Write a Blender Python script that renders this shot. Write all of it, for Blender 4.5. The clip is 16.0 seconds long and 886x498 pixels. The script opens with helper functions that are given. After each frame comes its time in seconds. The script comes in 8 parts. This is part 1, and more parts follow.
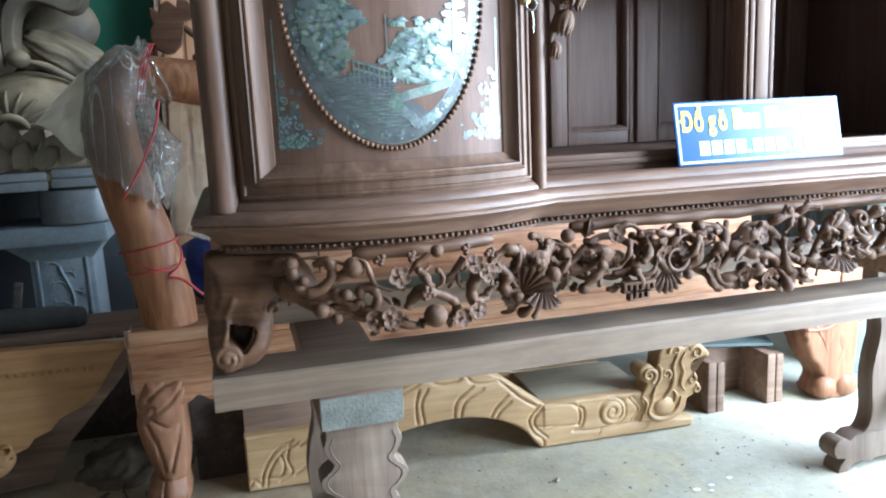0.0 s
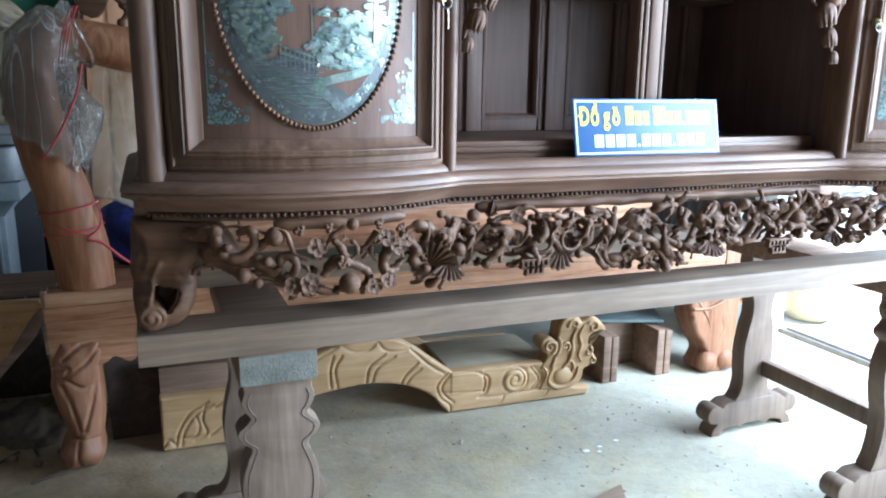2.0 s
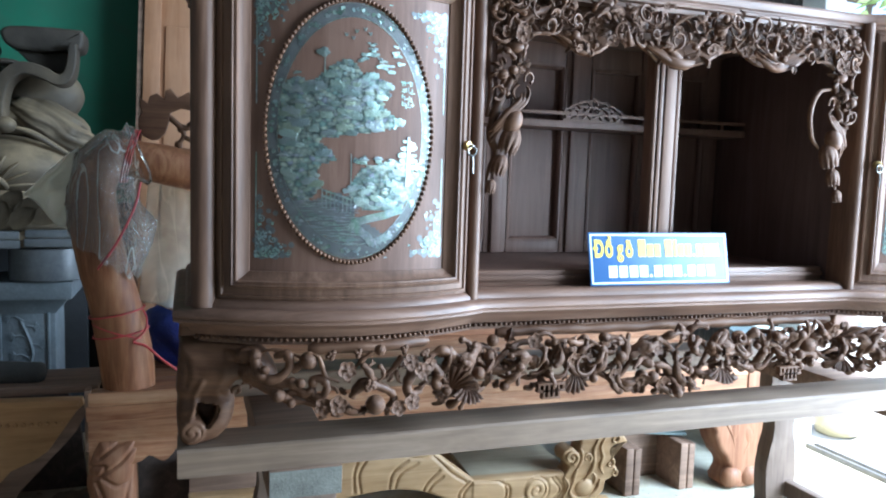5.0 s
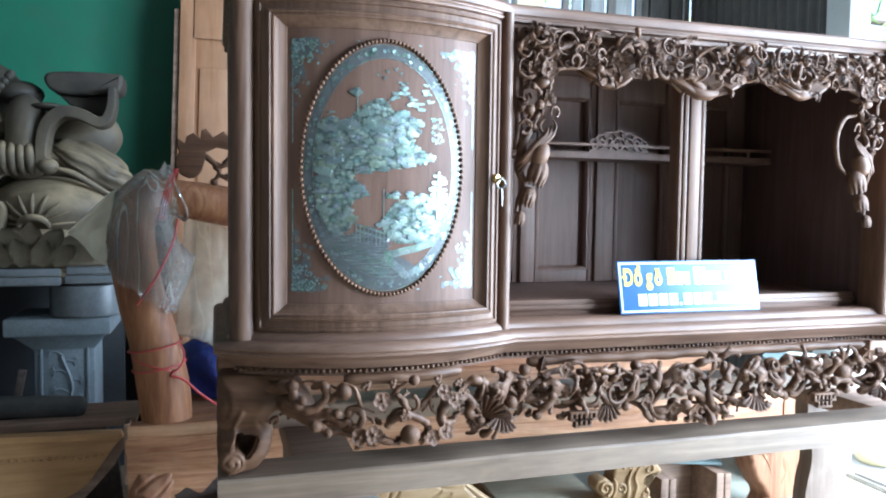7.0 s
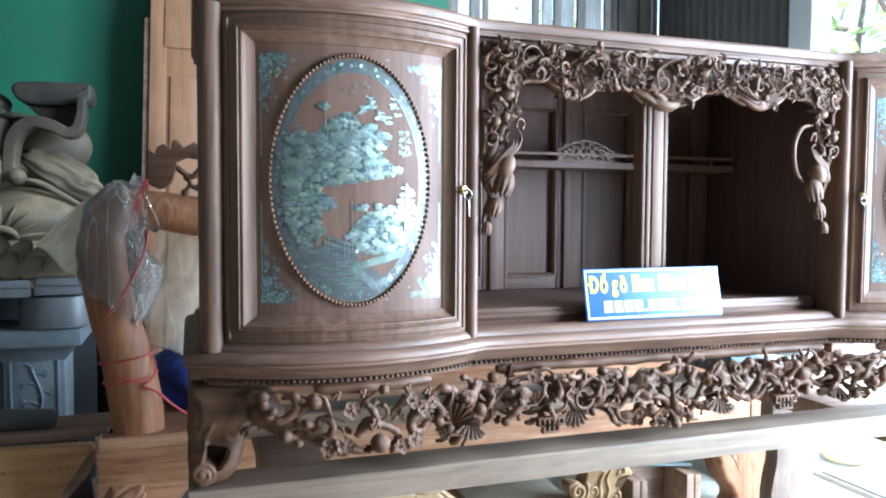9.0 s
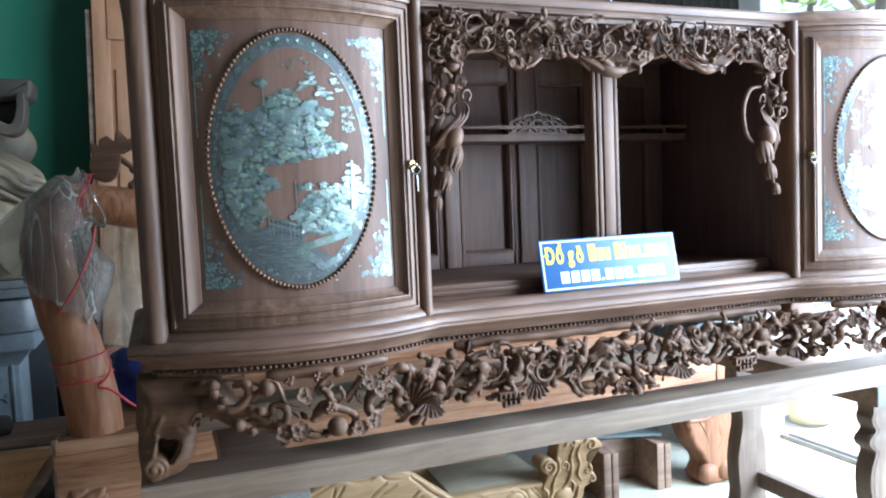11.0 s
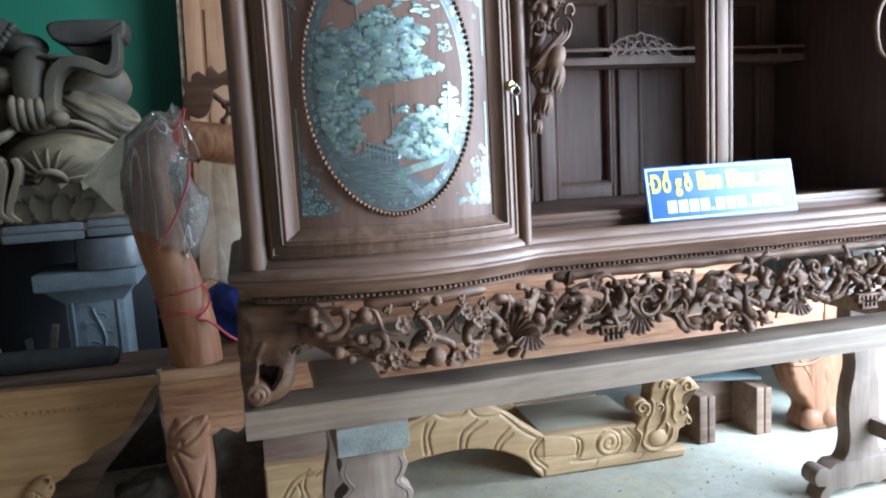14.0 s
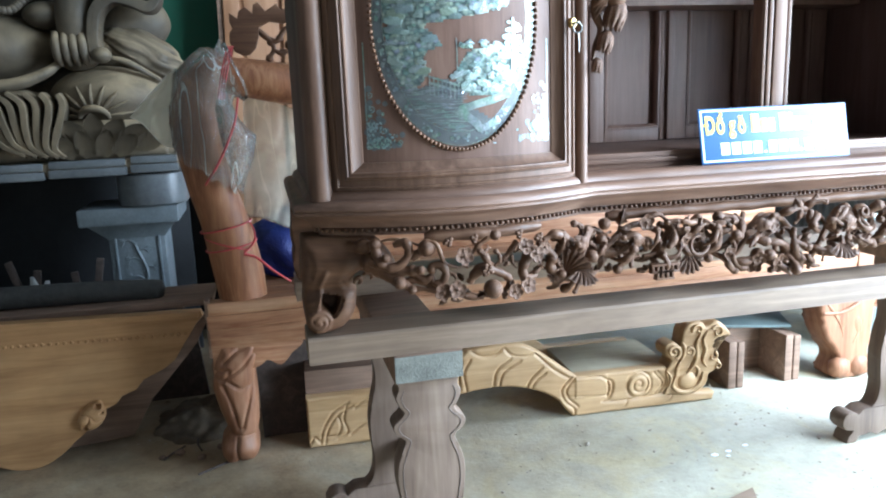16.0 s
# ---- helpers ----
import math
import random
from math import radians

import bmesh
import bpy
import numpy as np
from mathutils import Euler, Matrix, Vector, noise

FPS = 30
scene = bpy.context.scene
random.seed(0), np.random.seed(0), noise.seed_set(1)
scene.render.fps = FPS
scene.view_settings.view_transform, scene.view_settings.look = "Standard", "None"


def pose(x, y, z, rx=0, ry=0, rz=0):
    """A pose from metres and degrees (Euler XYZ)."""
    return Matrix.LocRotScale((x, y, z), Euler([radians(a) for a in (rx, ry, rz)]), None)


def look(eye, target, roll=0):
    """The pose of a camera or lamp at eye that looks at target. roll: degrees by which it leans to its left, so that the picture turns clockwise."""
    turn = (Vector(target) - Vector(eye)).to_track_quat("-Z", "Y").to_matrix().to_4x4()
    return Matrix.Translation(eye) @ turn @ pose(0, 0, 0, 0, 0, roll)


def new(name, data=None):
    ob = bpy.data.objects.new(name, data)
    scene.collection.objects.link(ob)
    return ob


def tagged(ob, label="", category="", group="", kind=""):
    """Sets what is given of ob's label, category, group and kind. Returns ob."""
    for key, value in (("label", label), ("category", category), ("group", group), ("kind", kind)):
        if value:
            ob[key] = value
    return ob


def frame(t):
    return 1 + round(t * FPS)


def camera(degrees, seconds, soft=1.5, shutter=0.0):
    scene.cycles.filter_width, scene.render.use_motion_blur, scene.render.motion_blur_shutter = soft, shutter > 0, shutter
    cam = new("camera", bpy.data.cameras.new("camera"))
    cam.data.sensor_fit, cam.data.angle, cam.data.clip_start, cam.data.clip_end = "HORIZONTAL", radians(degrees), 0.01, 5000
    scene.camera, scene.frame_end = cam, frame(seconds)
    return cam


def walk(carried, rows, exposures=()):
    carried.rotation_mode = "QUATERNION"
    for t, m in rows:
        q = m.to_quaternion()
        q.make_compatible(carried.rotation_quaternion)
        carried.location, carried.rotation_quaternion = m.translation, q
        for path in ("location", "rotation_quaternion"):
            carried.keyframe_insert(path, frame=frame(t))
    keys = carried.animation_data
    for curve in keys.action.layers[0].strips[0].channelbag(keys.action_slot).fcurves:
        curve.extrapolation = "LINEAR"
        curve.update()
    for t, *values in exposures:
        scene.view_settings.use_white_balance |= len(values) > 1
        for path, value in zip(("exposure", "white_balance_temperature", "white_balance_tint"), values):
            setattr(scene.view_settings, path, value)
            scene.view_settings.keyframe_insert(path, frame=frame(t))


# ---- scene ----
cam = camera(61.8, 16.0, soft=2.0)
PATH = [
    (0, (0.003, 0.012, 1.188), (0.53, 1.908, 0.83), -2.6),
    (0.5, (-0.024, -0.022, 1.193), (0.543, 1.852, 0.782), -1.3),
    (1, (-0.025, -0.054, 1.186), (0.617, 1.784, 0.727), 0.2),
    (1.5, (-0.029, -0.079, 1.201), (0.672, 1.735, 0.733), 0.5),
    (2, (-0.02, -0.111, 1.213), (0.703, 1.703, 0.783), 0.7),
    (2.5, (-0.016, -0.138, 1.228), (0.713, 1.683, 0.838), 0.3),
    (3, (-0.036, -0.184, 1.247), (0.671, 1.657, 0.92), 0.3),
    (3.5, (-0.057, -0.223, 1.269), (0.635, 1.63, 0.973), 0.5),
    (4, (-0.047, -0.226, 1.298), (0.677, 1.62, 1.04), 1.1),
    (4.5, (-0.035, -0.214, 1.302), (0.694, 1.636, 1.088), 1.9),
    (5, (-0.043, -0.213, 1.309), (0.611, 1.667, 1.115), 1.8),
    (7.5, (-0.063, -0.253, 1.317), (0.523, 1.656, 1.212), 0.7),
    (8, (-0.057, -0.263, 1.326), (0.553, 1.639, 1.222), 1.0),
    (8.5, (-0.054, -0.27, 1.33), (0.577, 1.625, 1.224), 0.5),
    (9, (-0.053, -0.271, 1.328), (0.593, 1.619, 1.227), 0.3),
    (9.5, (-0.046, -0.271, 1.324), (0.614, 1.615, 1.228), -0.2),
    (12, (0.011, -0.241, 1.28), (0.732, 1.616, 1.102), -3.5),
    (12.5, (0.001, -0.235, 1.275), (0.689, 1.632, 1.075), -3.2),
    (13, (-0.028, -0.23, 1.277), (0.612, 1.652, 1.058), -1.9),
    (13.5, (-0.032, -0.217, 1.268), (0.541, 1.685, 1.037), -2.1),
    (14, (-0.025, -0.189, 1.257), (0.48, 1.727, 0.989), -3.1),
    (14.5, (-0.036, -0.171, 1.25), (0.414, 1.753, 0.943), -3.2),
    (15, (-0.032, -0.163, 1.243), (0.364, 1.767, 0.898), -4.1),
    (15.5, (-0.063, -0.17, 1.239), (0.309, 1.759, 0.867), -3.8),
    (16, (-0.121, -0.206, 1.237), (0.333, 1.7, 0.837), -2.2),
]
walk(cam, [(t, look(eye, target, roll)) for t, eye, target, roll in PATH], exposures=[(0.0, 1.99, 5850, 10), (0.7, 1.84, 5720, 10), (1.5, 1.68, 5720, 10), (3.5, 1.53, 5700, 10), (5.0, 1.67, 5700, 10), (7.5, 2.09, 5720, 10), (9.5, 2.10, 5720, 10), (12.0, 1.49, 5700, 10), (14.0, 1.80, 5700, 10), (15.0, 1.98, 5850, 10), (16.0, 2.09, 5850, 10)])

# ---- world and light ----
world = bpy.data.worlds.new("world")
scene.world = world
world.use_nodes = True
wn = world.node_tree.nodes
sky = wn.new("ShaderNodeTexSky")
sky.sky_type = "NISHITA"
sky.sun_disc = False
sky.sun_elevation, sky.sun_rotation = radians(79), radians(112)
wn["Background"].inputs["Strength"].default_value = 0.15
world.node_tree.links.new(sky.outputs[0], wn["Background"].inputs["Color"])

sun = new("sun", bpy.data.lights.new("sun", "SUN"))
sun.data.energy, sun.data.angle, sun.data.color = 5.0, radians(0.5), (1.0, 0.96, 0.9)
sun.matrix_world = look((5, -2.0, 28), (0, 0, 0))


def area(name, m, sx, sy, watts, color):
    ob = new(name, bpy.data.lights.new(name, "AREA"))
    ob.data.shape, ob.data.size, ob.data.size_y = "RECTANGLE", sx, sy
    ob.data.energy, ob.data.color = watts, color
    ob.matrix_world = m
    return ob


# area lamp in the gate opening, added to strengthen the sky light entering there
area("gate_skylight", look((2.9, 0.55, 1.60), (0.4, 0.75, 1.1)), 2.6, 2.2, 190, (0.72, 0.88, 1.0))


# ---- materials ----
class Nodes:
    def __init__(self, name):
        self.mat = bpy.data.materials.new(name)
        self.mat.use_nodes = True
        self.t = self.mat.node_tree
        self.bsdf = self.t.nodes["Principled BSDF"]

    def add(self, kind, **values):
        n = self.t.nodes.new("ShaderNode" + kind)
        for k, v in values.items():
            n.inputs[k.replace("_", " ")].default_value = v
        return n

    def link(self, a, b):
        self.t.links.new(a, b)

    def coords(self, scale):
        c = self.add("TexCoord")
        m = self.add("Mapping")
        m.inputs["Scale"].default_value = scale
        self.link(c.outputs["Object"], m.inputs["Vector"])
        return m.outputs["Vector"]

    def noise(self, vec, scale, detail=4.0, rough=0.55, distort=0.0):
        n = self.add("TexNoise", Scale=scale, Detail=detail, Roughness=rough, Distortion=distort)
        self.link(vec, n.inputs["Vector"])
        return n.outputs["Fac"]

    def ramp(self, fac, stops):
        r = self.add("ValToRGB")
        e = r.color_ramp.elements
        while len(e) < len(stops):
            e.new(0.5)
        for el, (pos, col) in zip(e, stops):
            el.position, el.color = pos, (*col, 1)
        self.link(fac, r.inputs["Fac"])
        return r.outputs["Color"]

    def mix(self, fac, a, b, blend="MIX"):
        m = self.t.nodes.new("ShaderNodeMix")
        m.data_type, m.blend_type = "RGBA", blend
        if isinstance(fac, (int, float)):
            m.inputs[0].default_value = fac
        else:
            self.link(fac, m.inputs[0])
        for s, v in ((6, a), (7, b)):
            if isinstance(v, tuple):
                m.inputs[s].default_value = (*v, 1)
            else:
                self.link(v, m.inputs[s])
        return m.outputs[2]

    def bump(self, height, strength, distance):
        b = self.add("Bump", Strength=strength, Distance=distance)
        self.link(height, b.inputs["Height"])
        self.link(b.outputs["Normal"], self.bsdf.inputs["Normal"])

    def set(self, **values):
        for k, v in values.items():
            s = self.bsdf.inputs[k.replace("_", " ")]
            if hasattr(v, "links"):
                self.link(v, s)
            else:
                s.default_value = v
        return self.mat


def wood(name, dark, mid, light, along="x", rough=0.4, coat=0.0, grain=1.0, relief=0.15, stain=0.35, spec=0.5):
    n = Nodes(name)
    s = {"x": (1.2, 16, 16), "y": (16, 1.2, 16), "z": (16, 16, 1.2)}[along]
    v = n.coords(tuple(grain * a for a in s))
    broad = n.noise(v, 1.6, 5, 0.6, 1.2)
    fine = n.noise(v, 9.0, 4, 0.65, 0.3)
    col = n.ramp(broad, [(0.3, dark), (0.52, mid), (0.72, light)])
    col = n.mix(0.22, col, n.ramp(fine, [(0.35, dark), (0.65, light)]))
    patch = n.noise(n.coords((1, 1, 1)), 5.0, 3, 0.6)
    col = n.mix(stain, col, n.mix(1.0, col, n.ramp(patch, [(0.3, (0.55, 0.53, 0.52)), (0.7, (1.3, 1.28, 1.25))]), "MULTIPLY"))
    rr = n.ramp(fine, [(0.2, (rough - 0.08,) * 3), (0.8, (rough + 0.12,) * 3)])
    n.bump(fine, relief, 0.002)
    return n.set(Base_Color=col, Roughness=rr, Coat_Weight=coat, Coat_Roughness=0.25, Specular_IOR_Level=spec)


WALNUT_Z = wood("dark brown waxed wood, upright grain", (0.070, 0.033, 0.019), (0.134, 0.071, 0.044), (0.212, 0.122, 0.080), "z", 0.50, 0.02, spec=0.34)
WALNUT_X = wood("dark brown waxed wood, level grain", (0.080, 0.038, 0.022), (0.154, 0.082, 0.053), (0.242, 0.142, 0.097), "x", 0.50, 0.05, spec=0.42)
CARVED = wood("dark brown carved wood", (0.048, 0.0215, 0.0112), (0.108, 0.0515, 0.0282), (0.195, 0.102, 0.057), "x", 0.50, 0.0, 0.6, 0.45, spec=0.26)
PANEL_WOOD = wood("brown panel wood", (0.095, 0.048, 0.032), (0.138, 0.075, 0.052), (0.184, 0.108, 0.078), "z", 0.52, 0.0, spec=0.3)
# Copy of the INTERIOR wood, darkened to put shade into the side panels.
SHADED_SIDE = wood("unpolished brown wood, darkened for shade", (0.062, 0.034, 0.027), (0.095, 0.056, 0.046), (0.132, 0.083, 0.070), "z", 0.6, 0.0)
INTERIOR = wood("unpolished brown wood", (0.086, 0.043, 0.030), (0.131, 0.071, 0.050), (0.177, 0.103, 0.075), "z", 0.55, 0.0)
STAND_WOOD = wood("dusty grey-brown bare wood", (0.130, 0.085, 0.057), (0.208, 0.144, 0.100), (0.305, 0.222, 0.162), "x", 0.55, 0.0, 0.8, 0.2)
LEG_WOOD = wood("dusty grey-brown bare wood, upright", (0.104, 0.066, 0.047), (0.160, 0.108, 0.079), (0.220, 0.158, 0.118), "z", 0.55, 0.0, 0.8, 0.2)
PINK_X = wood("raw reddish wood, level grain", (0.195, 0.066, 0.028), (0.372, 0.176, 0.088), (0.560, 0.345, 0.210), "x", 0.5, 0.0, 0.9, 0.2, 0.55, spec=0.35)
PINK_Z = wood("raw reddish wood, upright grain", (0.160, 0.060, 0.027), (0.268, 0.120, 0.062), (0.370, 0.196, 0.113), "z", 0.5, 0.0, 0.7, spec=0.35)
LOG_WOOD = wood("raw orange-brown log", (0.135, 0.042, 0.017), (0.270, 0.108, 0.048), (0.420, 0.208, 0.103), "z", 0.5, 0.0, 0.9, 0.3, spec=0.35)
BLOND = wood("raw blond wood", (0.300, 0.165, 0.066), (0.440, 0.275, 0.135), (0.560, 0.375, 0.205), "x", 0.5, 0.0, 0.6, 0.2)
BLOND_DULL = wood("dusty blond wood", (0.300, 0.145, 0.052), (0.480, 0.265, 0.115), (0.600, 0.360, 0.175), "x", 0.6, 0.0, 0.45, 0.2)
TRAY_WOOD = wood("old dark timber", (0.120, 0.070, 0.044), (0.210, 0.127, 0.085), (0.320, 0.205, 0.143), "x", 0.7, 0.0, 0.8, 0.4)
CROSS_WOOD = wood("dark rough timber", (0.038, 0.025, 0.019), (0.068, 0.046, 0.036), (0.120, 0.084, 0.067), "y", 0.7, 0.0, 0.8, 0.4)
DOOR_WOOD = wood("pale raw door wood", (0.235, 0.105, 0.045), (0.310, 0.155, 0.078), (0.370, 0.205, 0.115), "z", 0.55, 0.0, 0.5)
SLAT_WOOD = wood("weathered grey boards", (0.10, 0.095, 0.085), (0.18, 0.17, 0.155), (0.27, 0.26, 0.24), "z", 0.8, 0.0, 0.7, 0.4)
PALE_SLAT = wood("pale weathered boards", (0.26, 0.27, 0.27), (0.38, 0.40, 0.40), (0.52, 0.54, 0.54), "z", 0.8, 0.0, 0.7, 0.4)
DARK_SLAT = wood("dark weathered boards", (0.045, 0.042, 0.038), (0.090, 0.084, 0.076), (0.150, 0.142, 0.130), "z", 0.8, 0.0, 0.7, 0.4)
PALE_DUST = wood("board under pale dust", (0.330, 0.280, 0.185), (0.420, 0.362, 0.255), (0.500, 0.440, 0.325), "x", 0.85, 0.0, 0.5, 0.2)
INCISED = wood("cut groove in wood", (0.08, 0.06, 0.05), (0.12, 0.09, 0.078), (0.17, 0.13, 0.11), "z", 0.7)


def plain(name, a, b, scale, rough=0.6, relief=0.3, dist=0.004, metal=0.0, spec=0.5):
    n = Nodes(name)
    v = n.coords((1, 1, 1))
    big = n.noise(v, scale, 5, 0.6)
    small = n.noise(v, scale * 9, 4, 0.6)
    col = n.ramp(big, [(0.3, a), (0.7, b)])
    col = n.mix(0.3, col, n.ramp(small, [(0.3, a), (0.7, b)]))
    n.bump(small, relief, dist)
    return n.set(Base_Color=col, Roughness=rough, Metallic=metal, Specular_IOR_Level=spec)


def concrete():
    n = Nodes("dusty concrete floor")
    v = n.coords((1, 1, 1))
    big = n.noise(v, 1.3, 6, 0.62, 0.6)
    mid = n.noise(v, 7.0, 6, 0.7)
    fine = n.noise(v, 60, 4, 0.6)
    col = n.ramp(big, [(0.3, (0.330, 0.310, 0.250)), (0.5, (0.430, 0.415, 0.350)), (0.7, (0.530, 0.515, 0.450))])
    col = n.mix(0.30, col, n.ramp(mid, [(0.32, (0.230, 0.200, 0.150)), (0.55, (0.430, 0.405, 0.335)), (0.78, (0.660, 0.630, 0.555))]))
    dust = n.ramp(n.noise(v, 3.1, 5, 0.7, 1.0), [(0.46, (0, 0, 0)), (0.72, (0.75, 0.75, 0.75))])
    col = n.mix(dust, col, (0.480, 0.400, 0.235))
    # Brown dust thickening to the left, darkened further to hold some shade there.
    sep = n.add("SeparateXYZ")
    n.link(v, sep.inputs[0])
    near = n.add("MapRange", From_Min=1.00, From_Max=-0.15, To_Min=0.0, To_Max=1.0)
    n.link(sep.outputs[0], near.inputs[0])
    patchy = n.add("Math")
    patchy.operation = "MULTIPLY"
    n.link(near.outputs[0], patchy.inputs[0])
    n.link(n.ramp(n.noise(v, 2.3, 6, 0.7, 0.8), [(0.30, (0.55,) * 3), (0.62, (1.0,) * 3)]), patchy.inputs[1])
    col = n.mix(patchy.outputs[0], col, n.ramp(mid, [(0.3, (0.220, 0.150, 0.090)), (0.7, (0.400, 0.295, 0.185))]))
    grit = n.noise(v, 24, 5, 0.75, 0.4)
    col = n.mix(0.50, col, n.mix(1.0, col, n.ramp(grit, [(0.30, (0.48, 0.44, 0.37)), (0.42, (0.81, 0.77, 0.66)), (0.70, (1.02, 0.98, 0.86))]), "MULTIPLY"))
    n.bump(n.mix(0.5, grit, fine), 0.6, 0.006)
    return n.set(Base_Color=col, Roughness=0.72)


END_GRAIN = plain("weathered end grain", (0.070, 0.070, 0.057), (0.195, 0.192, 0.165), 18.0, 0.8, 0.6, 0.003)
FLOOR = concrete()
OUTSIDE = plain("pale sunlit yard", (0.50, 0.48, 0.43), (0.62, 0.60, 0.55), 2.0, 0.8)


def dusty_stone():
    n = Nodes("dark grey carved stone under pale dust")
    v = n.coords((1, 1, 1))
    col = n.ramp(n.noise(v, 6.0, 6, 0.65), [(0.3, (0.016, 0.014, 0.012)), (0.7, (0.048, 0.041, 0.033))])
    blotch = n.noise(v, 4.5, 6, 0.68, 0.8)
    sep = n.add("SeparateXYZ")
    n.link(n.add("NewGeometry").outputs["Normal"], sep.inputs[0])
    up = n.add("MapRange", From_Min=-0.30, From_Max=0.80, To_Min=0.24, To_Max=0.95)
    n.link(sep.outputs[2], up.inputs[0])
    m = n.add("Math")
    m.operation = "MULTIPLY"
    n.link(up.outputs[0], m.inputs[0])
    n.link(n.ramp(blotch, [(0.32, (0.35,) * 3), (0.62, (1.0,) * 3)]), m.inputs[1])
    # Share of dust colour drops with height, so the upper stone is darker.
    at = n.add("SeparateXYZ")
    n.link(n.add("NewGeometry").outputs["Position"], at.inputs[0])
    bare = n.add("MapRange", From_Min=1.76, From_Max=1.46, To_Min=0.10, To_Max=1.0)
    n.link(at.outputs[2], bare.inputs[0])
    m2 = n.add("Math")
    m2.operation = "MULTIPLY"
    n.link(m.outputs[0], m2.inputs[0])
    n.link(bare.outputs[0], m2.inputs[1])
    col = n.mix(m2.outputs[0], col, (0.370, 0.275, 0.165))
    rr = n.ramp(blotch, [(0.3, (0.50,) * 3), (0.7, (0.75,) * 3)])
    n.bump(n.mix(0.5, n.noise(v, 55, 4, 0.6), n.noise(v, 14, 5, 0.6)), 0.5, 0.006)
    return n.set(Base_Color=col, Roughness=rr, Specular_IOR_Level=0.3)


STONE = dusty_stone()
STONE_EDGE = plain("worn dark polished stone", (0.080, 0.088, 0.095), (0.19, 0.20, 0.205), 7.0, 0.34, 0.3, 0.003)
STONE_BLUE = plain("blue-grey cut stone", (0.120, 0.142, 0.155), (0.230, 0.258, 0.272), 8.0, 0.6, 0.5, 0.004)


def green_wall():
    n = Nodes("green painted plaster, smudged")
    v = n.coords((1, 1, 1))
    col = n.ramp(n.noise(v, 1.2, 5, 0.6), [(0.3, (0.008, 0.104, 0.056)), (0.7, (0.018, 0.144, 0.080))])
    smudge = n.ramp(n.noise(v, 3.4, 7, 0.72, 1.2), [(0.48, (0, 0, 0)), (0.72, (0.55, 0.55, 0.55))])
    col = n.mix(smudge, col, (0.040, 0.100, 0.062))
    n.bump(n.noise(v, 11, 4), 0.15, 0.003)
    return n.set(Base_Color=col, Roughness=0.55)


GREEN = green_wall()
PLASTER = plain("grey plaster", (0.085, 0.082, 0.076), (0.14, 0.135, 0.125), 1.5, 0.8)
# Near-black colour that puts shade low on the wall and behind the table.
SHADE_BOARD = plain("near-black board colour holding shade", (0.014, 0.014, 0.015), (0.030, 0.030, 0.032), 4.0, 0.7)
CEILING = plain("dark underside of roof sheet", (0.06, 0.06, 0.06), (0.10, 0.10, 0.098), 1.5, 0.7)
SHEET = plain("dark ribbed metal sheet", (0.075, 0.070, 0.066), (0.125, 0.118, 0.110), 3.0, 0.55, 0.2, 0.002)
JAMB = plain("pale painted steel", (0.66, 0.70, 0.71), (0.78, 0.81, 0.81), 4.0, 0.5)
STEEL = plain("worn steel", (0.16, 0.16, 0.165), (0.30, 0.30, 0.30), 20.0, 0.45, 0.2, 0.001, 0.7)
BRASS = plain("tarnished brass", (0.26, 0.18, 0.07), (0.40, 0.29, 0.12), 30.0, 0.38, 0.05, 0.001, 1.0)
NICKEL = plain("dulled nickel", (0.13, 0.125, 0.115), (0.22, 0.215, 0.20), 30.0, 0.42, 0.05, 0.001, 1.0)
RED_STRING = plain("red plastic string", (0.38, 0.03, 0.035), (0.55, 0.07, 0.07), 60.0, 0.4)
BLUE_BAG = plain("blue plastic", (0.009, 0.018, 0.120), (0.018, 0.036, 0.204), 12.0, 0.35, 0.5, 0.01)
FOAM = plain("dark grey foam", (0.030, 0.029, 0.027), (0.085, 0.080, 0.072), 6.0, 0.9, 0.5, 0.006)
DRUM = plain("grey-green painted drum", (0.24, 0.31, 0.31), (0.36, 0.43, 0.42), 4.0, 0.5)
POT = plain("yellow glazed pot", (0.62, 0.54, 0.30), (0.78, 0.72, 0.52), 9.0, 0.4)
CREAM = plain("cream paint", (0.66, 0.58, 0.36), (0.74, 0.67, 0.44), 5.0, 0.6)
TEAL_SHEET = plain("teal cardboard", (0.11, 0.145, 0.14), (0.17, 0.21, 0.20), 7.0, 0.7)
SIGN_BLUE = plain("blue sign face", (0.006, 0.070, 0.215), (0.009, 0.092, 0.265), 3.0, 0.44, 0.05)
SIGN_WHITE = plain("white sign film", (0.56, 0.66, 0.70), (0.62, 0.72, 0.76), 5.0, 0.5, 0.05)
SIGN_YELLOW = plain("yellow sign film", (0.64, 0.51, 0.02), (0.69, 0.56, 0.03), 5.0, 0.5, 0.05)
RAG = plain("pale crumpled plastic cloth", (0.34, 0.34, 0.33), (0.52, 0.52, 0.50), 14.0, 0.6, 0.4, 0.006)
HEAP = plain("dark sawdust", (0.085, 0.060, 0.040), (0.210, 0.150, 0.096), 22.0, 0.95, 0.9, 0.012)
DEBRIS = plain("wood chips and grit", (0.20, 0.15, 0.10), (0.52, 0.46, 0.38), 30.0, 0.9)
PALE_CHIP = plain("pale paper scrap", (0.70, 0.72, 0.72), (0.80, 0.82, 0.82), 30.0, 0.7)


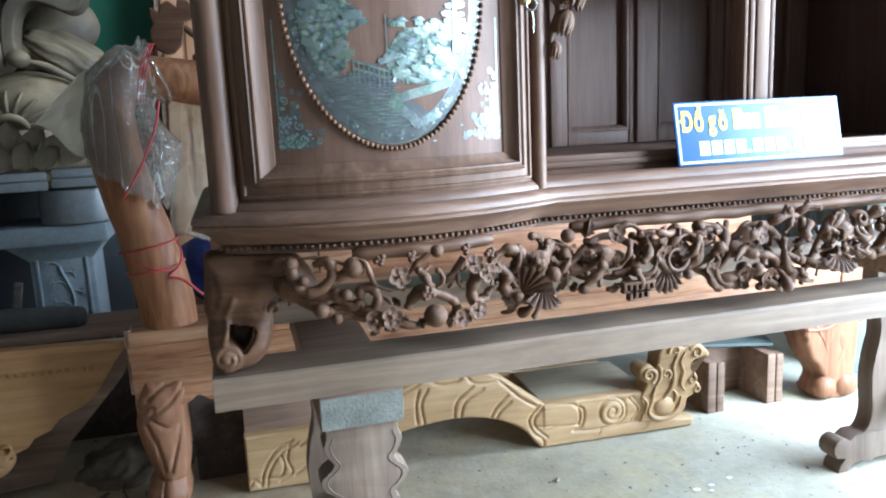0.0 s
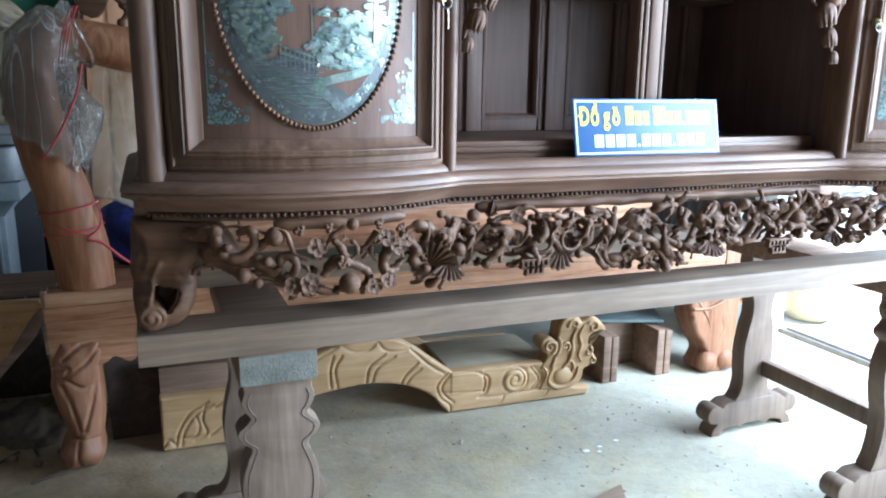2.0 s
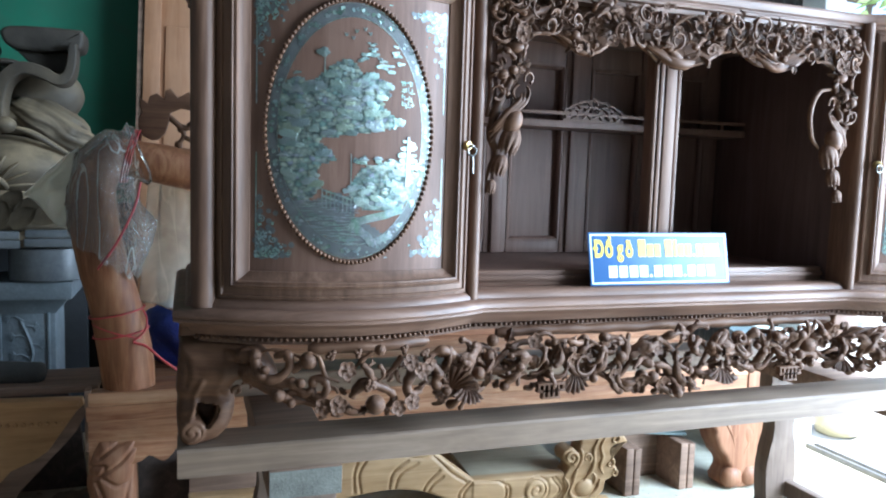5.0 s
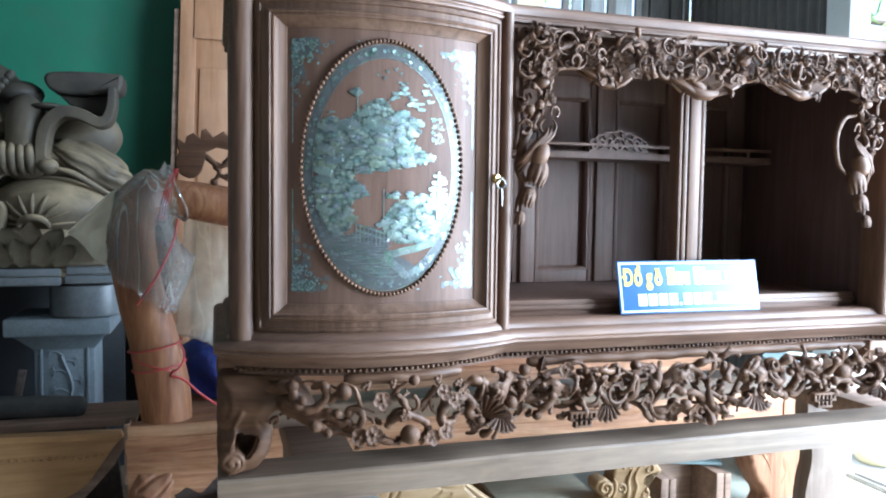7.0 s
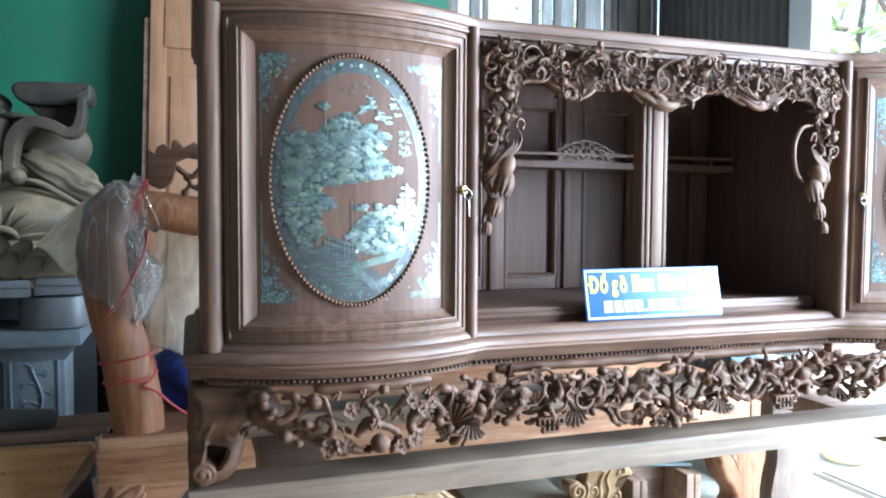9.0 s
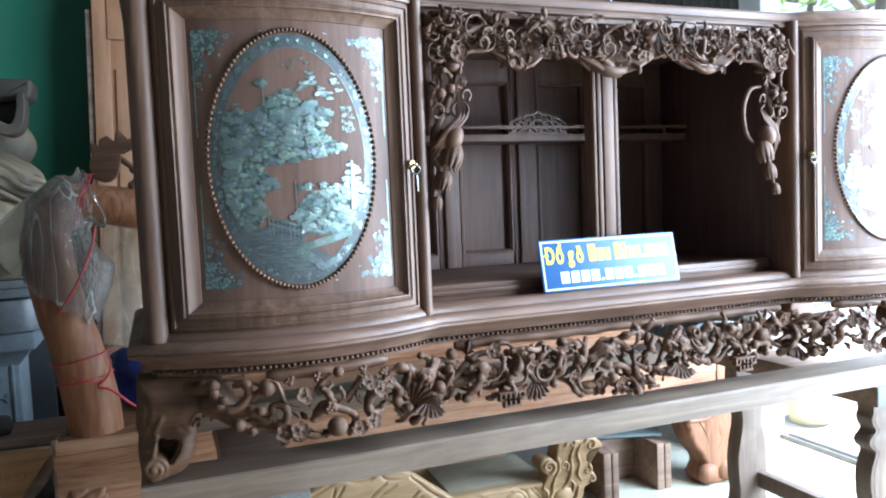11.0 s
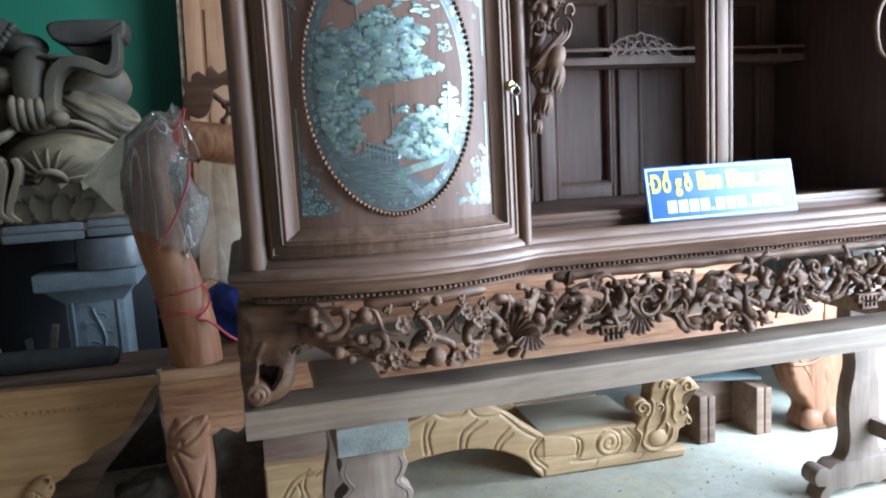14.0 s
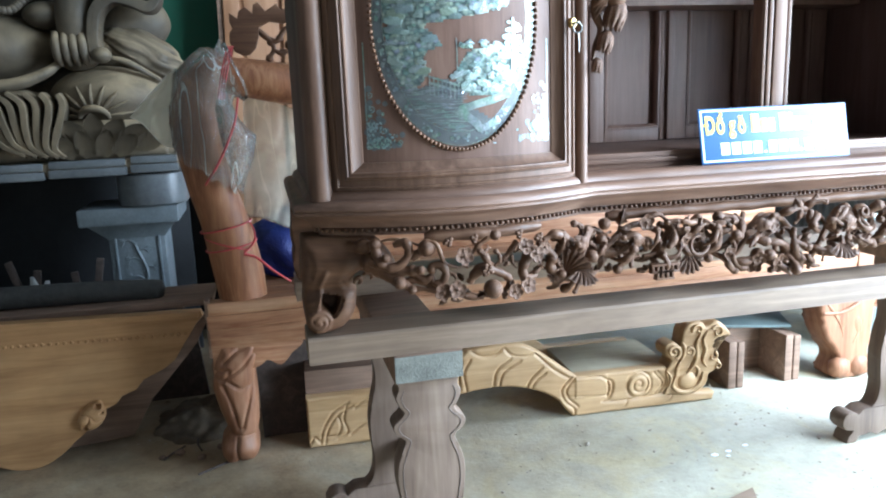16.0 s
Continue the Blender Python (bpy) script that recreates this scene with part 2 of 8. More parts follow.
def leaves():
    n = Nodes("sunlit green leaves")
    col = n.ramp(n.noise(n.coords((1, 1, 1)), 3.0, 4), [(0.3, (0.16, 0.26, 0.07)), (0.7, (0.30, 0.42, 0.16))])
    n.set(Base_Color=col, Roughness=0.55)
    tl = n.add("BsdfTranslucent")
    n.link(col, tl.inputs[0])
    mx = n.add("MixShader", Fac=0.6)
    n.link(n.bsdf.outputs[0], mx.inputs[1])
    n.link(tl.outputs[0], mx.inputs[2])
    n.link(mx.outputs[0], n.t.nodes["Material Output"].inputs["Surface"])
    return n.mat


LEAF = leaves()
BARK = plain("bark", (0.10, 0.08, 0.06), (0.18, 0.15, 0.12), 8.0, 0.9)


def pearl(name, stops, metal=0.85):
    n = Nodes(name)
    g, o = n.add("NewGeometry"), n.add("ObjectInfo")
    a = n.add("Math")
    a.operation = "ADD"
    n.link(g.outputs["Random Per Island"], a.inputs[0])
    n.link(o.outputs["Random"], a.inputs[1])
    f = n.add("Math")
    f.operation = "FRACT"
    n.link(a.outputs[0], f.inputs[0])
    col = n.ramp(f.outputs[0], [(p, tuple(k * c for k, c in zip((0.60, 0.70, 0.67), rgb))) for p, rgb in stops])
    v = n.coords((1, 1, 1))
    col = n.mix(0.45, col, n.ramp(n.noise(v, 110, 5, 0.75, 1.5), [(0.3, (0.06, 0.10, 0.10)), (0.5, (0.24, 0.30, 0.29)), (0.7, (0.60, 0.64, 0.61))]))
    drift = n.ramp(n.noise(v, 22, 3, 0.6, 1.0), [(0.32, (0.90, 1.06, 0.90)), (0.5, (1.06, 1.0, 0.98)), (0.68, (1.16, 0.98, 1.14))])
    col = n.mix(1.0, col, drift, "MULTIPLY")
    n.bump(n.noise(v, 60, 3), 0.18, 0.002)
    return n.set(Base_Color=col, Roughness=0.40, Coat_Weight=0.1, Coat_Roughness=0.25, Metallic=metal)


PEARL = pearl("mother of pearl", [(0.0, (0.11, 0.17, 0.17)), (0.18, (0.30, 0.36, 0.32)), (0.36, (0.15, 0.27, 0.26)), (0.54, (0.44, 0.48, 0.43)), (0.70, (0.22, 0.34, 0.31)), (0.82, (0.26, 0.29, 0.36)), (0.92, (0.56, 0.66, 0.62)), (1.0, (0.38, 0.56, 0.55))])
PEARL_TEAL = pearl("teal mother of pearl", [(0.0, (0.09, 0.19, 0.175)), (0.35, (0.19, 0.33, 0.30)), (0.6, (0.13, 0.27, 0.265)), (0.85, (0.30, 0.43, 0.40)), (1.0, (0.22, 0.32, 0.36))], 0.30)
PEARL_OLIVE = pearl("olive mother of pearl", [(0.0, (0.24, 0.29, 0.20)), (0.4, (0.38, 0.44, 0.28)), (0.7, (0.30, 0.40, 0.33)), (1.0, (0.48, 0.52, 0.34))])
PEARL_BLUE = pearl("blue-grey mother of pearl", [(0.0, (0.17, 0.19, 0.22)), (0.4, (0.27, 0.31, 0.34)), (0.7, (0.34, 0.35, 0.39)), (1.0, (0.44, 0.48, 0.50))])


def pearl_ground():
    """Small overlapping shell lobes, cut fine."""
    n = Nodes("shell ground cut in fine lobes")
    v = n.coords((1, 1, 1.25))
    bent = n.add("Vector" + "Math")
    wob = n.add("TexNoise", Scale=60.0, Detail=3.0)
    n.link(v, wob.inputs["Vector"])
    bent.operation = "MULTIPLY_ADD"
    n.link(wob.outputs["Color"], bent.inputs[0])
    bent.inputs[1].default_value = (0.010, 0.010, 0.010)
    n.link(v, bent.inputs[2])
    vor = n.add("TexVoronoi", Scale=95.0)
    n.link(bent.outputs[0], vor.inputs["Vector"])
    sep = n.add("SeparateColor")
    n.link(vor.outputs["Color"], sep.inputs[0])
    cell = n.ramp(sep.outputs[0], [(0.0, (0.12, 0.16, 0.15)), (0.3, (0.24, 0.28, 0.24)), (0.55, (0.16, 0.25, 0.23)), (0.8, (0.33, 0.37, 0.29)), (1.0, (0.23, 0.25, 0.31))])
    rim = n.ramp(vor.outputs["Distance"], [(0.10, (1.25, 1.25, 1.22)), (0.45, (0.85, 0.87, 0.88)), (0.75, (0.42, 0.45, 0.47))])
    col = n.mix(1.0, cell, rim, "MULTIPLY")
    n.bump(n.noise(v, 38, 3, 0.6, 1.0), 0.5, 0.003)
    return n.set(Base_Color=col, Roughness=0.42, Metallic=0.6)


SHELL_GROUND = pearl_ground()
PEARL_DIM = plain("thin blue-grey pearl ground", (0.066, 0.072, 0.076), (0.140, 0.150, 0.146), 45.0, 0.42, 0.2, 0.001, 0.35)


def plastic_film(name, thin, milky, wrinkle, ior=1.95, fold=0.0):
    n = Nodes(name)
    v = n.coords((1, 1, 1))
    fac = n.ramp(n.noise(v, 6.0, 3, 0.6, 0.8), [(0.35, (thin,) * 3), (0.70, (milky,) * 3)])
    lines = n.ramp(n.noise(n.coords((1.7, 1.7, 0.30)), 7.0, 2, 0.5, 0.3), [(0.482, (0,) * 3), (0.500, (fold,) * 3), (0.512, (0,) * 3)])
    fac = n.mix(1.0, fac, lines, "ADD")
    tr = n.add("BsdfTransparent")
    tr.inputs[0].default_value = (0.96, 0.95, 0.91, 1)
    di, tl = n.add("BsdfDiffuse"), n.add("BsdfTranslucent")
    di.inputs[0].default_value = tl.inputs[0].default_value = (0.94, 0.91, 0.80, 1)
    body = n.add("MixShader", Fac=0.5)
    n.link(di.outputs[0], body.inputs[1])
    n.link(tl.outputs[0], body.inputs[2])
    mx = n.add("MixShader")
    n.link(fac, mx.inputs[0])
    n.link(tr.outputs[0], mx.inputs[1])
    n.link(body.outputs[0], mx.inputs[2])
    creased = n.noise(v, 30, 2, 0.5, 2.6)
    b = n.add("Bump", Strength=wrinkle, Distance=0.02)
    n.link(creased, b.inputs["Height"])
    gloss = n.add("BsdfGlossy", Roughness=0.10)
    gloss.inputs["Color"].default_value = (1, 1, 1, 1)
    n.link(b.outputs[0], gloss.inputs["Normal"])
    fr = n.add("Fresnel", IOR=ior)
    n.link(b.outputs[0], fr.inputs["Normal"])
    mg = n.add("MixShader")
    n.link(fr.outputs[0], mg.inputs[0])
    n.link(mx.outputs[0], mg.inputs[1])
    n.link(gloss.outputs[0], mg.inputs[2])
    n.link(mg.outputs[0], n.t.nodes["Material Output"].inputs["Surface"])
    return n.mat


FILM = plastic_film("clear plastic film", 0.06, 0.22, 0.75, 1.75, 0.50)
MILKY_FILM = plastic_film("milky plastic film", 0.74, 0.90, 0.25)
TAIL_FILM = plastic_film("pale hanging film", 0.36, 0.60, 0.20, 1.35, 0.15)

# ---- mesh tools ----
ORIGIN = {}


def finish(name, bm, material, smooth=35):
    me = bpy.data.meshes.new(name)
    bmesh.ops.recalc_face_normals(bm, faces=bm.faces)
    bm.to_mesh(me)
    bm.free()
    me.materials.append(material)
    if smooth:
        me.polygons.foreach_set("use_smooth", [True] * len(me.polygons))
        me.set_sharp_from_angle(angle=radians(smooth))
    return me


def thing(name, at, label, category, group="", kind=""):
    """An Empty at the thing's base, which parents its parts."""
    ob = new(name)
    ob.location = at
    ob.empty_display_size = 0.05
    ORIGIN[ob] = Vector(at)
    return tagged(ob, label, category, group, kind)


def part(name, bm, material, parent, label="", smooth=35):
    """Links a bmesh in world places as one mesh object under a thing or a part."""
    bm.transform(Matrix.Translation(-ORIGIN[parent]))
    ob = new(name, finish(name, bm, material, smooth))
    ob.parent = parent
    ORIGIN[ob] = ORIGIN[parent]
    return tagged(ob, label)


def piece(name, me, m, parent, label=""):
    """One more object on a shared mesh, at the world pose m, under a thing or a part."""
    ob = new(name, me)
    ob.parent = parent
    ob.matrix_basis = Matrix.Translation(-ORIGIN[parent]) @ m
    ORIGIN[ob] = ORIGIN[parent]
    return tagged(ob, label)


def solid(name, bm, material, label, category="", kind="", group="", smooth=35):
    """A top-level thing or piece of the setting that is one mesh, its origin at its base."""
    lo = Vector([min(v.co[i] for v in bm.verts) for i in range(3)])
    hi = Vector([max(v.co[i] for v in bm.verts) for i in range(3)])
    at = Vector(((lo.x + hi.x) / 2, (lo.y + hi.y) / 2, lo.z))
    bm.transform(Matrix.Translation(-at))
    ob = new(name, finish(name, bm, material, smooth))
    ob.location = at
    ORIGIN[ob] = at
    return tagged(ob, label, category, group, kind)


def bx(x0, x1, y0, y1, z0, z1, b=0.003):
    bm = bmesh.new()
    bmesh.ops.create_cube(bm, size=1)
    for v in bm.verts:
        v.co = Vector((x0 + (v.co.x + 0.5) * (x1 - x0), y0 + (v.co.y + 0.5) * (y1 - y0), z0 + (v.co.z + 0.5) * (z1 - z0)))
    if b:
        bmesh.ops.bevel(bm, geom=bm.edges[:], offset=b, segments=2, affect="EDGES", profile=0.6)
    return bm


def join(*bms):
    out = bms[0]
    for b in bms[1:]:
        me = bpy.data.meshes.new("joining")
        b.to_mesh(me)
        b.free()
        out.from_mesh(me)
        bpy.data.meshes.remove(me)
    return out


def smooth_line(pts, n):
    """Catmull-Rom through the points, n steps a span."""
    p = [Vector(a) for a in pts]
    p = [2 * p[0] - p[1], *p, 2 * p[-1] - p[-2]]
    out = []
    for i in range(1, len(p) - 2):
        for k in range(n):
            t = k / n
            out.append(0.5 * (2 * p[i] + (p[i + 1] - p[i - 1]) * t + (2 * p[i - 1] - 5 * p[i] + 4 * p[i + 1] - p[i + 2]) * t * t
                              + (3 * p[i] - p[i - 1] - 3 * p[i + 1] + p[i + 2]) * t ** 3))
    out.append(p[-2])
    return out


def tube(pts, radii, n=8, bm=None, flat=1.0):
    """A round bar along the points with a radius at each (or one for all)."""
    bm = bm or bmesh.new()
    pts = [Vector(p) for p in pts]
    if not hasattr(radii, "__len__"):
        radii = [radii] * len(pts)
    rings, up = [], Vector((0.13, -0.21, 0.97))
    for i, p in enumerate(pts):
        d = (pts[min(i + 1, len(pts) - 1)] - pts[max(i - 1, 0)])
        d = d.normalized() if d.length > 1e-9 else Vector((0, 0, 1))
        a = d.cross(up)
        if a.length < 0.05:
            a = d.cross(Vector((1, 0, 0)))
        a.normalize()
        up = a.cross(d).normalized()
        rings.append([bm.verts.new(p + (a * math.cos(2 * math.pi * k / n) + up * flat * math.sin(2 * math.pi * k / n)) * radii[i]) for k in range(n)])
    for r, s in zip(rings, rings[1:]):
        for k in range(n):
            bm.faces.new((r[k], r[(k + 1) % n], s[(k + 1) % n], s[k]))
    bm.faces.new(rings[0][::-1])
    bm.faces.new(rings[-1])
    return bm


def ball(c, r, scale=(1, 1, 1), sub=2, bm=None, rot=None):
    bm = bm or bmesh.new()
    m = Matrix.Translation(c) @ (rot or Matrix()) @ Matrix.Diagonal((*scale, 1))
    bmesh.ops.create_icosphere(bm, subdivisions=sub, radius=r, matrix=m)
    return bm


def plate(outline, thick, place, b=0.004, seg=2):
    """A board cut to the outline (u, v), thick deep; place(u, v, d) gives the world place."""
    bm = bmesh.new()
    f = bm.faces.new([bm.verts.new((u, v, 0)) for u, v in outline])
    r = bmesh.ops.extrude_face_region(bm, geom=[f])
    for v in (e for e in r["geom"] if isinstance(e, bmesh.types.BMVert)):
        v.co.z = thick
    if b:
        rim = [e for e in bm.edges if abs(e.verts[0].co.z - e.verts[1].co.z) < 1e-6]
        bmesh.ops.bevel(bm, geom=rim, offset=b, segments=seg, affect="EDGES", profile=0.6)
    for v in bm.verts:
        v.co = Vector(place(*v.co))
    return bm


def curve2(pts, n=5):
    return [(p.x, p.y) for p in smooth_line([(a, b, 0) for a, b in pts], n)]


def sweep(path, profile, bm=None, closed=False):
    """A moulding: profile (out, z) carried along plan points with outward normals."""
    bm = bm or bmesh.new()
    rows = [[bm.verts.new((x + nx * o, y + ny * o, z)) for o, z in profile] for x, y, nx, ny in path]
    for a, b in zip(rows, rows[1:]):
        for k in range(len(profile) - 1):
            bm.faces.new((a[k], b[k], b[k + 1], a[k + 1]))
    for r in (rows[0], rows[-1]):
        bm.faces.new(r)
    return bm


def ring(rect, profile, place, n=14):
    """A mitred frame: profile (inset, depth) carried round the rectangle (u0, u1, v0, v1)."""
    bm = bmesh.new()
    rows = []
    for inset, d in profile:
        u0, u1, v0, v1 = rect[0] + inset, rect[1] - inset, rect[2] + inset, rect[3] - inset
        loop = [(u0 + (u1 - u0) * k / n, v0) for k in range(n)] + [(u1, v0 + (v1 - v0) * k / n) for k in range(n)]
        loop += [(u1 - (u1 - u0) * k / n, v1) for k in range(n)] + [(u0, v1 - (v1 - v0) * k / n) for k in range(n)]
        rows.append([bm.verts.new(place(u, v, d)) for u, v in loop])
    for a, b in zip(rows, rows[1:]):
        for k in range(4 * n):
            j = (k + 1) % (4 * n)
            bm.faces.new((a[k], a[j], b[j], b[k]))
    return bm


def sheet(u0, u1, v0, v1, place, nu, nv):
    bm = bmesh.new()
    g = [[bm.verts.new(place(u0 + (u1 - u0) * i / nu, v0 + (v1 - v0) * j / nv)) for j in range(nv + 1)] for i in range(nu + 1)]
    for i in range(nu):
        for j in range(nv):
            bm.faces.new((g[i][j], g[i + 1][j], g[i + 1][j + 1], g[i][j + 1]))
    return bm


def aim(at, normal, turn=0.0, size=1.0):
    """A pose at a place whose z axis follows the normal, turned about it."""
    q = Vector(normal).to_track_quat("Z", "Y").to_matrix().to_4x4()
    return Matrix.Translation(at) @ q @ Matrix.Rotation(turn, 4, "Z") @ Matrix.Diagonal((size, size, size, 1))


def within(poly, u, v):
    """Whether (u, v) lies inside the outline."""
    odd = False
    for (a, b), (c, d) in zip(poly, poly[1:] + poly[:1]):
        if (b > v) != (d > v) and u < a + (v - b) * (c - a) / (d - b):
            odd = not odd
    return odd


def edge_gap(poly, u, v):
    """Nearest point of a closed outline, and how far it lies."""
    a = np.array(poly)
    d = np.roll(a, -1, 0) - a
    p = np.array((u, v))
    k = np.clip(((p - a) * d).sum(1) / np.maximum((d * d).sum(1), 1e-12), 0, 1)
    q = a + d * k[:, None]
    r = np.hypot(*(q - p).T)
    n = int(r.argmin())
    return float(r[n]), q[n]


def cuts(*lines):
    """Smooth cut lines, as an array of close points for line_gap."""
    out = []
    for ln in lines:
        pts = smooth_line([Vector((a, b, 0)) for a, b in ln], 9)
        for p, q in zip(pts, pts[1:]):
            n = int((q - p).length / 0.002) + 1
            out += [(p.x + (q.x - p.x) * k / n, p.y + (q.y - p.y) * k / n) for k in range(n + 1)]
    return np.array(out)


def line_gap(pts, u, v):
    return float(np.sqrt(((pts - (u, v)) ** 2).sum(1).min()))


def swell(outline, step, rise, back, place):
    """A carved solid: the outline's field swells forward by rise(u, v, gap) and is closed by sides and a flat back."""
    us, vs = [p[0] for p in outline], [p[1] for p in outline]
    u0, v0 = min(us), min(vs)
    cells = [(i, j) for i in range(int((max(us) - u0) / step) + 1) for j in range(int((max(vs) - v0) / step) + 1) if within(outline, u0 + (i + 0.5) * step, v0 + (j + 0.5) * step)]
    have = set(cells)
    bm, front, rear = bmesh.new(), {}, {}
    for i, j in cells:
        for a, c in ((i, j), (i + 1, j), (i + 1, j + 1), (i, j + 1)):
            if (a, c) in front:
                continue
            u, v = u0 + a * step, v0 + c * step
            gap, near = edge_gap(outline, u, v)
            rim = not all(k in have for k in ((a, c), (a - 1, c), (a, c - 1), (a - 1, c - 1)))
            if rim:
                (u, v), gap = near, 0.0
            front[a, c] = bm.verts.new(place(u, v, rise(u, v, gap)))
            rear[a, c] = bm.verts.new(place(u, v, -back))
    for i, j in cells:
        loop = [(i, j), (i + 1, j), (i + 1, j + 1), (i, j + 1)]
        bm.faces.new([front[k] for k in loop])
        bm.faces.new([rear[k] for k in reversed(loop)])
        for (p, q), side in zip(zip(loop, loop[1:] + loop[:1]), ((i, j - 1), (i + 1, j), (i, j + 1), (i - 1, j))):
            if side not in have:
                bm.faces.new((front[q], front[p], rear[p], rear[q]))
    bmesh.ops.recalc_face_normals(bm, faces=bm.faces)
    return bm


# ---- the setting ----
BACK, RIGHT, LEFT, FRONT, TOP = 4.05, 2.95, -2.6, -2.4, 3.5
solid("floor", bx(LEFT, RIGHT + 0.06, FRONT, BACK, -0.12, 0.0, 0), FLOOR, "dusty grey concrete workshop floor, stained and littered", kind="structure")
solid("ground", sheet(-60, 60, -60, 60, lambda u, v: (u + 2, v, -0.13), 2, 2), OUTSIDE, "pale sunlit yard outside the gate", kind="structure")
solid("road", bx(RIGHT + 0.06, 9.0, -8.0, 9.0, -0.125, -0.02, 0.01), OUTSIDE, "pale concrete apron outside the gate", kind="structure")
solid("wall_north", bx(LEFT, 1.45, BACK, BACK + 0.15, 0.0, TOP, 0), GREEN, "green painted plaster back wall", kind="structure")
# Thin sheet added over the wall; its near-black colour is the shade there.
solid("wall_shade_band", bx(LEFT, 1.45, BACK - 0.012, BACK - 0.001, 0.0, 1.12, 0), SHADE_BOARD, "near-black band added for the shade low on the back wall", kind="structure")
solid("wall_west", bx(LEFT - 0.15, LEFT, FRONT, BACK + 0.15, 0.0, TOP, 0), PLASTER, "grey plaster side wall", kind="structure")
solid("wall_south", bx(LEFT, RIGHT, FRONT - 0.15, FRONT, 0.0, TOP, 0), PLASTER, "grey plaster wall", kind="structure")
solid("ceiling", bx(LEFT - 0.15, RIGHT + 0.15, FRONT - 0.15, BACK + 0.15, TOP, TOP + 0.06, 0), CEILING, "dark roof sheet", kind="structure")
GATE_END, GATE_TOP = 2.80, 2.95
# Never in view: added to narrow the gate and reduce light from the front.
solid("light_block_east", bx(RIGHT, RIGHT + 0.12, FRONT, -0.80, 0.0, GATE_TOP, 0), PLASTER, "unseen grey wall added to cut the light through the gate", kind="structure")
solid("lintel", bx(RIGHT, RIGHT + 0.12, FRONT, BACK, GATE_TOP, TOP, 0), PLASTER, "grey wall above the open gate", kind="structure")

# ribbed sheet between the gate and the back corner
rib = []
for i in range(64):
    y = GATE_END + 0.06 + (BACK - GATE_END - 0.06) * i / 63
    rib.append((RIGHT + (0.0, 0.012, 0.016, 0.003)[i % 4], y, 1.0, 0.0))
rw = sweep(rib, [(0.0, 0.0), (0.0, GATE_TOP), (0.03, GATE_TOP), (0.03, 0.0)])
solid("wall_east", rw, SHEET, "dark ribbed metal sheet wall beside the gate", kind="structure", smooth=20)
solid("gate_jamb", bx(RIGHT - 0.03, RIGHT + 0.10, GATE_END - 0.09, GATE_END + 0.06, 0.0, GATE_TOP, 0.006), JAMB, "pale painted steel gate jamb", kind="structure")
track = thing("gate_track", (RIGHT, 1.0, 0.0), "worn steel sliding gate track set on the floor", "gate track", kind="structure")
part("rail", bx(RIGHT - 0.025, RIGHT - 0.005, -1.8, 2.62, 0.0, 0.022, 0.002), STEEL, track)
part("rail", bx(RIGHT + 0.03, RIGHT + 0.05, -1.8, 2.62, 0.0, 0.018, 0.002), STEEL, track)

# gapped boards that close the back wall
boards = thing("board_wall", (2.2, BACK, 0.0), "weathered grey boards with bright gaps closing the back wall", "board wall", kind="structure")
for x0, x1, d, mat in ((1.45, 1.523, 0.02, SLAT_WOOD), (1.594, 1.660, 0.0, SLAT_WOOD), (1.690, 1.722, 0.02, SLAT_WOOD), (2.020, 2.064, 0.0, SLAT_WOOD), (2.105, 2.168, 0.03, PALE_SLAT), (2.171, 2.214, 0.0, SLAT_WOOD), (2.235, 2.330, 0.03, PALE_SLAT), (2.340, 2.395, 0.0, SLAT_WOOD), (2.400, 2.524, 0.02, PALE_SLAT), (2.540, 2.582, 0.0, SLAT_WOOD), (2.584, 2.645, 0.02, DARK_SLAT), (2.647, 2.712, 0.0, DARK_SLAT), (2.714, 2.800, 0.02, DARK_SLAT), (2.802, 2.892, 0.0, DARK_SLAT), (2.910, 2.95, 0.01, DARK_SLAT)):
    part("board", bx(x0, x1, BACK + d, BACK + d + 0.03, 0.0, TOP, 0.004), mat, boards)
for z in (0.5, 1.5):
    part("batten", bx(1.45, 2.95, BACK + 0.065, BACK + 0.10, z, z + 0.08, 0.004), SLAT_WOOD, boards)
solid("cream_panel", bx(1.762, 1.950, BACK + 0.12, BACK + 0.15, 0.0, 2.9, 0.004), CREAM, "cream painted panel standing behind the gapped boards", "panel")


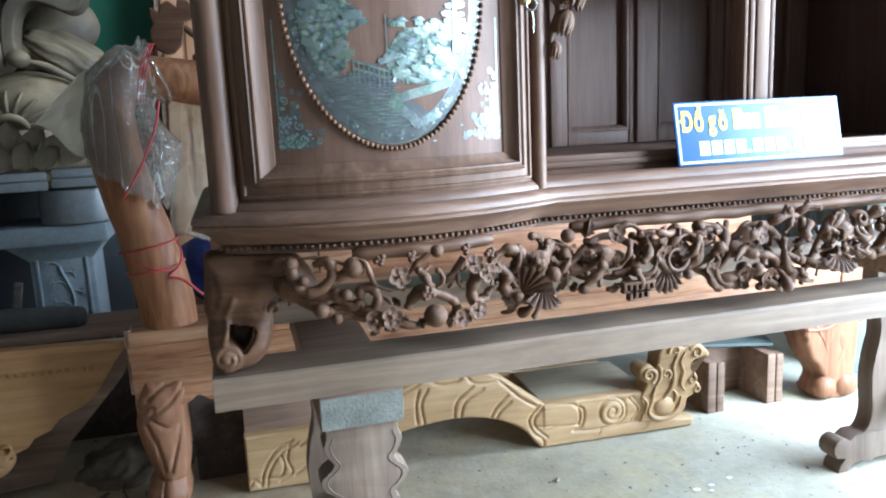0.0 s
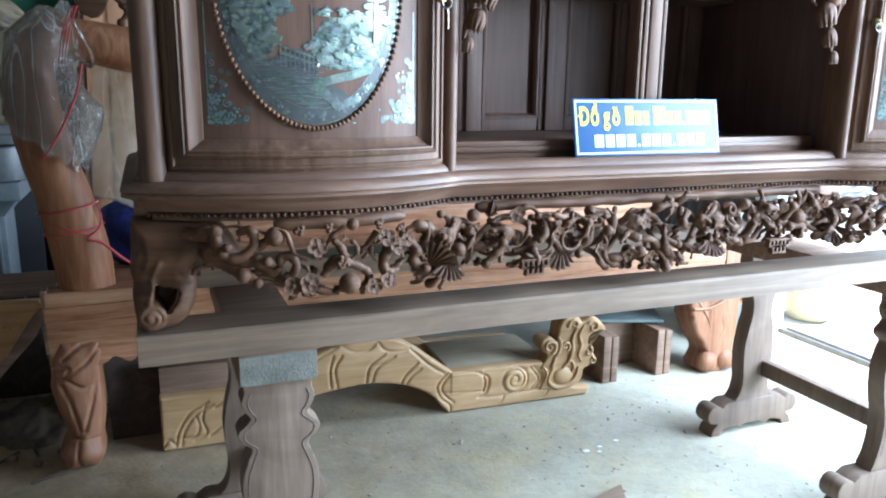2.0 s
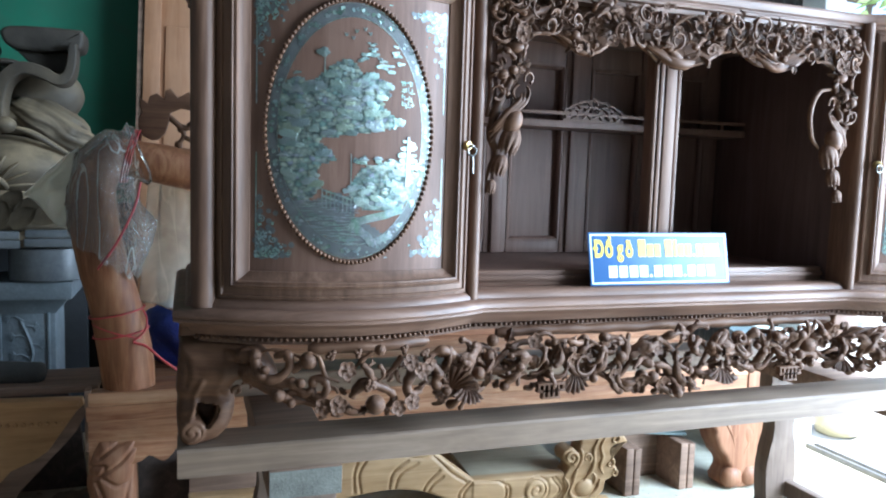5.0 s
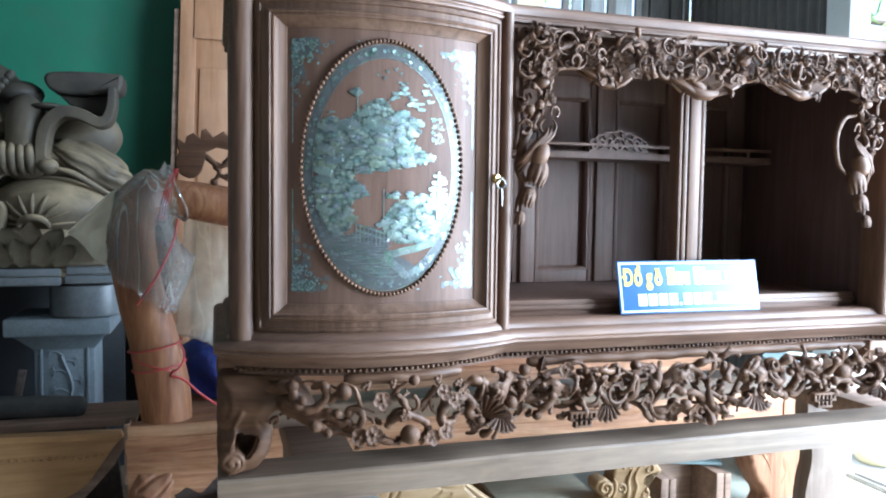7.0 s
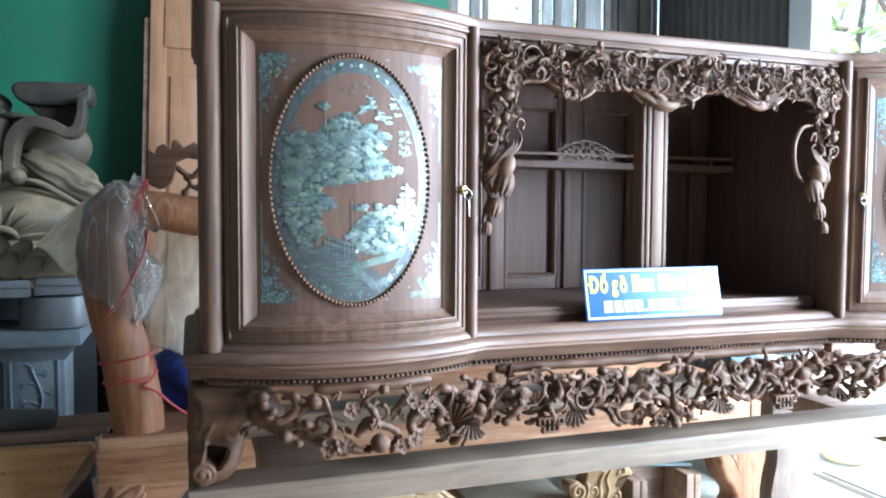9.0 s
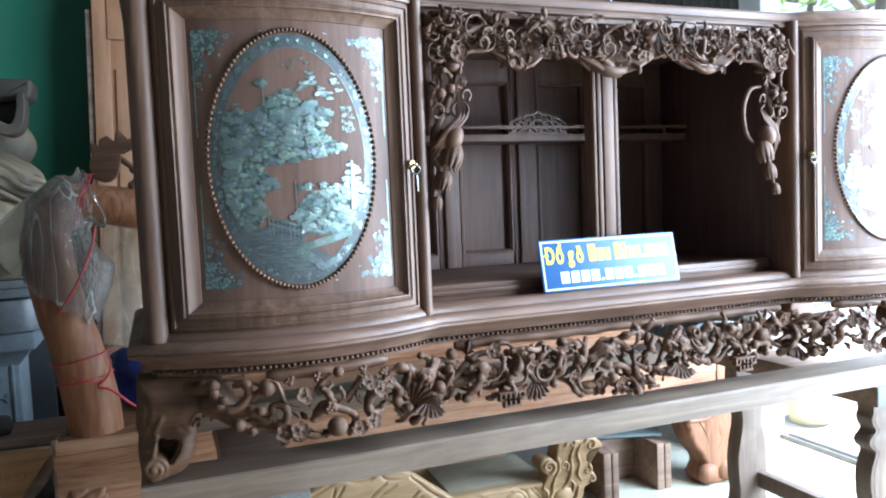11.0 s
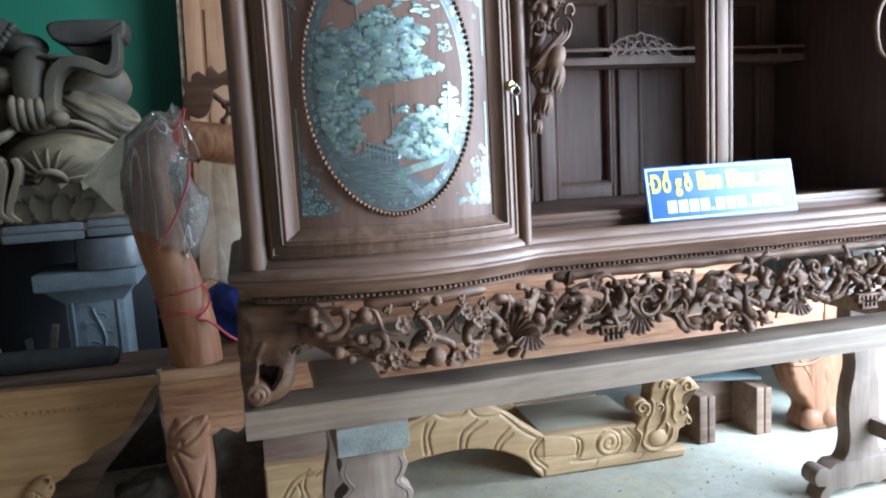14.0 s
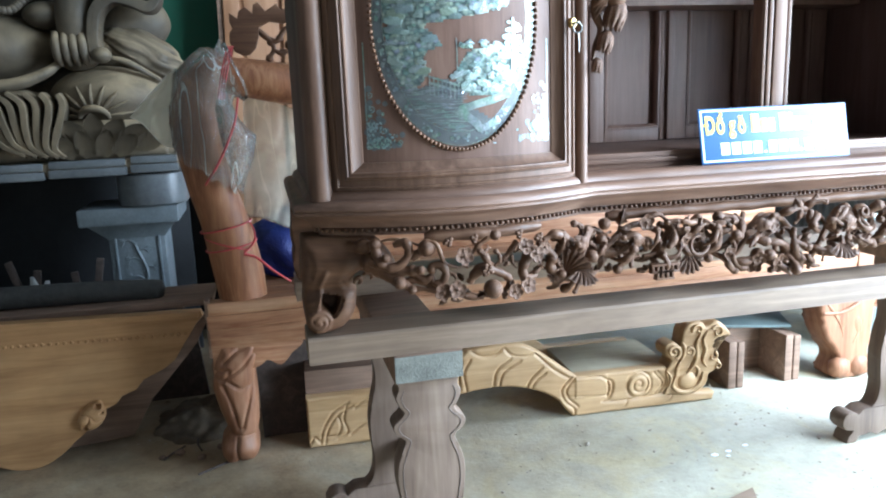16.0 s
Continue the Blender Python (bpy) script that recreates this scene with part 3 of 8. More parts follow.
def tree(x, y, h, r, seed, label):
    rnd = random.Random(seed)
    t = thing("tree", (x, y, -0.13), label, "tree", "trees in the yard")
    pts = smooth_line([(x, y, -0.13), (x + 0.1, y, h * 0.3), (x - 0.05, y + 0.1, h * 0.62), (x, y, h * 0.9)], 4)
    trunk = tube(pts, [0.13 - 0.10 * i / (len(pts) - 1) for i in range(len(pts))], 10)
    for k in range(7):
        a, z = k * 2.4, h * (0.35 + 0.07 * k)
        tube(smooth_line([(x, y, z), (x + 0.5 * r * math.cos(a), y + 0.5 * r * math.sin(a), z + 0.4), (x + 0.8 * r * math.cos(a), y + 0.8 * r * math.sin(a), z + 0.9)], 3), [0.05, 0.045, 0.04, 0.03, 0.025, 0.02, 0.012], 6, trunk)
    part("trunk", trunk, BARK, t)
    verts, faces = [], []
    for k in range(650):
        d = Vector((rnd.gauss(0, 1), rnd.gauss(0, 1), rnd.gauss(0, 0.8))).normalized() * r * rnd.uniform(0.35, 1.0) ** 0.6
        c = Vector((x, y, h * 0.75)) + d * (1 + 0.35 * noise.noise(d * 1.3))
        u = Vector((rnd.gauss(0, 1), rnd.gauss(0, 1), rnd.gauss(0, 1))).normalized()
        w = u.orthogonal().normalized()
        s = rnd.uniform(0.10, 0.20)
        i = len(verts)
        verts += [c - u * s, c + w * s * 0.4, c + u * s, c - w * s * 0.4]
        faces.append((i, i + 1, i + 2, i + 3))
    me = bpy.data.meshes.new("crown")
    me.from_pydata([v - Vector((x, y, -0.13)) for v in verts], [], faces)
    me.materials.append(LEAF)
    o = new("crown", me)
    o.parent = t
    ORIGIN[o] = ORIGIN[t]


tree(7.6, 5.6, 4.6, 1.9, 3, "leafy green tree in the sunlit yard")
tree(9.4, 8.2, 5.2, 2.2, 4, "leafy green tree in the sunlit yard")
tree(6.4, 9.6, 5.0, 2.0, 5, "leafy green tree behind the back wall")

# ---- the cabinet ----
CX = 1.075
XL, XC, YF, YB = -0.035, 0.555, 1.28, 1.84
SAG = 0.085
FOOT = 0.770


def bow_y(x):
    u = (x - (XL + XC) / 2) / ((XC - XL) / 2)
    return YF - SAG * (1 - u * u)


def bow_n(x):
    d = SAG * 2 * (x - (XL + XC) / 2) / ((XC - XL) / 2) ** 2
    v = Vector((d, -1, 0))
    return v.normalized()


def mir(x):
    return 2 * CX - x


def plan(back=True, n=18):
    """The cabinet's outline from above, left back to right back, with outward normals mitred at the corners."""
    p = [(XL, YB)] if back else []
    left = [(XL + (XC - XL) * i / n, bow_y(XL + (XC - XL) * i / n)) for i in range(n + 1)]
    p += left + [(XC + (mir(XC) - XC) * i / 8, YF) for i in range(1, 8)] + [(mir(x), y) for x, y in left[::-1]]
    p += [(mir(XL), YB)] if back else []
    out = []
    for i, (x, y) in enumerate(p):
        seg = []
        for a, b in ((i - 1, i), (i, i + 1)):
            if a >= 0 and b < len(p):
                d = Vector((p[b][0] - p[a][0], p[b][1] - p[a][1]))
                seg.append(Vector((d.y, -d.x)).normalized())
        m = sum(seg, Vector((0, 0))).normalized()
        k = 1 / max(0.5, m.dot(seg[0]))
        out.append((x, y, m.x * k, m.y * k))
    return out


PLAN = plan()
FRONT_PLAN = plan(False)
LEN = [0.0]
for a, b in zip(FRONT_PLAN, FRONT_PLAN[1:]):
    LEN.append(LEN[-1] + math.hypot(b[0] - a[0], b[1] - a[1]))


def along(s):
    """The place and outward normal at the length s along the cabinet's front."""
    i = max(0, min(len(LEN) - 2, int(np.searchsorted(LEN, s)) - 1))
    t = (s - LEN[i]) / (LEN[i + 1] - LEN[i])
    a, b = Vector(FRONT_PLAN[i][:2]), Vector(FRONT_PLAN[i + 1][:2])
    d = (b - a).normalized()
    p = a.lerp(b, t)
    return p, Vector((d.y, -d.x))


def on_front(s, z, d):
    p, n = along(s)
    return Vector((p.x + n.x * d, p.y + n.y * d, z))


cabinet = thing("carved_cabinet", (CX, 1.5, FOOT), "dark brown carved cabinet with bowed pearl-inlaid doors on a stand", "cabinet")
part("base_moulding", sweep(PLAN, [(-0.03, 1.064), (-0.004, 1.064), (0.004, 1.060), (0.010, 1.052), (0.011, 1.047), (0.020, 1.0465), (0.029, 1.0425), (0.034, 1.0365), (0.035, 1.030), (0.032, 1.0265), (0.034, 1.0245), (0.034, 1.0205), (0.029, 1.018), (0.018, 1.0135), (0.008, 1.006), (0.0, 0.997), (-0.004, 0.991), (-0.014, 0.990), (-0.03, 0.990)]), WALNUT_X, cabinet, "stepped and rounded base moulding")
part("frieze_band", sweep(PLAN, [(-0.03, 0.990), (-0.0145, 0.990), (-0.0135, 0.975), (-0.014, 0.974), (-0.018, 0.973), (-0.03, 0.973)]), WALNUT_X, cabinet)
beads = bmesh.new()
s = 0.004
while s < LEN[-1]:
    bmesh.ops.create_icosphere(beads, subdivisions=1, radius=0.0054, matrix=Matrix.Translation(on_front(s, 0.984, -0.0105)))
    s += 0.0122
part("bead_moulding", beads, CARVED, cabinet, "row of small turned beads", smooth=80)["kind"] = "stuff"
part("top_moulding", sweep(PLAN, [(-0.03, 1.7165), (-0.001, 1.7165), (0.004, 1.7185), (0.005, 1.723), (0.002, 1.727), (0.003, 1.730), (0.008, 1.733), (0.0105, 1.741), (0.008, 1.750), (-0.001, 1.757), (-0.03, 1.758)]), WALNUT_X, cabinet)
top = bmesh.new()
top.faces.new([top.verts.new((x - nx * 0.02, y - ny * 0.02, 1.755)) for x, y, nx, ny in PLAN])
r = bmesh.ops.extrude_face_region(top, geom=top.faces[:])
for v in (e for e in r["geom"] if isinstance(e, bmesh.types.BMVert)):
    v.co.z -= 0.022
part("top_board", top, WALNUT_X, cabinet)
base = bmesh.new()
base.faces.new([base.verts.new((x - nx * 0.02, y - ny * 0.02, 1.062)) for x, y, nx, ny in PLAN])
r = bmesh.ops.extrude_face_region(base, geom=base.faces[:])
for v in (e for e in r["geom"] if isinstance(e, bmesh.types.BMVert)):
    v.co.z -= 0.06
part("base_board", base, WALNUT_X, cabinet)
for x0 in (XL, XC - 0.025, mir(XC), mir(XL) - 0.025):
    part("side_panel", bx(x0 + 0.003, x0 + 0.022, YF + 0.03, YB - 0.02, 1.0625, 1.715, 0.001), SHADED_SIDE, cabinet)
part("back_board", bx(XL + 0.004, mir(XL) - 0.004, YB - 0.018, YB, 0.97, 1.733, 0.001), INTERIOR, cabinet)
for m in (lambda x: x, mir):
    for x, r in ((XL + 0.022, 0.0235), (XC - 0.014, 0.0145)):
        xc = m(x)
        post = bmesh.new()
        prof = []
        for k in range(25):
            a = math.pi * k / 24
            o = r * math.sin(a) if 3 < k < 21 else r * 0.75 * math.sin(a)
            prof.append((xc - r * math.cos(a), bow_y(x) - 0.002 - o))
        prof += [(xc + r, YF + 0.05), (xc - r, YF + 0.05)]
        post = plate(prof, 1.732 - 1.0467, lambda u, v, d: (u, v, 1.0467 + d), 0)
        part("corner_post", post, WALNUT_Z, cabinet, smooth=50)

# doors
def shell_piece(outline, material, peak, seed):
    """A thin faceted piece of shell: outline (u, v), its middle a little proud."""
    rnd = random.Random(seed)
    b = bmesh.new()
    n = len(outline)
    lo = [b.verts.new((u, v, 0)) for u, v in outline]
    hi = [b.verts.new((u * 0.98, v * 0.98, 0.03)) for u, v in outline]
    cu, cv = sum(p[0] for p in outline) / n, sum(p[1] for p in outline) / n
    mid = b.verts.new((cu + rnd.uniform(-0.15, 0.15), cv + rnd.uniform(-0.1, 0.1), 0.03 + peak))
    for i in range(n):
        b.faces.new((hi[i], hi[(i + 1) % n], mid))
        b.faces.new((lo[i], lo[(i + 1) % n], hi[(i + 1) % n], hi[i]))
    return finish("inlay_piece", b, material, 0)


def crown_outline(seed):
    """A canopy: flat foot, lobed top."""
    rnd = random.Random(seed)
    lobes = rnd.choice((3, 4, 4, 5))
    top = []
    for i in range(lobes):
        c, w = -1 + 2 * (i + 0.5) / lobes, 1 / lobes
        h = 0.30 + 0.50 * math.sin(math.pi * (i + 0.5) / lobes) + rnd.uniform(-0.10, 0.12)
        top += [(c + w * 1.02 * math.cos(math.pi * (1 - k / 4)), h * 0.62 + 0.26 * math.sin(math.pi * k / 4)) for k in range(5)]
    return [(-0.85, -0.10), (-0.25, -0.20), (0.30, -0.16), (0.88, -0.08)] + top[::-1]


chip = []
for k in range(9):
    rnd = random.Random(40 + k)
    n, lobes, ph = 16, rnd.choice((4, 5, 6)), rnd.uniform(0, 6)
    chip.append(shell_piece([(math.cos(2 * math.pi * i / n) * q, 0.72 * math.sin(2 * math.pi * i / n) * q) for i, q in [(i, (0.72 + 0.34 * abs(math.sin(0.5 * lobes * 2 * math.pi * i / n + ph))) * (1 + 0.25 * math.cos(2 * math.pi * i / n + 2 * ph))) for i in range(n)]], PEARL, 0.10, k))
SHELLS = (PEARL, PEARL, PEARL_OLIVE, PEARL, PEARL_BLUE, PEARL_OLIVE, PEARL, PEARL_BLUE)
CROWNS = [shell_piece(crown_outline(60 + k), SHELLS[k], 0.04, k) for k in range(8)]
ROOF = shell_piece([(-1.25, 0.10), (-0.9, 0.0), (0.9, 0.0), (1.25, 0.10), (0.75, 0.35), (0.6, 0.62), (-0.6, 0.62), (-0.75, 0.35)], PEARL_BLUE, 0.08, 1)
HOUSE = shell_piece([(-0.8, -0.9), (0.8, -0.9), (0.8, 0.0), (-0.8, 0.0)], PEARL_OLIVE, 0.06, 2)
STALK = shell_piece([(-0.12, -1.0), (0.12, -1.0), (0.05, 1.0), (-0.05, 1.0)], PEARL_BLUE, 0.02, 3)

OX, OZ, RX, RZ = 0.2625, 1.388, 0.1695, 0.251
# the landscape's land masses inside the oval, in halves of its width and height
HILL = [(-0.86, -0.02), (-0.88, 0.26), (-0.74, 0.38), (-0.62, 0.40), (-0.50, 0.36), (-0.34, 0.46), (-0.20, 0.53), (-0.06, 0.56), (0.04, 0.50), (0.12, 0.42), (0.24, 0.45), (0.36, 0.40), (0.44, 0.30), (0.30, 0.24), (0.42, 0.18), (0.52, 0.13), (0.64, 0.07), (0.42, 0.04), (0.10, 0.00), (-0.33, -0.05), (-0.66, -0.08)]
SHORE = [(-0.85, -0.06), (-0.60, -0.06), (-0.42, -0.06), (-0.30, -0.12), (-0.18, -0.22), (-0.36, -0.24), (-0.46, -0.36), (-0.38, -0.43), (-0.50, -0.52), (-0.74, -0.52), (-0.84, -0.32)]
GARDEN = [(-0.06, -0.44), (0.02, -0.34), (0.10, -0.26), (0.24, -0.24), (0.40, -0.22), (0.54, -0.20), (0.74, -0.26), (0.82, -0.34), (0.76, -0.48), (0.60, -0.58), (0.18, -0.60), (0.00, -0.56)]


def door(parent, m, seed):
    """A bowed door; m carries a left-hand x to its own side."""
    rnd = random.Random(seed)
    flip = -1 if m(1.0) != 1.0 else 1

    def place(u, v, d):
        n = bow_n(u)
        return Vector((m(u + n.x * d), bow_y(u) + n.y * d, v))

    dr = new("door")
    dr.parent = parent
    ORIGIN[dr] = ORIGIN[parent]
    tagged(dr, "bowed door inlaid with a pearl landscape in a beaded oval")
    x0, x1, z0, z1 = 0.0095, 0.526, 1.0605, 1.7155
    part("frame", ring((x0, x1, z0, z1), [(0, -0.022), (0, -0.001), (0.006, 0.000), (0.0075, 0.005), (0.0115, 0.006), (0.0135, 0.002), (0.0255, 0.003), (0.0275, 0.010), (0.0315, 0.0125), (0.0345, 0.0095), (0.0360, 0.0105), (0.0390, 0.0100), (0.0405, 0.004), (0.048, -0.005), (0.057, -0.010), (0.059, -0.018)], place, 18), WALNUT_Z, dr, "stepped frame with mitred mouldings", 25)
    part("panel", sheet(x0 + 0.04, x1 - 0.04, z0 + 0.03, z1 - 0.03, lambda u, v: place(u, v, -0.0125), 24, 2), PANEL_WOOD, dr, "plain brown bowed panel")
    D = -0.0125
    bead = bmesh.new()
    for k in range(132):
        a = 2 * math.pi * k / 132
        u, v = OX + RX * math.cos(a), OZ + RZ * math.sin(a)
        bmesh.ops.create_icosphere(bead, subdivisions=1, radius=0.0050, matrix=Matrix.Translation(place(u, v, D + 0.0025)))
    part("oval_beading", bead, CARVED, dr, "oval of small turned beads", 80)["kind"] = "stuff"
    # a dim border band and the land's thin ground
    band = bmesh.new()
    rows = [[band.verts.new(place(OX + RX * q * math.cos(t), OZ + RZ * q * math.sin(t), D + 0.0003)) for t in [2 * math.pi * k / 96 for k in range(96)]] for q in (0.872, 0.92, 0.965)]
    for a, b in zip(rows, rows[1:]):
        for k in range(96):
            band.faces.new((a[k], a[(k + 1) % 96], b[(k + 1) % 96], b[k]))
    part("border_band", band, PEARL_DIM, dr, "blue-grey pearl border band", 60)
    for gi, (poly, mat) in enumerate(((HILL, SHELL_GROUND), (SHORE, SHELL_GROUND), (GARDEN, SHELL_GROUND), (None, PEARL_DIM))):
        ground = bmesh.new()
        c = 0.022
        for i in range(-44, 44):
            for j in range(-44, 44):
                u, v = (i + 0.5) * c, (j + 0.5) * c
                if u * u + v * v > 0.745 or not (within(poly, u, v) if poly else v < -0.50 - 0.03 * math.sin(9 * u) and (u < 0.02 or v < -0.64 - 0.35 * u) and u < 0.55):
                    continue
                ground.faces.new([ground.verts.new(place(OX + RX * (u + a * c / 2), OZ + RZ * (v + b * c / 2), D + 0.0004 + 0.00004 * gi)) for a, b in ((-1, -1), (1, -1), (1, 1), (-1, 1))])
        part("landscape_ground", ground, mat, dr, "thin blue-grey pearl ground", 60)
    # pearl pieces of the landscape
    count = 0
    loose, loose_blue = bmesh.new(), bmesh.new()

    def shell_pose(u, v, size, turn, tilt, lift):
        n = bow_n(u)
        n = Vector((n.x * flip, n.y, 0))
        side_x = Vector((0, 0, 1)).cross(n)
        nn = (n + side_x * rnd.gauss(0, tilt) + Vector((0, 0, rnd.gauss(0, tilt)))).normalized()
        xx = Vector((0, 0, 1)).cross(nn).normalized()
        return Matrix.Translation(place(u, v, D + 0.0009 + lift)) @ Matrix((xx, nn.cross(xx), nn)).transposed().to_4x4() @ Matrix.Rotation(turn, 4, "Z") @ Matrix.Scale(size, 4)

    def put(u, v, size, mesh=None, turn=None, tilt=0.05, lift=0.0, to=None):
        """A piece of its own while there are few, a fine joined chip beyond."""
        nonlocal count
        mm = shell_pose(u, v, size, rnd.uniform(0, 6.28) if turn is None else turn, tilt, lift)
        if mesh and count < 298:
            piece("inlay_piece", mesh, mm, dr)
            count += 1
            return
        k, ph = 9, rnd.uniform(0, 6)
        to = to or (loose_blue if rnd.random() < 0.3 else loose)
        to.faces.new([to.verts.new(mm @ Vector((math.cos(6.283 * i / k) * q, 0.75 * math.sin(6.283 * i / k) * q, 0.02))) for i, q in [(i, 0.65 + 0.4 * abs(math.sin(2.5 * 6.283 * i / k + ph))) for i in range(k)]])

    def grow(poly, step, size):
        """Canopies in rows, each row a little over the one above it."""
        vs, us = [p[1] for p in poly], [p[0] for p in poly]
        v, row = max(vs), 0
        while v > min(vs):
            u = min(us) + (row % 2) * step / RX / 2
            while u < max(us):
                a, b = u + rnd.gauss(0, 0.030), v + rnd.gauss(0, 0.022)
                if within(poly, a, b) and a * a + b * b < 0.72 and noise.noise(Vector((5 * a, 6 * b, seed))) + rnd.gauss(0, 0.12) > -0.14:
                    put(OX + RX * a, OZ + RZ * b, size * rnd.choice((0.40, 0.5, 0.65, 0.8, 1.0, 1.3, 1.7)), rnd.choice(CROWNS), rnd.gauss(0, 0.2), 0.022, 0.00004 * row)
                u += step / RX
            v -= 0.62 * step / RZ
            row += 1

    # houses with upturned roofs among the trees
    for cu, cv, sz in ((-0.33, 0.15, 0.0180), (-0.62, 0.20, 0.0140), (-0.05, 0.24, 0.0150), (0.16, 0.32, 0.0095), (0.12, -0.21, 0.0105), (0.30, -0.20, 0.0100), (0.46, -0.21, 0.0085), (0.20, -0.40, 0.0100), (0.38, -0.44, 0.0090), (-0.80, -0.20, 0.0120), (-0.10, 0.10, 0.0090)):
        put(OX + RX * cu, OZ + RZ * cv, sz * 0.8, HOUSE, 0.0, 0.03, 0.0007)
        put(OX + RX * cu, OZ + RZ * cv, sz, ROOF, rnd.gauss(0, 0.05), 0.04, 0.0009)
    # tiered pines, clouds, and a flag on its pole
    for cu, cv, n, w, dv_ in ((0.68, -0.06, 6, 0.175, 0.050), (0.20, 0.67, 3, 0.085, 0.040), (0.32, 0.56, 2, 0.09, 0.045), (0.10, 0.59, 2, 0.08, 0.04), (0.42, 0.52, 2, 0.08, 0.04), (0.50, 0.67, 3, 0.065, 0.035), (0.56, 0.54, 1, 0.05, 0.03), (-0.66, 0.42, 2, 0.07, 0.04), (0.84, -0.22, 2, 0.05, 0.045)):
        if n > 3:
            put(OX + RX * cu, OZ + RZ * (cv - dv_ * n * 0.5), RZ * dv_ * (n * 0.6 + 0.4), STALK, 0.0, 0.0)
        for k in range(n):
            ww = w * (0.45 + 0.55 * (k + 1) / n)
            for side_u in (-0.45, 0.0, 0.45):
                put(OX + RX * (cu + side_u * ww + rnd.gauss(0, 0.010)), OZ + RZ * (cv - dv_ * k + rnd.gauss(0, 0.008)), RX * ww * rnd.uniform(0.40, 0.62), CROWNS[(k * 3 + n) % 2], rnd.gauss(0, 0.15), 0.04, 0.0003)
    put(OX - 0.35 * RX, OZ + 0.59 * RZ, 0.0130, chip[3], 0.0, 0.05, 0.0003)

    grow(HILL, 0.0165, 0.0105)
    grow(SHORE, 0.0165, 0.0100)
    grow(GARDEN, 0.0155, 0.0092)
    for poly, n in ((HILL, 420), (SHORE, 170), (GARDEN, 220)):
        for k in range(n):
            u, v = rnd.uniform(-0.9, 0.85), rnd.uniform(-0.62, 0.6)
            if within(poly, u, v) and u * u + v * v < 0.73:
                put(OX + RX * u, OZ + RZ * v, rnd.uniform(0.0014, 0.0042), None, None, 0.10, 0.0008)

    def stroke(pts, w):
        for (u0, v0), (u1, v1) in zip(pts, pts[1:]):
            d = Vector((u1 - u0, v1 - v0)).normalized() * w
            vs = [loose.verts.new(place(OX + RX * (a + e * -d.y), OZ + RZ * (b + e * d.x * 0.68), D + 0.0015)) for a, b, e in ((u0, v0, -1), (u1, v1, -1), (u1, v1, 1), (u0, v0, 1))]
            loose.faces.new(vs)

    for u0, v0, v1 in ((-0.35, 0.58, 0.42), (-0.03, -0.16, -0.42)):
        stroke([(u0, v0), (u0, v1)], 0.006)
    for k in range(7):
        stroke([(0.00 + 0.022 * k, -0.20 - 0.02 * math.sin(0.6 * k)), (0.02 + 0.022 * k, -0.20 - 0.02 * math.sin(0.6 * (k + 1)))], 0.028)
    # bridge and zigzag path
    for dv_, w in ((0.0, 0.010), (-0.045, 0.014)):
        stroke([(-0.37 + 0.052 * k, -0.44 + dv_ - 0.011 * k) for k in range(8)], w)
    for k in range(8):
        stroke([(-0.36 + 0.048 * k, -0.43 - 0.010 * k), (-0.36 + 0.048 * k, -0.58 - 0.006 * k)], 0.006)
    stroke([(0.62, -0.58), (0.40, -0.63), (0.16, -0.665), (-0.02, -0.70)], 0.045)
    stroke([(-0.03, -0.69), (0.08, -0.755), (0.18, -0.80), (0.24, -0.855)], 0.050)
    stroke([(0.22, -0.86), (0.34, -0.82), (0.48, -0.79)], 0.040)
    stroke([(-0.16, -0.81), (-0.08, -0.835), (0.03, -0.82)], 0.016)
    # birds in the sky
    for cu, cv in ((-0.11, 0.73), (0.01, 0.76), (0.11, 0.78), (-0.03, 0.71), (0.17, 0.75)):
        stroke([(cu - 0.018, cv + 0.014), (cu, cv - 0.010), (cu + 0.018, cv + 0.016)], 0.007)
    # water strokes at the foot of the oval
    for k in range(150):
        v = rnd.uniform(-0.86, -0.52)
        w = math.sqrt(max(0.0, 0.74 - v * v))
        u = rnd.uniform(-w, 0.05)
        ln = rnd.uniform(0.05, 0.26)
        loose_blue.faces.new([loose_blue.verts.new(place(OX + RX * (u + a * ln), OZ + RZ * (v + b * 0.009), D + 0.0012)) for a, b in ((-0.5, 0), (0, -0.5), (0.5, 0), (0, 0.5))])
    # border of sprigs between two thin lines, just inside the beads
    for k in range(30):
        a0 = 2 * math.pi * (k + rnd.uniform(-0.2, 0.2)) / 30
        for j in range(7):
            a, q = a0 + rnd.gauss(0, 0.045), 0.92 + rnd.gauss(0, 0.014)
            put(OX + RX * q * math.cos(a), OZ + RZ * q * math.sin(a), rnd.uniform(0.0022, 0.0058), None, None, 0.10)
    for q in (0.865, 0.968):
        for k in range(96):
            a, b = 2 * math.pi * k / 96, 2 * math.pi * (k + 1) / 96
            w = 0.006
            loose.faces.new([loose.verts.new(place(OX + RX * (q + e) * math.cos(t), OZ + RZ * (q + e) * math.sin(t), D + 0.0006)) for t, e in ((a, 0), (b, 0), (b, w), (a, w))])
    # corner sprays and lines
    sprays = bmesh.new()
    pu0, pu1, pv0, pv1 = x0 + 0.068, x1 - 0.066, z0 + 0.085, z1 - 0.080
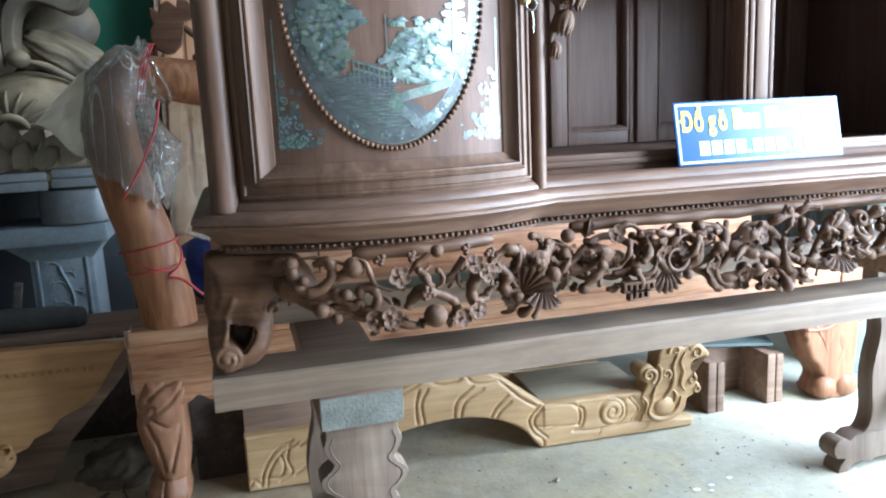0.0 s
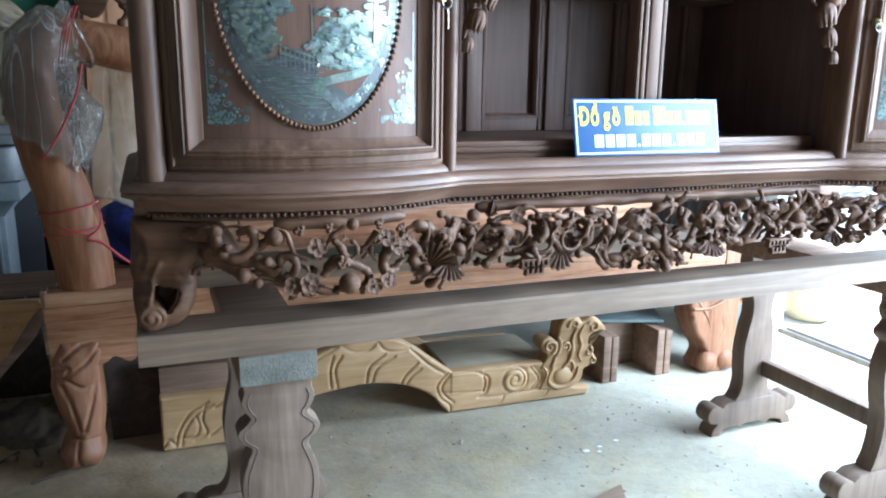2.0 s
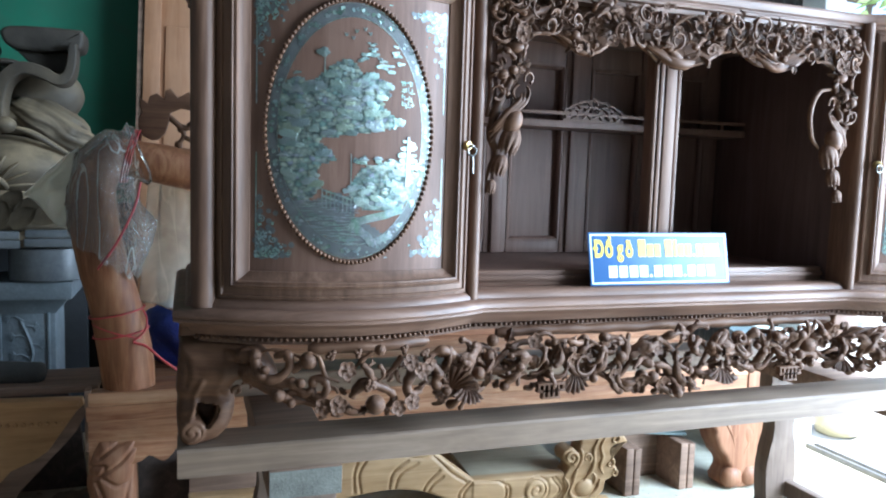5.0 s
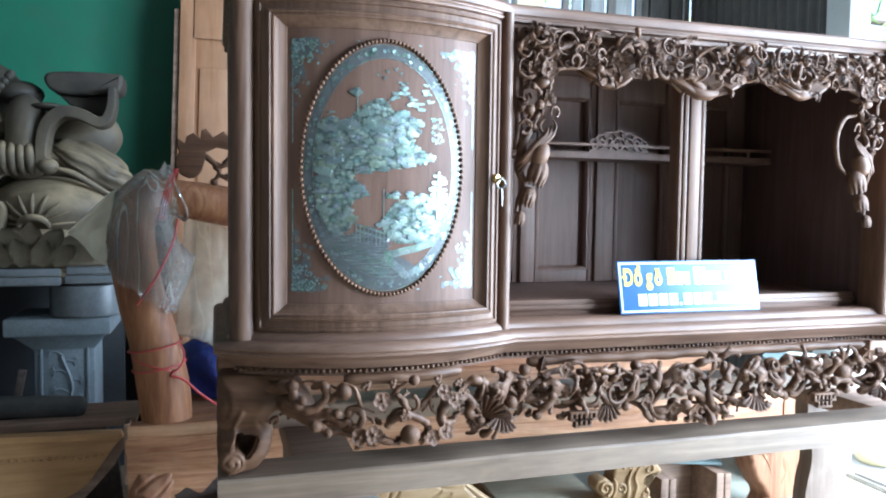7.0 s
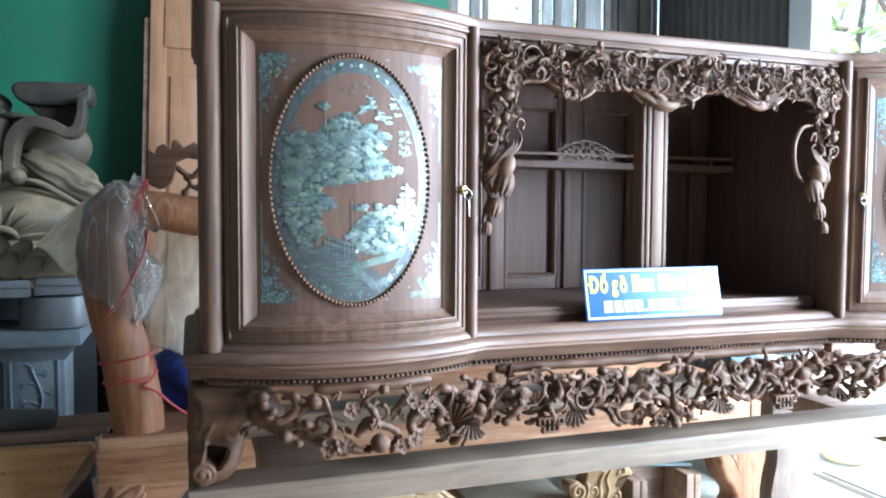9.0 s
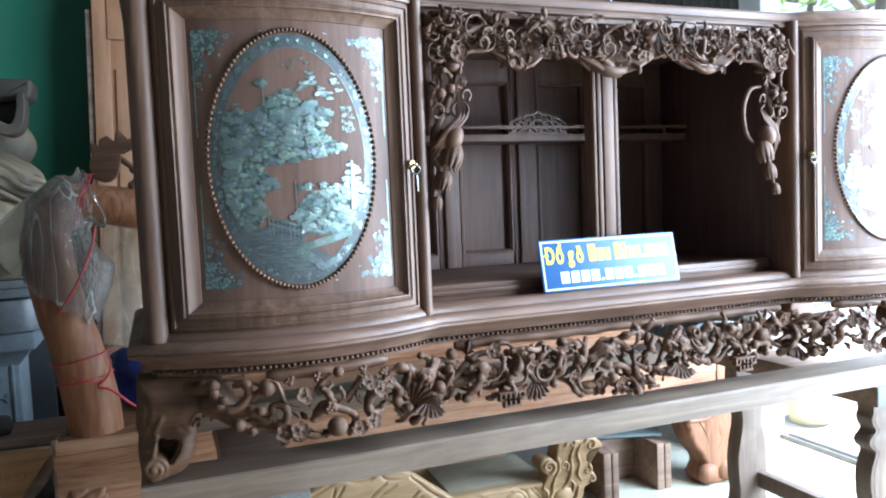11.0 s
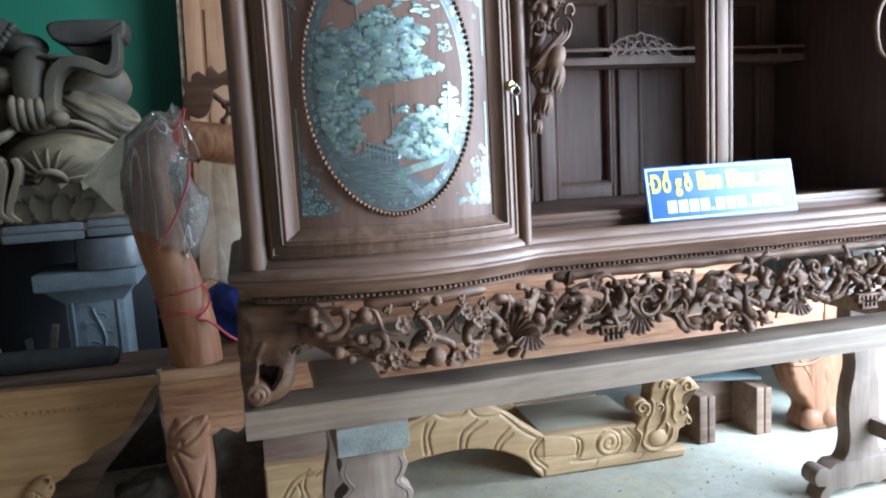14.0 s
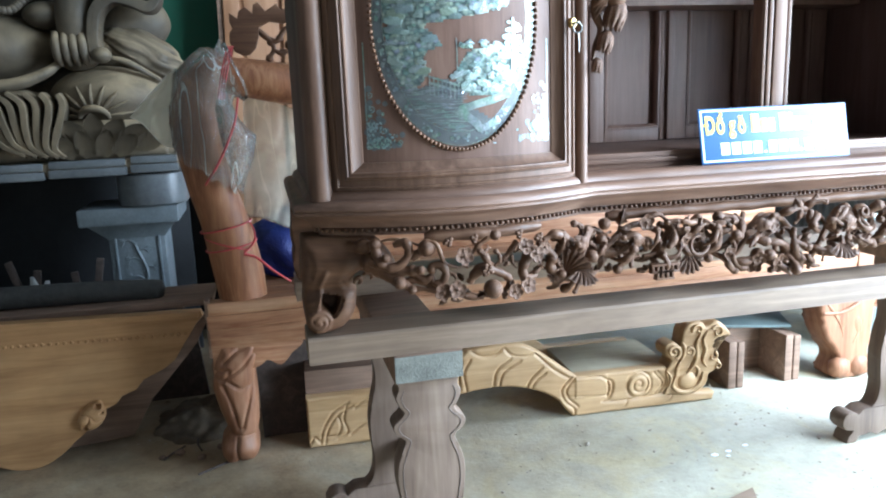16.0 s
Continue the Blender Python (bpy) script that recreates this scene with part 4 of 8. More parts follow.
    for cu, cv, du, dv in ((pu0, pv0, 1, 1), (pu1, pv0, -1, 1), (pu0, pv1, 1, -1), (pu1, pv1, -1, -1)):
        ell = bmesh.new()
        for k in range(110):
            a, b = (abs(rnd.gauss(0, 0.014)), abs(rnd.gauss(0, 0.045))) if rnd.random() < 0.6 else (abs(rnd.gauss(0, 0.030)), abs(rnd.gauss(0, 0.018)))
            u, v = cu + du * min(a, 0.078), cv + dv * min(b, 0.125)
            if ((u - OX) / RX) ** 2 + ((v - OZ) / RZ) ** 2 > 1.10:
                r0, ph = rnd.uniform(0.003, 0.0075), rnd.uniform(0, 6)
                ell.faces.new([ell.verts.new(place(u + r0 * math.cos(t + ph), v + r0 * math.sin(t + ph), D + 0.0003 + 0.000004 * k)) for t in (0, 1.05, 2.1, 3.14, 4.19, 5.24)])
        part("corner_ground", ell, PEARL_DIM, dr, "thin teal pearl corner ground", 60)["kind"] = "stuff"
        for a0, b0, r0 in ((0.014, 0.014, 0.0095), (0.040, 0.012, 0.008), (0.012, 0.044, 0.0085), (0.010, 0.075, 0.007), (0.032, 0.034, 0.008), (0.062, 0.010, 0.006), (0.008, 0.102, 0.006)):
            ph = rnd.uniform(0, 6)
            sp_ = [(cu + du * (a0 + r0 * (1 - t / 9.5) * math.cos(t + ph)), cv + dv * (b0 + r0 * (1 - t / 9.5) * math.sin(t + ph)), r0 * 0.14) for t in [8.5 * i / 22 for i in range(23)]]
            for (p0, q0, w), (p1, q1, w_) in zip(sp_, sp_[1:]):
                e = Vector((p1 - p0, q1 - q0)).normalized() * w
                sprays.faces.new([sprays.verts.new(place(a, b, D + 0.0017)) for a, b in ((p0 - e.y, q0 + e.x), (p0 + e.y, q0 - e.x), (p1 + e.y, q1 - e.x), (p1 - e.y, q1 + e.x))])
        for k in range(75):
            if rnd.random() < 0.5:
                a, b = abs(rnd.gauss(0, 0.015)), abs(rnd.gauss(0, 0.045))
            else:
                a, b = abs(rnd.gauss(0, 0.03)), abs(rnd.gauss(0, 0.022))
            a, b = min(a, 0.075), min(b, 0.12)
            u, v = cu + du * a, cv + dv * b
            if ((u - OX) / RX) ** 2 + ((v - OZ) / RZ) ** 2 > 1.12:
                put(u, v, rnd.uniform(0.0018, 0.0046), None, None, 0.10, 0.0, sprays)
        for ax, ln in ((0, 0.13), (1, 0.20)):
            w = 0.0011
            c = [(0, -w), (ln, -w), (ln, w), (0, w)]
            vs = [sprays.verts.new(place(cu + du * (p if ax == 0 else q), cv + dv * (q if ax == 0 else p), D + 0.0007)) for p, q in c]
            sprays.faces.new(vs)
    part("corner_sprays", sprays, PEARL_TEAL, dr, "teal pearl corner sprays and lines", 0)["kind"] = "stuff"
    # small glyph strokes in the field
    for k in range(8):
        u, v = 0.61 + 0.085 * (k % 2), 0.40 - 0.055 * (k // 2)
        for j in range(4):
            a, b = rnd.uniform(-0.03, 0.03), rnd.uniform(-0.02, 0.02)
            l, w = (0.026, 0.004) if j % 2 else (0.006, 0.018)
            vs = [loose.verts.new(place(OX + RX * (u + a + p * l), OZ + RZ * (v + b + q * w), D + 0.0008)) for p, q in ((-1, -1), (1, -1), (1, 1), (-1, 1))]
            loose.faces.new(vs)
    part("fine_inlay", loose, PEARL, dr, "fine pearl chips, lines and borders", 0)["kind"] = "stuff"
    part("water_inlay", loose_blue, PEARL_BLUE, dr, "fine blue-grey pearl water lines and chips", 0)["kind"] = "stuff"
    # lock and key
    lx, lz = 0.503, 1.375
    c = place(lx, lz, 0.010)
    n = bow_n(lx)
    n = Vector((n.x * flip, n.y, 0))
    esc = tube([c, c + n * 0.004, c + n * 0.010, c + n * 0.011], [0.0105, 0.0105, 0.009, 0.006], 18)
    lock = part("lock", esc, BRASS, dr, "brass lock barrel")
    k0 = c + n * 0.018
    key = tube([c + n * 0.010, k0, k0 + n * 0.004], [0.0025, 0.0025, 0.002], 8)
    loop = [k0 + Vector((0, 0, -0.011)) + Vector((0.0095 * math.cos(t), 0, 0.0095 * math.sin(t))) for t in [6.2832 * i / 18 for i in range(19)]]
    tube(loop, 0.0022, 8, key)
    tube([k0 + Vector((0.002, 0, -0.021)), k0 + Vector((0.003, -0.002, -0.034)), k0 + Vector((0.003, -0.002, -0.058))], [0.0026, 0.0022, 0.0014], 8, key, 0.5)
    part("key", key, NICKEL, lock, "nickel key with a second key hanging")
    return dr


door(cabinet, lambda x: x, 21)
door(cabinet, mir, 22)

# open middle: rail, step, divider, back panels, shelf
part("top_rail", join(bx(XC + 0.001, mir(XC) - 0.001, YF + 0.003, YF + 0.05, 1.703, 1.7160, 0.004)), WALNUT_X, cabinet)
part("step_rail", join(bx(XC + 0.002, mir(XC) - 0.002, 1.345, 1.375, 1.0605, 1.098, 0.004), bx(XC + 0.002, mir(XC) - 0.002, 1.338, 1.3455, 1.074, 1.086, 0.003)), WALNUT_X, cabinet, "low stepped rail at the opening's foot")
part("inner_floor", bx(XC + 0.002, mir(XC) - 0.002, 1.375, YB - 0.02, 1.0625, 1.090, 0.001), INTERIOR, cabinet)
part("inner_ceiling", bx(XC + 0.002, mir(XC) - 0.002, YF + 0.05, YB - 0.02, 1.715, 1.730, 0.001), INTERIOR, cabinet)
dv = part("divider_post", bx(CX - 0.045, CX + 0.031, 1.350, 1.385, 1.0985, 1.714, 0.004), WALNUT_Z, cabinet, "reeded upright post")
for x0, x1, y in ((1.0310, 1.0400, 1.343), (1.0425, 1.0540, 1.340), (1.0570, 1.0885, 1.338), (1.0920, 1.1030, 1.341)):
    part("reed", bx(x0, x1, y, 1.3505, 1.0990, 1.7135, 0.004), WALNUT_Z, dv)
yb = YB - 0.02
for x0, x1 in ((XC, 0.61), (0.78, 0.855), (1.03, 1.12), (1.295, 1.37), (1.54, mir(XC))):
    part("stile", bx(x0 + 0.002, x1 - 0.002, yb - 0.018, yb, 1.0905, 1.714, 0.003), INTERIOR, cabinet)
for x0, x1 in ((0.802, 0.832), (1.050, 1.072), (1.318, 1.348)):
    part("stile_bead", bx(x0, x1, yb - 0.028, yb - 0.0185, 1.0910, 1.7135, 0.004), INTERIOR, cabinet)
for x0, x1 in ((0.61, 0.78), (0.855, 1.03), (1.12, 1.295), (1.37, 1.54)):
    for z0, z1 in ((1.0905, 1.125), (1.652, 1.714)):
        part("rail", bx(x0, x1, yb - 0.016, yb, z0, z1, 0.003), INTERIOR, cabinet)
    part("moulding", ring((x0, x1, 1.125, 1.652), [(0, -0.001), (0, 0.019), (0.006, 0.020), (0.012, 0.014), (0.014, 0.004)], lambda u, v, d: (u, yb - d, v), 2), INTERIOR, cabinet, smooth=25)
part("shelf", bx(XC + 0.002, mir(XC) - 0.002, 1.675, yb - 0.02, 1.458, 1.478, 0.003), INTERIOR, cabinet)
fret = bx(XC + 0.002, mir(XC) - 0.002, 1.677, 1.684, 1.494, 1.503, 0.001)
for k in range(18):
    x = XC + 0.03 + k * (mir(XC) - XC - 0.06) / 17
    if k in (1, 4, 13, 16):
        join(fret, bx(x - 0.004, x + 0.004, 1.677, 1.684, 1.478, 1.495, 0))
FX = 1.058


def flat_bow(pts, w):
    """A flat sawn band of the fretwork along (x, z)."""
    line = smooth_line([Vector((0.78 * a, 0.86 * b, 0)) for a, b in pts], 6)
    quads = []
    for k, p in enumerate(line):
        d = (line[min(k + 1, len(line) - 1)] - line[max(k - 1, 0)]).normalized() * w
        quads.append([fret.verts.new((FX + p.x + e * -d.y, y, 1.478 + p.y + e * d.x)) for e, y in ((-1, 1.676), (1, 1.676), (1, 1.684), (-1, 1.684))])
    for a, b in zip(quads, quads[1:]):
        for c in range(4):
            fret.faces.new((a[c], a[(c + 1) % 4], b[(c + 1) % 4], b[c]))
    fret.faces.new(quads[0])
    fret.faces.new(quads[-1])


for sg in (-1, 1):
    flat_bow([(sg * a, b) for a, b in ((0.122, 0.022), (0.116, 0.036), (0.100, 0.040), (0.090, 0.030), (0.094, 0.014), (0.108, 0.010), (0.112, 0.022))], 0.0030)
    flat_bow([(sg * a, b) for a, b in ((0.100, 0.038), (0.086, 0.052), (0.066, 0.054), (0.052, 0.044))], 0.0032)
    flat_bow([(sg * a, b) for a, b in ((0.066, 0.052), (0.048, 0.064), (0.026, 0.064), (0.012, 0.054))], 0.0032)
    flat_bow([(sg * a, b) for a, b in ((0.090, 0.004), (0.070, 0.012), (0.062, 0.030), (0.074, 0.040), (0.084, 0.030), (0.076, 0.022))], 0.0030)
    flat_bow([(sg * a, b) for a, b in ((0.062, 0.030), (0.050, 0.044), (0.036, 0.046), (0.030, 0.034), (0.040, 0.026))], 0.0030)
    flat_bow([(sg * a, b) for a, b in ((0.056, 0.004), (0.040, 0.008), (0.026, 0.022), (0.012, 0.014), (0.000, 0.006))], 0.0030)
    flat_bow([(sg * a, b) for a, b in ((0.026, 0.022), (0.020, 0.040), (0.008, 0.048), (0.000, 0.040))], 0.0030)
flat_bow([(-0.022, 0.062), (-0.010, 0.070), (0.000, 0.074), (0.010, 0.070), (0.022, 0.062)], 0.0034)
flat_bow([(-0.125, 0.003), (-0.060, 0.003), (0.000, 0.003), (0.060, 0.003), (0.125, 0.003)], 0.0034)
bmesh.ops.recalc_face_normals(fret, faces=fret.faces)
part("fret_rail", fret, WALNUT_X, cabinet, "pierced fretwork gallery on the shelf")


# ---- carved work ----
def leaf_mesh(seed):
    """A pointed leaf with a raised rib, notched edges and a curled tip."""
    rnd = random.Random(seed)
    b = bmesh.new()
    rows = []
    curl = rnd.uniform(0.10, 0.50)
    for i in range(10):
        t = i / 9
        w = 0.30 * math.sin(math.pi * min(1, t * 0.95 + 0.05)) ** 0.9 * (1 + 0.32 * (1 if i % 3 == 1 else -0.5))
        z = 0.26 * math.sin(math.pi * t) - curl * t * t
        rows.append([b.verts.new((t, s * w, z + (0.09 if abs(s) < 0.1 else -0.08 * abs(s)))) for s in (-1, -0.5, 0, 0.5, 1)])
    for a, c in zip(rows, rows[1:]):
        for k in range(4):
            b.faces.new((a[k], a[k + 1], c[k + 1], c[k]))
    bmesh.ops.solidify(b, geom=b.faces[:], thickness=0.08)
    return finish("leaf", b, CARVED, 40)


def flower_mesh(seed):
    """A plum blossom: five round, lipped petals round a button."""
    rnd = random.Random(seed)
    b = ball((0, 0, 0.20), 0.19, (1, 1, 0.9), 2)
    for k in range(5):
        m = Matrix.Rotation(2 * math.pi * k / 5 + 0.2 * seed + rnd.uniform(-0.08, 0.08), 4, "Z") @ Matrix.Translation((0.58, 0, 0.05)) @ Matrix.Rotation(rnd.uniform(-0.30, -0.05), 4, "Y")
        mid = b.verts.new(m @ Vector((0, 0, 0.02)))
        rows = [[b.verts.new(m @ Vector((r * math.cos(a), r * 1.04 * math.sin(a), z))) for a in [math.pi * i / 6 for i in range(12)]] for r, z in ((0.22, 0.04), (0.35, 0.13), (0.42, 0.12), (0.42, 0.02), (0.30, -0.10))]
        for i in range(12):
            b.faces.new((mid, rows[0][i], rows[0][(i + 1) % 12]))
        for p, q in zip(rows, rows[1:]):
            for i in range(12):
                b.faces.new((p[i], q[i], q[(i + 1) % 12], p[(i + 1) % 12]))
        b.faces.new(rows[-1])
    return finish("flower", b, CARVED, 60)


def lump_mesh(seed):
    """A gnarled stub of branch: a bent, swelling limb with a side shoot and rounded, hollowed ends."""
    rnd = random.Random(seed + 3)
    bend, ph = rnd.uniform(0.9, 2.2) * rnd.choice((-1, 1)), rnd.uniform(0, 6)
    ang, p, line = -0.5 * bend, Vector((-0.9, 0, 0)), []
    for i in range(13):
        line.append(p.copy())
        p = p + Vector((math.cos(ang), math.sin(ang), 0.35 * math.cos(math.pi * i / 12))) * 0.165
        ang += bend / 12
    rad = [0.30 * (1 + 0.22 * math.sin(0.9 * i + ph)) * (0.75 + 0.25 * math.cos(math.pi * i / 12)) for i in range(13)]
    b = tube(line, rad, 9)
    for at, r in ((line[0], rad[0]), (line[-1], rad[-1])):
        ball(at, r * 1.12, (1, 1, 1), 2, b)
    k = rnd.choice((4, 6, 8))
    side = Vector((math.sin(ang), -math.cos(ang), 0.45)) * rnd.choice((-1, 1))
    tube([line[k], line[k] + side * 0.28, line[k] + side * 0.55], [0.22, 0.17, 0.15], 8, b)
    ball(line[k] + side * 0.58, 0.17, (1, 1, 1), 2, b)
    return finish("carved_boss", b, CARVED, 70)


def tail_mesh(seed):
    """A fan of plumes."""
    b = bmesh.new()
    rows = []
    for i in range(8):
        r = 0.05 + 0.95 * i / 7
        row = []
        for k in range(37):
            t = k / 36
            a = (t - 0.5) * 1.7
            rib = abs(math.cos(math.pi * 6 * t))
            q = r * (1 + 0.10 * (i / 7) ** 4 * (rib - 0.6))
            row.append(b.verts.new((q * math.cos(a), q * math.sin(a) - 0.1 * r * r, 0.05 + 0.30 * math.sin(1.9 * r) * (1 - 0.3 * abs(2 * t - 1)) + 0.10 * r * rib)))
        rows.append(row)
    for p, q in zip(rows, rows[1:]):
        for k in range(36):
            b.faces.new((p[k], p[k + 1], q[k + 1], q[k]))
    bmesh.ops.solidify(b, geom=b.faces[:], thickness=0.09)
    return finish("plume", b, CARVED, 60)


def bell_mesh():
    """A hanging cup of drooping feathers with a fringed mouth, its mouth down along -y."""
    b = bmesh.new()
    rows = []
    for k, (y, r) in enumerate(((1.00, 0.10), (0.94, 0.34), (0.70, 0.58), (0.35, 0.74), (0.00, 0.80), (-0.32, 0.78), (-0.62, 0.72), (-0.80, 0.66), (-0.62, 0.50), (-0.30, 0.34))):
        row = []
        for i in range(48):
            a = math.pi * i / 24
            tooth = abs(math.cos(5 * a))
            drop_ = (0.0, 0.0, 0.0, 0.0, 0.02, 0.08, 0.20, 0.34, 0.20, 0.0)[k] * (tooth - 0.4)
            q = r * (1 - (0.0, 0.0, 0.02, 0.05, 0.10, 0.18, 0.26, 0.30, 0.1, 0.0)[k] * (1 - tooth))
            row.append(b.verts.new((q * math.cos(a), y - drop_, 0.85 * q * math.sin(a))))
        rows.append(row)
    for p, q in zip(rows, rows[1:]):
        for i in range(48):
            b.faces.new((p[i], p[(i + 1) % 48], q[(i + 1) % 48], q[i]))
    b.faces.new(rows[0])
    b.faces.new(rows[-1])
    bmesh.ops.recalc_face_normals(b, faces=b.faces)
    return finish("feather_bell", b, CARVED, 60)


def bird_mesh():
    """A small perched bird: tapered body, head and beak, layered wing feathers and a long tail."""
    body = smooth_line([(-0.75, -0.10, 0.12), (-0.35, -0.05, 0.26), (0.10, 0.02, 0.34), (0.45, 0.20, 0.34), (0.66, 0.42, 0.34)], 4)
    b = tube(body, [0.06, 0.13, 0.20, 0.26, 0.31, 0.35, 0.37, 0.37, 0.35, 0.32, 0.28, 0.24, 0.21, 0.19, 0.18, 0.17, 0.16], 12)
    ball((0.74, 0.50, 0.36), 0.23, (1.1, 1, 1), 2, b)
    tube([(0.90, 0.54, 0.38), (1.06, 0.54, 0.38), (1.22, 0.49, 0.35)], [0.09, 0.055, 0.01], 7, b)
    for row, (n, ln, lift) in enumerate(((7, 1.15, 0.46), (6, 0.80, 0.58))):
        for k in range(n):
            a = 2.35 + 0.17 * k
            tube(smooth_line([(0.22, 0.05, lift), (0.22 + 0.5 * ln * math.cos(a), 0.05 + 0.5 * ln * math.sin(a), lift + 0.06), (0.22 + ln * math.cos(a), 0.02 + 0.95 * ln * math.sin(a), lift - 0.16)], 3), [0.06, 0.09, 0.11, 0.12, 0.12, 0.10, 0.03], 6, b, 0.45)
    for k in range(5):
        a = 3.0 + 0.14 * k
        tube(smooth_line([(-0.6, -0.08, 0.14), (-0.6 + 0.6 * math.cos(a), -0.08 + 0.6 * math.sin(a), 0.16), (-0.6 + 1.15 * math.cos(a), -0.02 + 1.15 * math.sin(a), 0.02)], 3), [0.05, 0.07, 0.08, 0.09, 0.09, 0.08, 0.02], 6, b, 0.5)
    return finish("bird", b, CARVED, 60)


BELL, BIRD = bell_mesh(), bird_mesh()
LEAVES = [leaf_mesh(k) for k in range(5)]
FLOWERS = [flower_mesh(k) for k in range(3)]
LUMPS = [lump_mesh(k) for k in range(6)]
TAILS = [tail_mesh(k) for k in range(2)]
fb = bmesh.new()
bmesh.ops.create_icosphere(fb, subdivisions=2, radius=1)
FRUIT = finish("fruit", fb, CARVED, 80)


def carving(parent, place, normal, s0, s1, low, high, seed, rich, depth=0.03, big=1.0, bar=True, leafy=34, lumpy=46, viny=46, flowery=20):
    """Pierced carving between the heights low(s) and high(s): vines as one mesh, and single leaves, flowers, fruit and bosses."""
    rnd = random.Random(seed)
    vine = bmesh.new()

    def inside(s):
        a, b = low(s), high(s)
        return a + 0.008, b - 0.006

    span = s1 - s0
    if bar:
        for ph, f, rad in ((0.0, 19.0, 0.0062 * big), (2.2, 29.0, 0.0055 * big)):
            pts = []
            for i in range(int(span / 0.008) + 1):
                s = s0 + 0.008 * i
                a, b = inside(s)
                z = a + (b - a) * (0.5 + 0.44 * math.sin(f * s + ph))
                pts.append(place(s, z, depth * (0.35 + 0.3 * math.sin(31 * s + ph))))
            tube(pts, rad, 7, vine)
    for k in range(int(span * viny * rich)):
        s = rnd.uniform(s0, s1)
        a, b = inside(s)
        z = rnd.uniform(a, b)
        ang, curl = rnd.uniform(0, 6.283), rnd.choice((-1, 1)) * rnd.uniform(12, 70)
        d0, pts = rnd.uniform(0.1, 0.9) * depth, []
        n = rnd.randint(11, 22)
        for i in range(n):
            pts.append(place(s, z, d0 + depth * 0.35 * math.sin(3.0 * i / n)))
            s = min(max(s + 0.006 * math.cos(ang), s0), s1)
            a, b = inside(s)
            z = min(max(z + 0.006 * math.sin(ang), a), b)
            ang += curl * 0.006 * (1 + 1.5 * i / n)
        r = rnd.uniform(0.0028, 0.0062) * big
        tube(pts, [r * (1.15 - 0.65 * i / n) for i in range(n)], 6, vine)
    part("vine", vine, CARVED, parent, "pierced twining vine stems", 80)

    def scatter(n, meshes, name, size, flat, dmax, rim=0.0):
        for k in range(int(n)):
            s = rnd.uniform(s0, s1)
            a, b = inside(s)
            z = rnd.uniform(a, b - rim * big)
            n3 = normal(s)
            tilt = Vector((rnd.gauss(0, flat), 0, rnd.gauss(0, flat)))
            m = aim(place(s, z, rnd.uniform(0.25, dmax) * depth), n3 + tilt, rnd.uniform(0, 6.283), size * rnd.uniform(0.7, 1.25) * big)
            piece(name, rnd.choice(meshes), m, parent)

    scatter(span * leafy * rich, LEAVES, "leaf", 0.028, 0.5, 0.9)
    scatter(span * lumpy * rich, LUMPS, "carved_boss", 0.0230, 0.7, 1.0)
    scatter(span * flowery * rich, FLOWERS, "flower", 0.0165, 0.35, 1.2)
    scatter(span * 16 * rich, [FRUIT], "fruit", 0.0095, 0.2, 1.1)
    scatter(span * 2.5 * rich, TAILS, "plume", 0.034, 0.3, 0.9, 0.030)


def front_n(s):
    p, n = along(s)
    return Vector((n.x, n.y, 0))


def bump_at(s, c, w, h):
    return h * math.exp(-((s - c) / w) ** 2)


HALF = LEN[-1] / 2


def apron_low(s):
    q = HALF - abs(s - HALF)
    return 0.858 - bump_at(q, 0.30, 0.10, 0.058) - bump_at(q, 0.56, 0.05, 0.030) - bump_at(q, HALF, 0.22, 0.045) - bump_at(q, 0.80, 0.05, 0.012) - 0.03 * bump_at(q, 0.08, 0.05, 1.0) + 0.006 * math.sin(55 * q)


apron = new("apron_carving")
apron.parent = cabinet
ORIGIN[apron] = ORIGIN[cabinet]
tagged(apron, "pierced carved apron of vines, flowers, birds and fruit")


def s_of(x):
    """Length along the front at x."""
    for i in range(len(FRONT_PLAN) - 1):
        if FRONT_PLAN[i][0] <= x <= FRONT_PLAN[i + 1][0]:
            return LEN[i] + (LEN[i + 1] - LEN[i]) * (x - FRONT_PLAN[i][0]) / (FRONT_PLAN[i + 1][0] - FRONT_PLAN[i][0])
    return 0.0


carving(apron, on_front, front_n, s_of(0.455), LEN[-1] - s_of(0.455), apron_low, lambda s: 0.956, 5, 1.40, 0.038, 1.22, True, 26, 62, 7, 15)
# the larger forms of the apron, with bamboo rods under the beads
rnd = random.Random(64)


